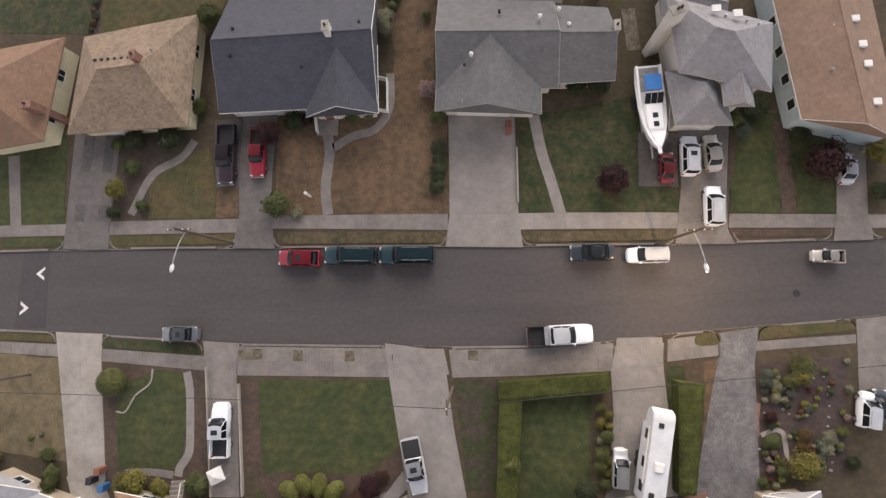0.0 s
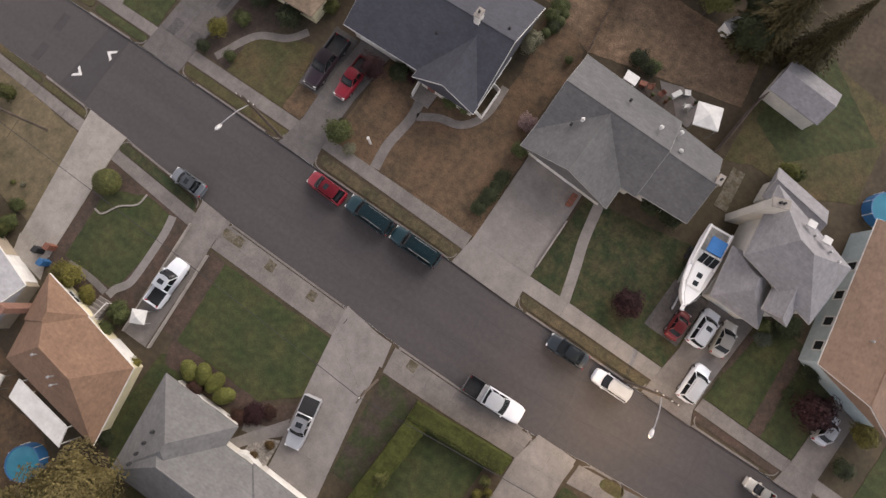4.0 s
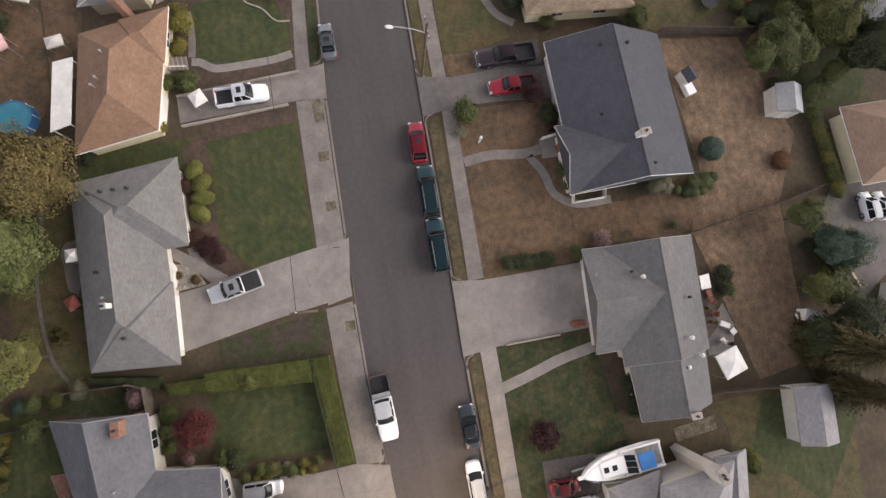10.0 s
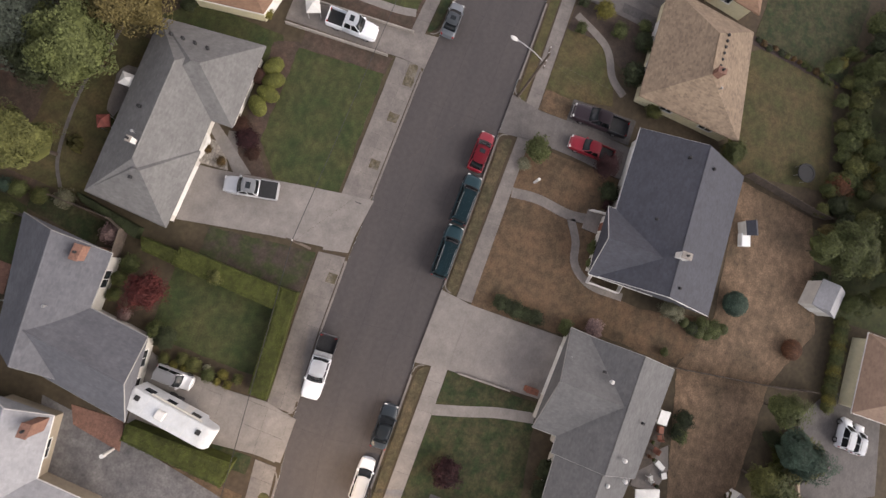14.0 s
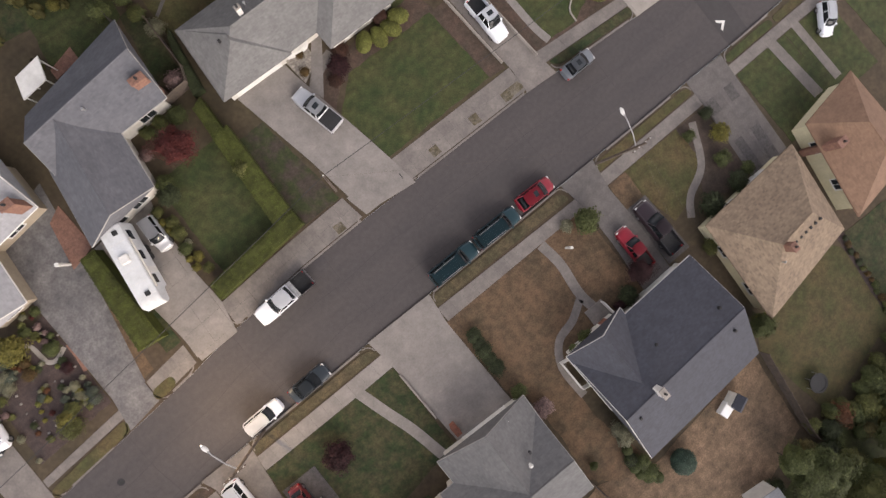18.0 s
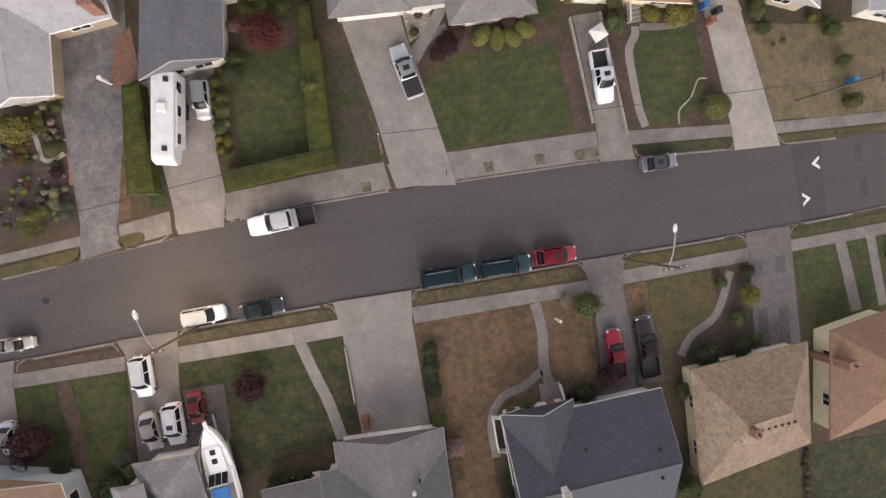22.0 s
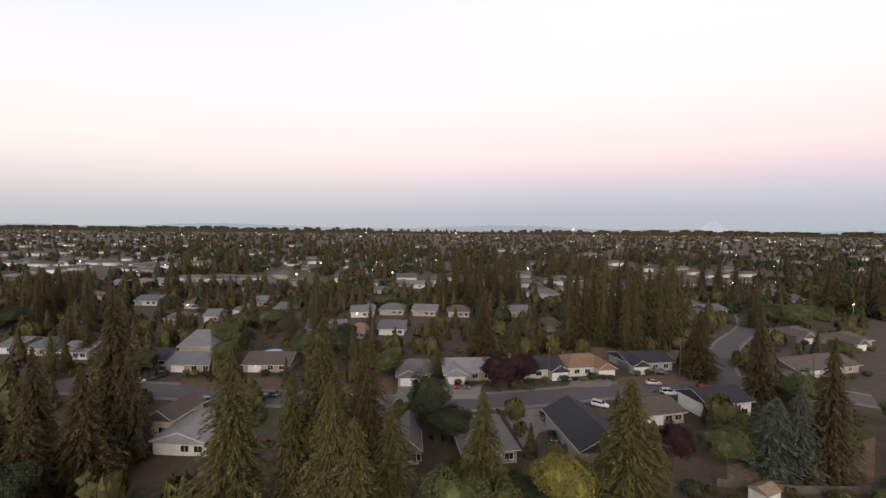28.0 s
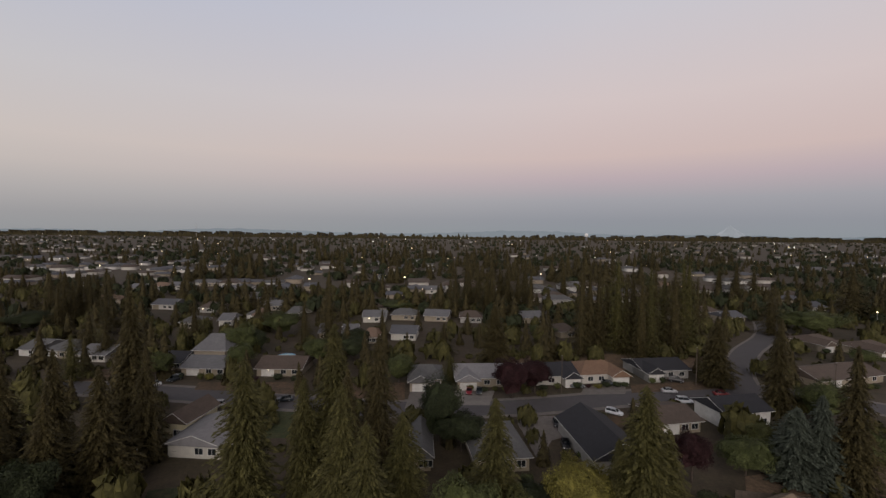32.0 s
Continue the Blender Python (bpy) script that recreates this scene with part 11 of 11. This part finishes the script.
# haze is painted as a blue glow on the hills; the black base takes no light
HILL_GLOW = glow_mat("hills_haze_glow", (0.26, 0.305, 0.345), 1.0)
HILL_GLOW.node_tree.nodes["Principled BSDF"].inputs["Base Color"].default_value = (0, 0, 0, 1)
# one flat glow near the sky's colour paints the mountain as if behind haze
MOUNTAIN_GLOW = glow_mat("mountain_haze_glow", (0.414, 0.442, 0.479), 1.0)
MOUNTAIN_GLOW.node_tree.nodes["Principled BSDF"].inputs["Base Color"].default_value = (0, 0, 0, 1)
ridge(2700, 12, 2.0, LEAF["conifer"], "dark wooded rise on the horizon", 30)
ridge(3900, 70, 5.0, HILL_GLOW, "hills on the horizon glowing in painted blue haze")


def mountain():
    o, ahead, right = far_frame()
    c = o + ahead * 3850 + right * 2390
    bm = bmesh.new()
    rows = []
    for j in range(9):
        u = j / 8
        row = []
        for i in range(40):
            a = 6.283 * i / 40
            r = 150 * (1 - u) ** 1.25 * (1 + 0.25 * noise.noise(Vector((math.cos(a) * 2, math.sin(a) * 2, u * 3)))) + 5 * u
            row.append(bm.verts.new((c.x + r * math.cos(a), c.y + r * math.sin(a), 122 * u ** 0.9 + 10 * noise.noise(Vector((math.cos(a) * 3, math.sin(a) * 3, u * 4))))))
        rows.append(row)
    for a, b in zip(rows, rows[1:]):
        for i in range(40):
            bm.faces.new((a[i], a[(i + 1) % 40], b[(i + 1) % 40], b[i]))
    bm.faces.new(rows[-1])
    tagged(new("mountain", bm_mesh("mountain", bm, MOUNTAIN_GLOW, True)), "faint snow-capped mountain far beyond the plain, glowing in painted haze", "mountain", "", "structure")


mountain()


def water_tower():
    o, ahead, right = far_frame()
    c = o + ahead * 2300 + right * 2300 * 0.302
    bm = bmesh.new()
    bmesh.ops.create_uvsphere(bm, u_segments=16, v_segments=8, radius=10)
    top = empty("water_tower", pose(c.x, c.y, 0), "white domed water tower on the horizon", "water tower")
    part("tank", bm, HULL, top, smooth=True, at=pose(0, 0, 33))
    part("stem", tube(bmesh.new(), (0, 0, 0), (0, 0, 28), 6, 5, 12), SLATE_SIDING, top)
    m = o + ahead * 2100 - right * 2100 * 0.588
    mast = empty("radio_mast", pose(m.x, m.y, 0), "thin radio mast on the horizon", "mast")
    part("mast", tube(bmesh.new(), (0, 0, 0), (0, 0, 74), 1.2, 0.5, 6), METAL, mast)


water_tower()
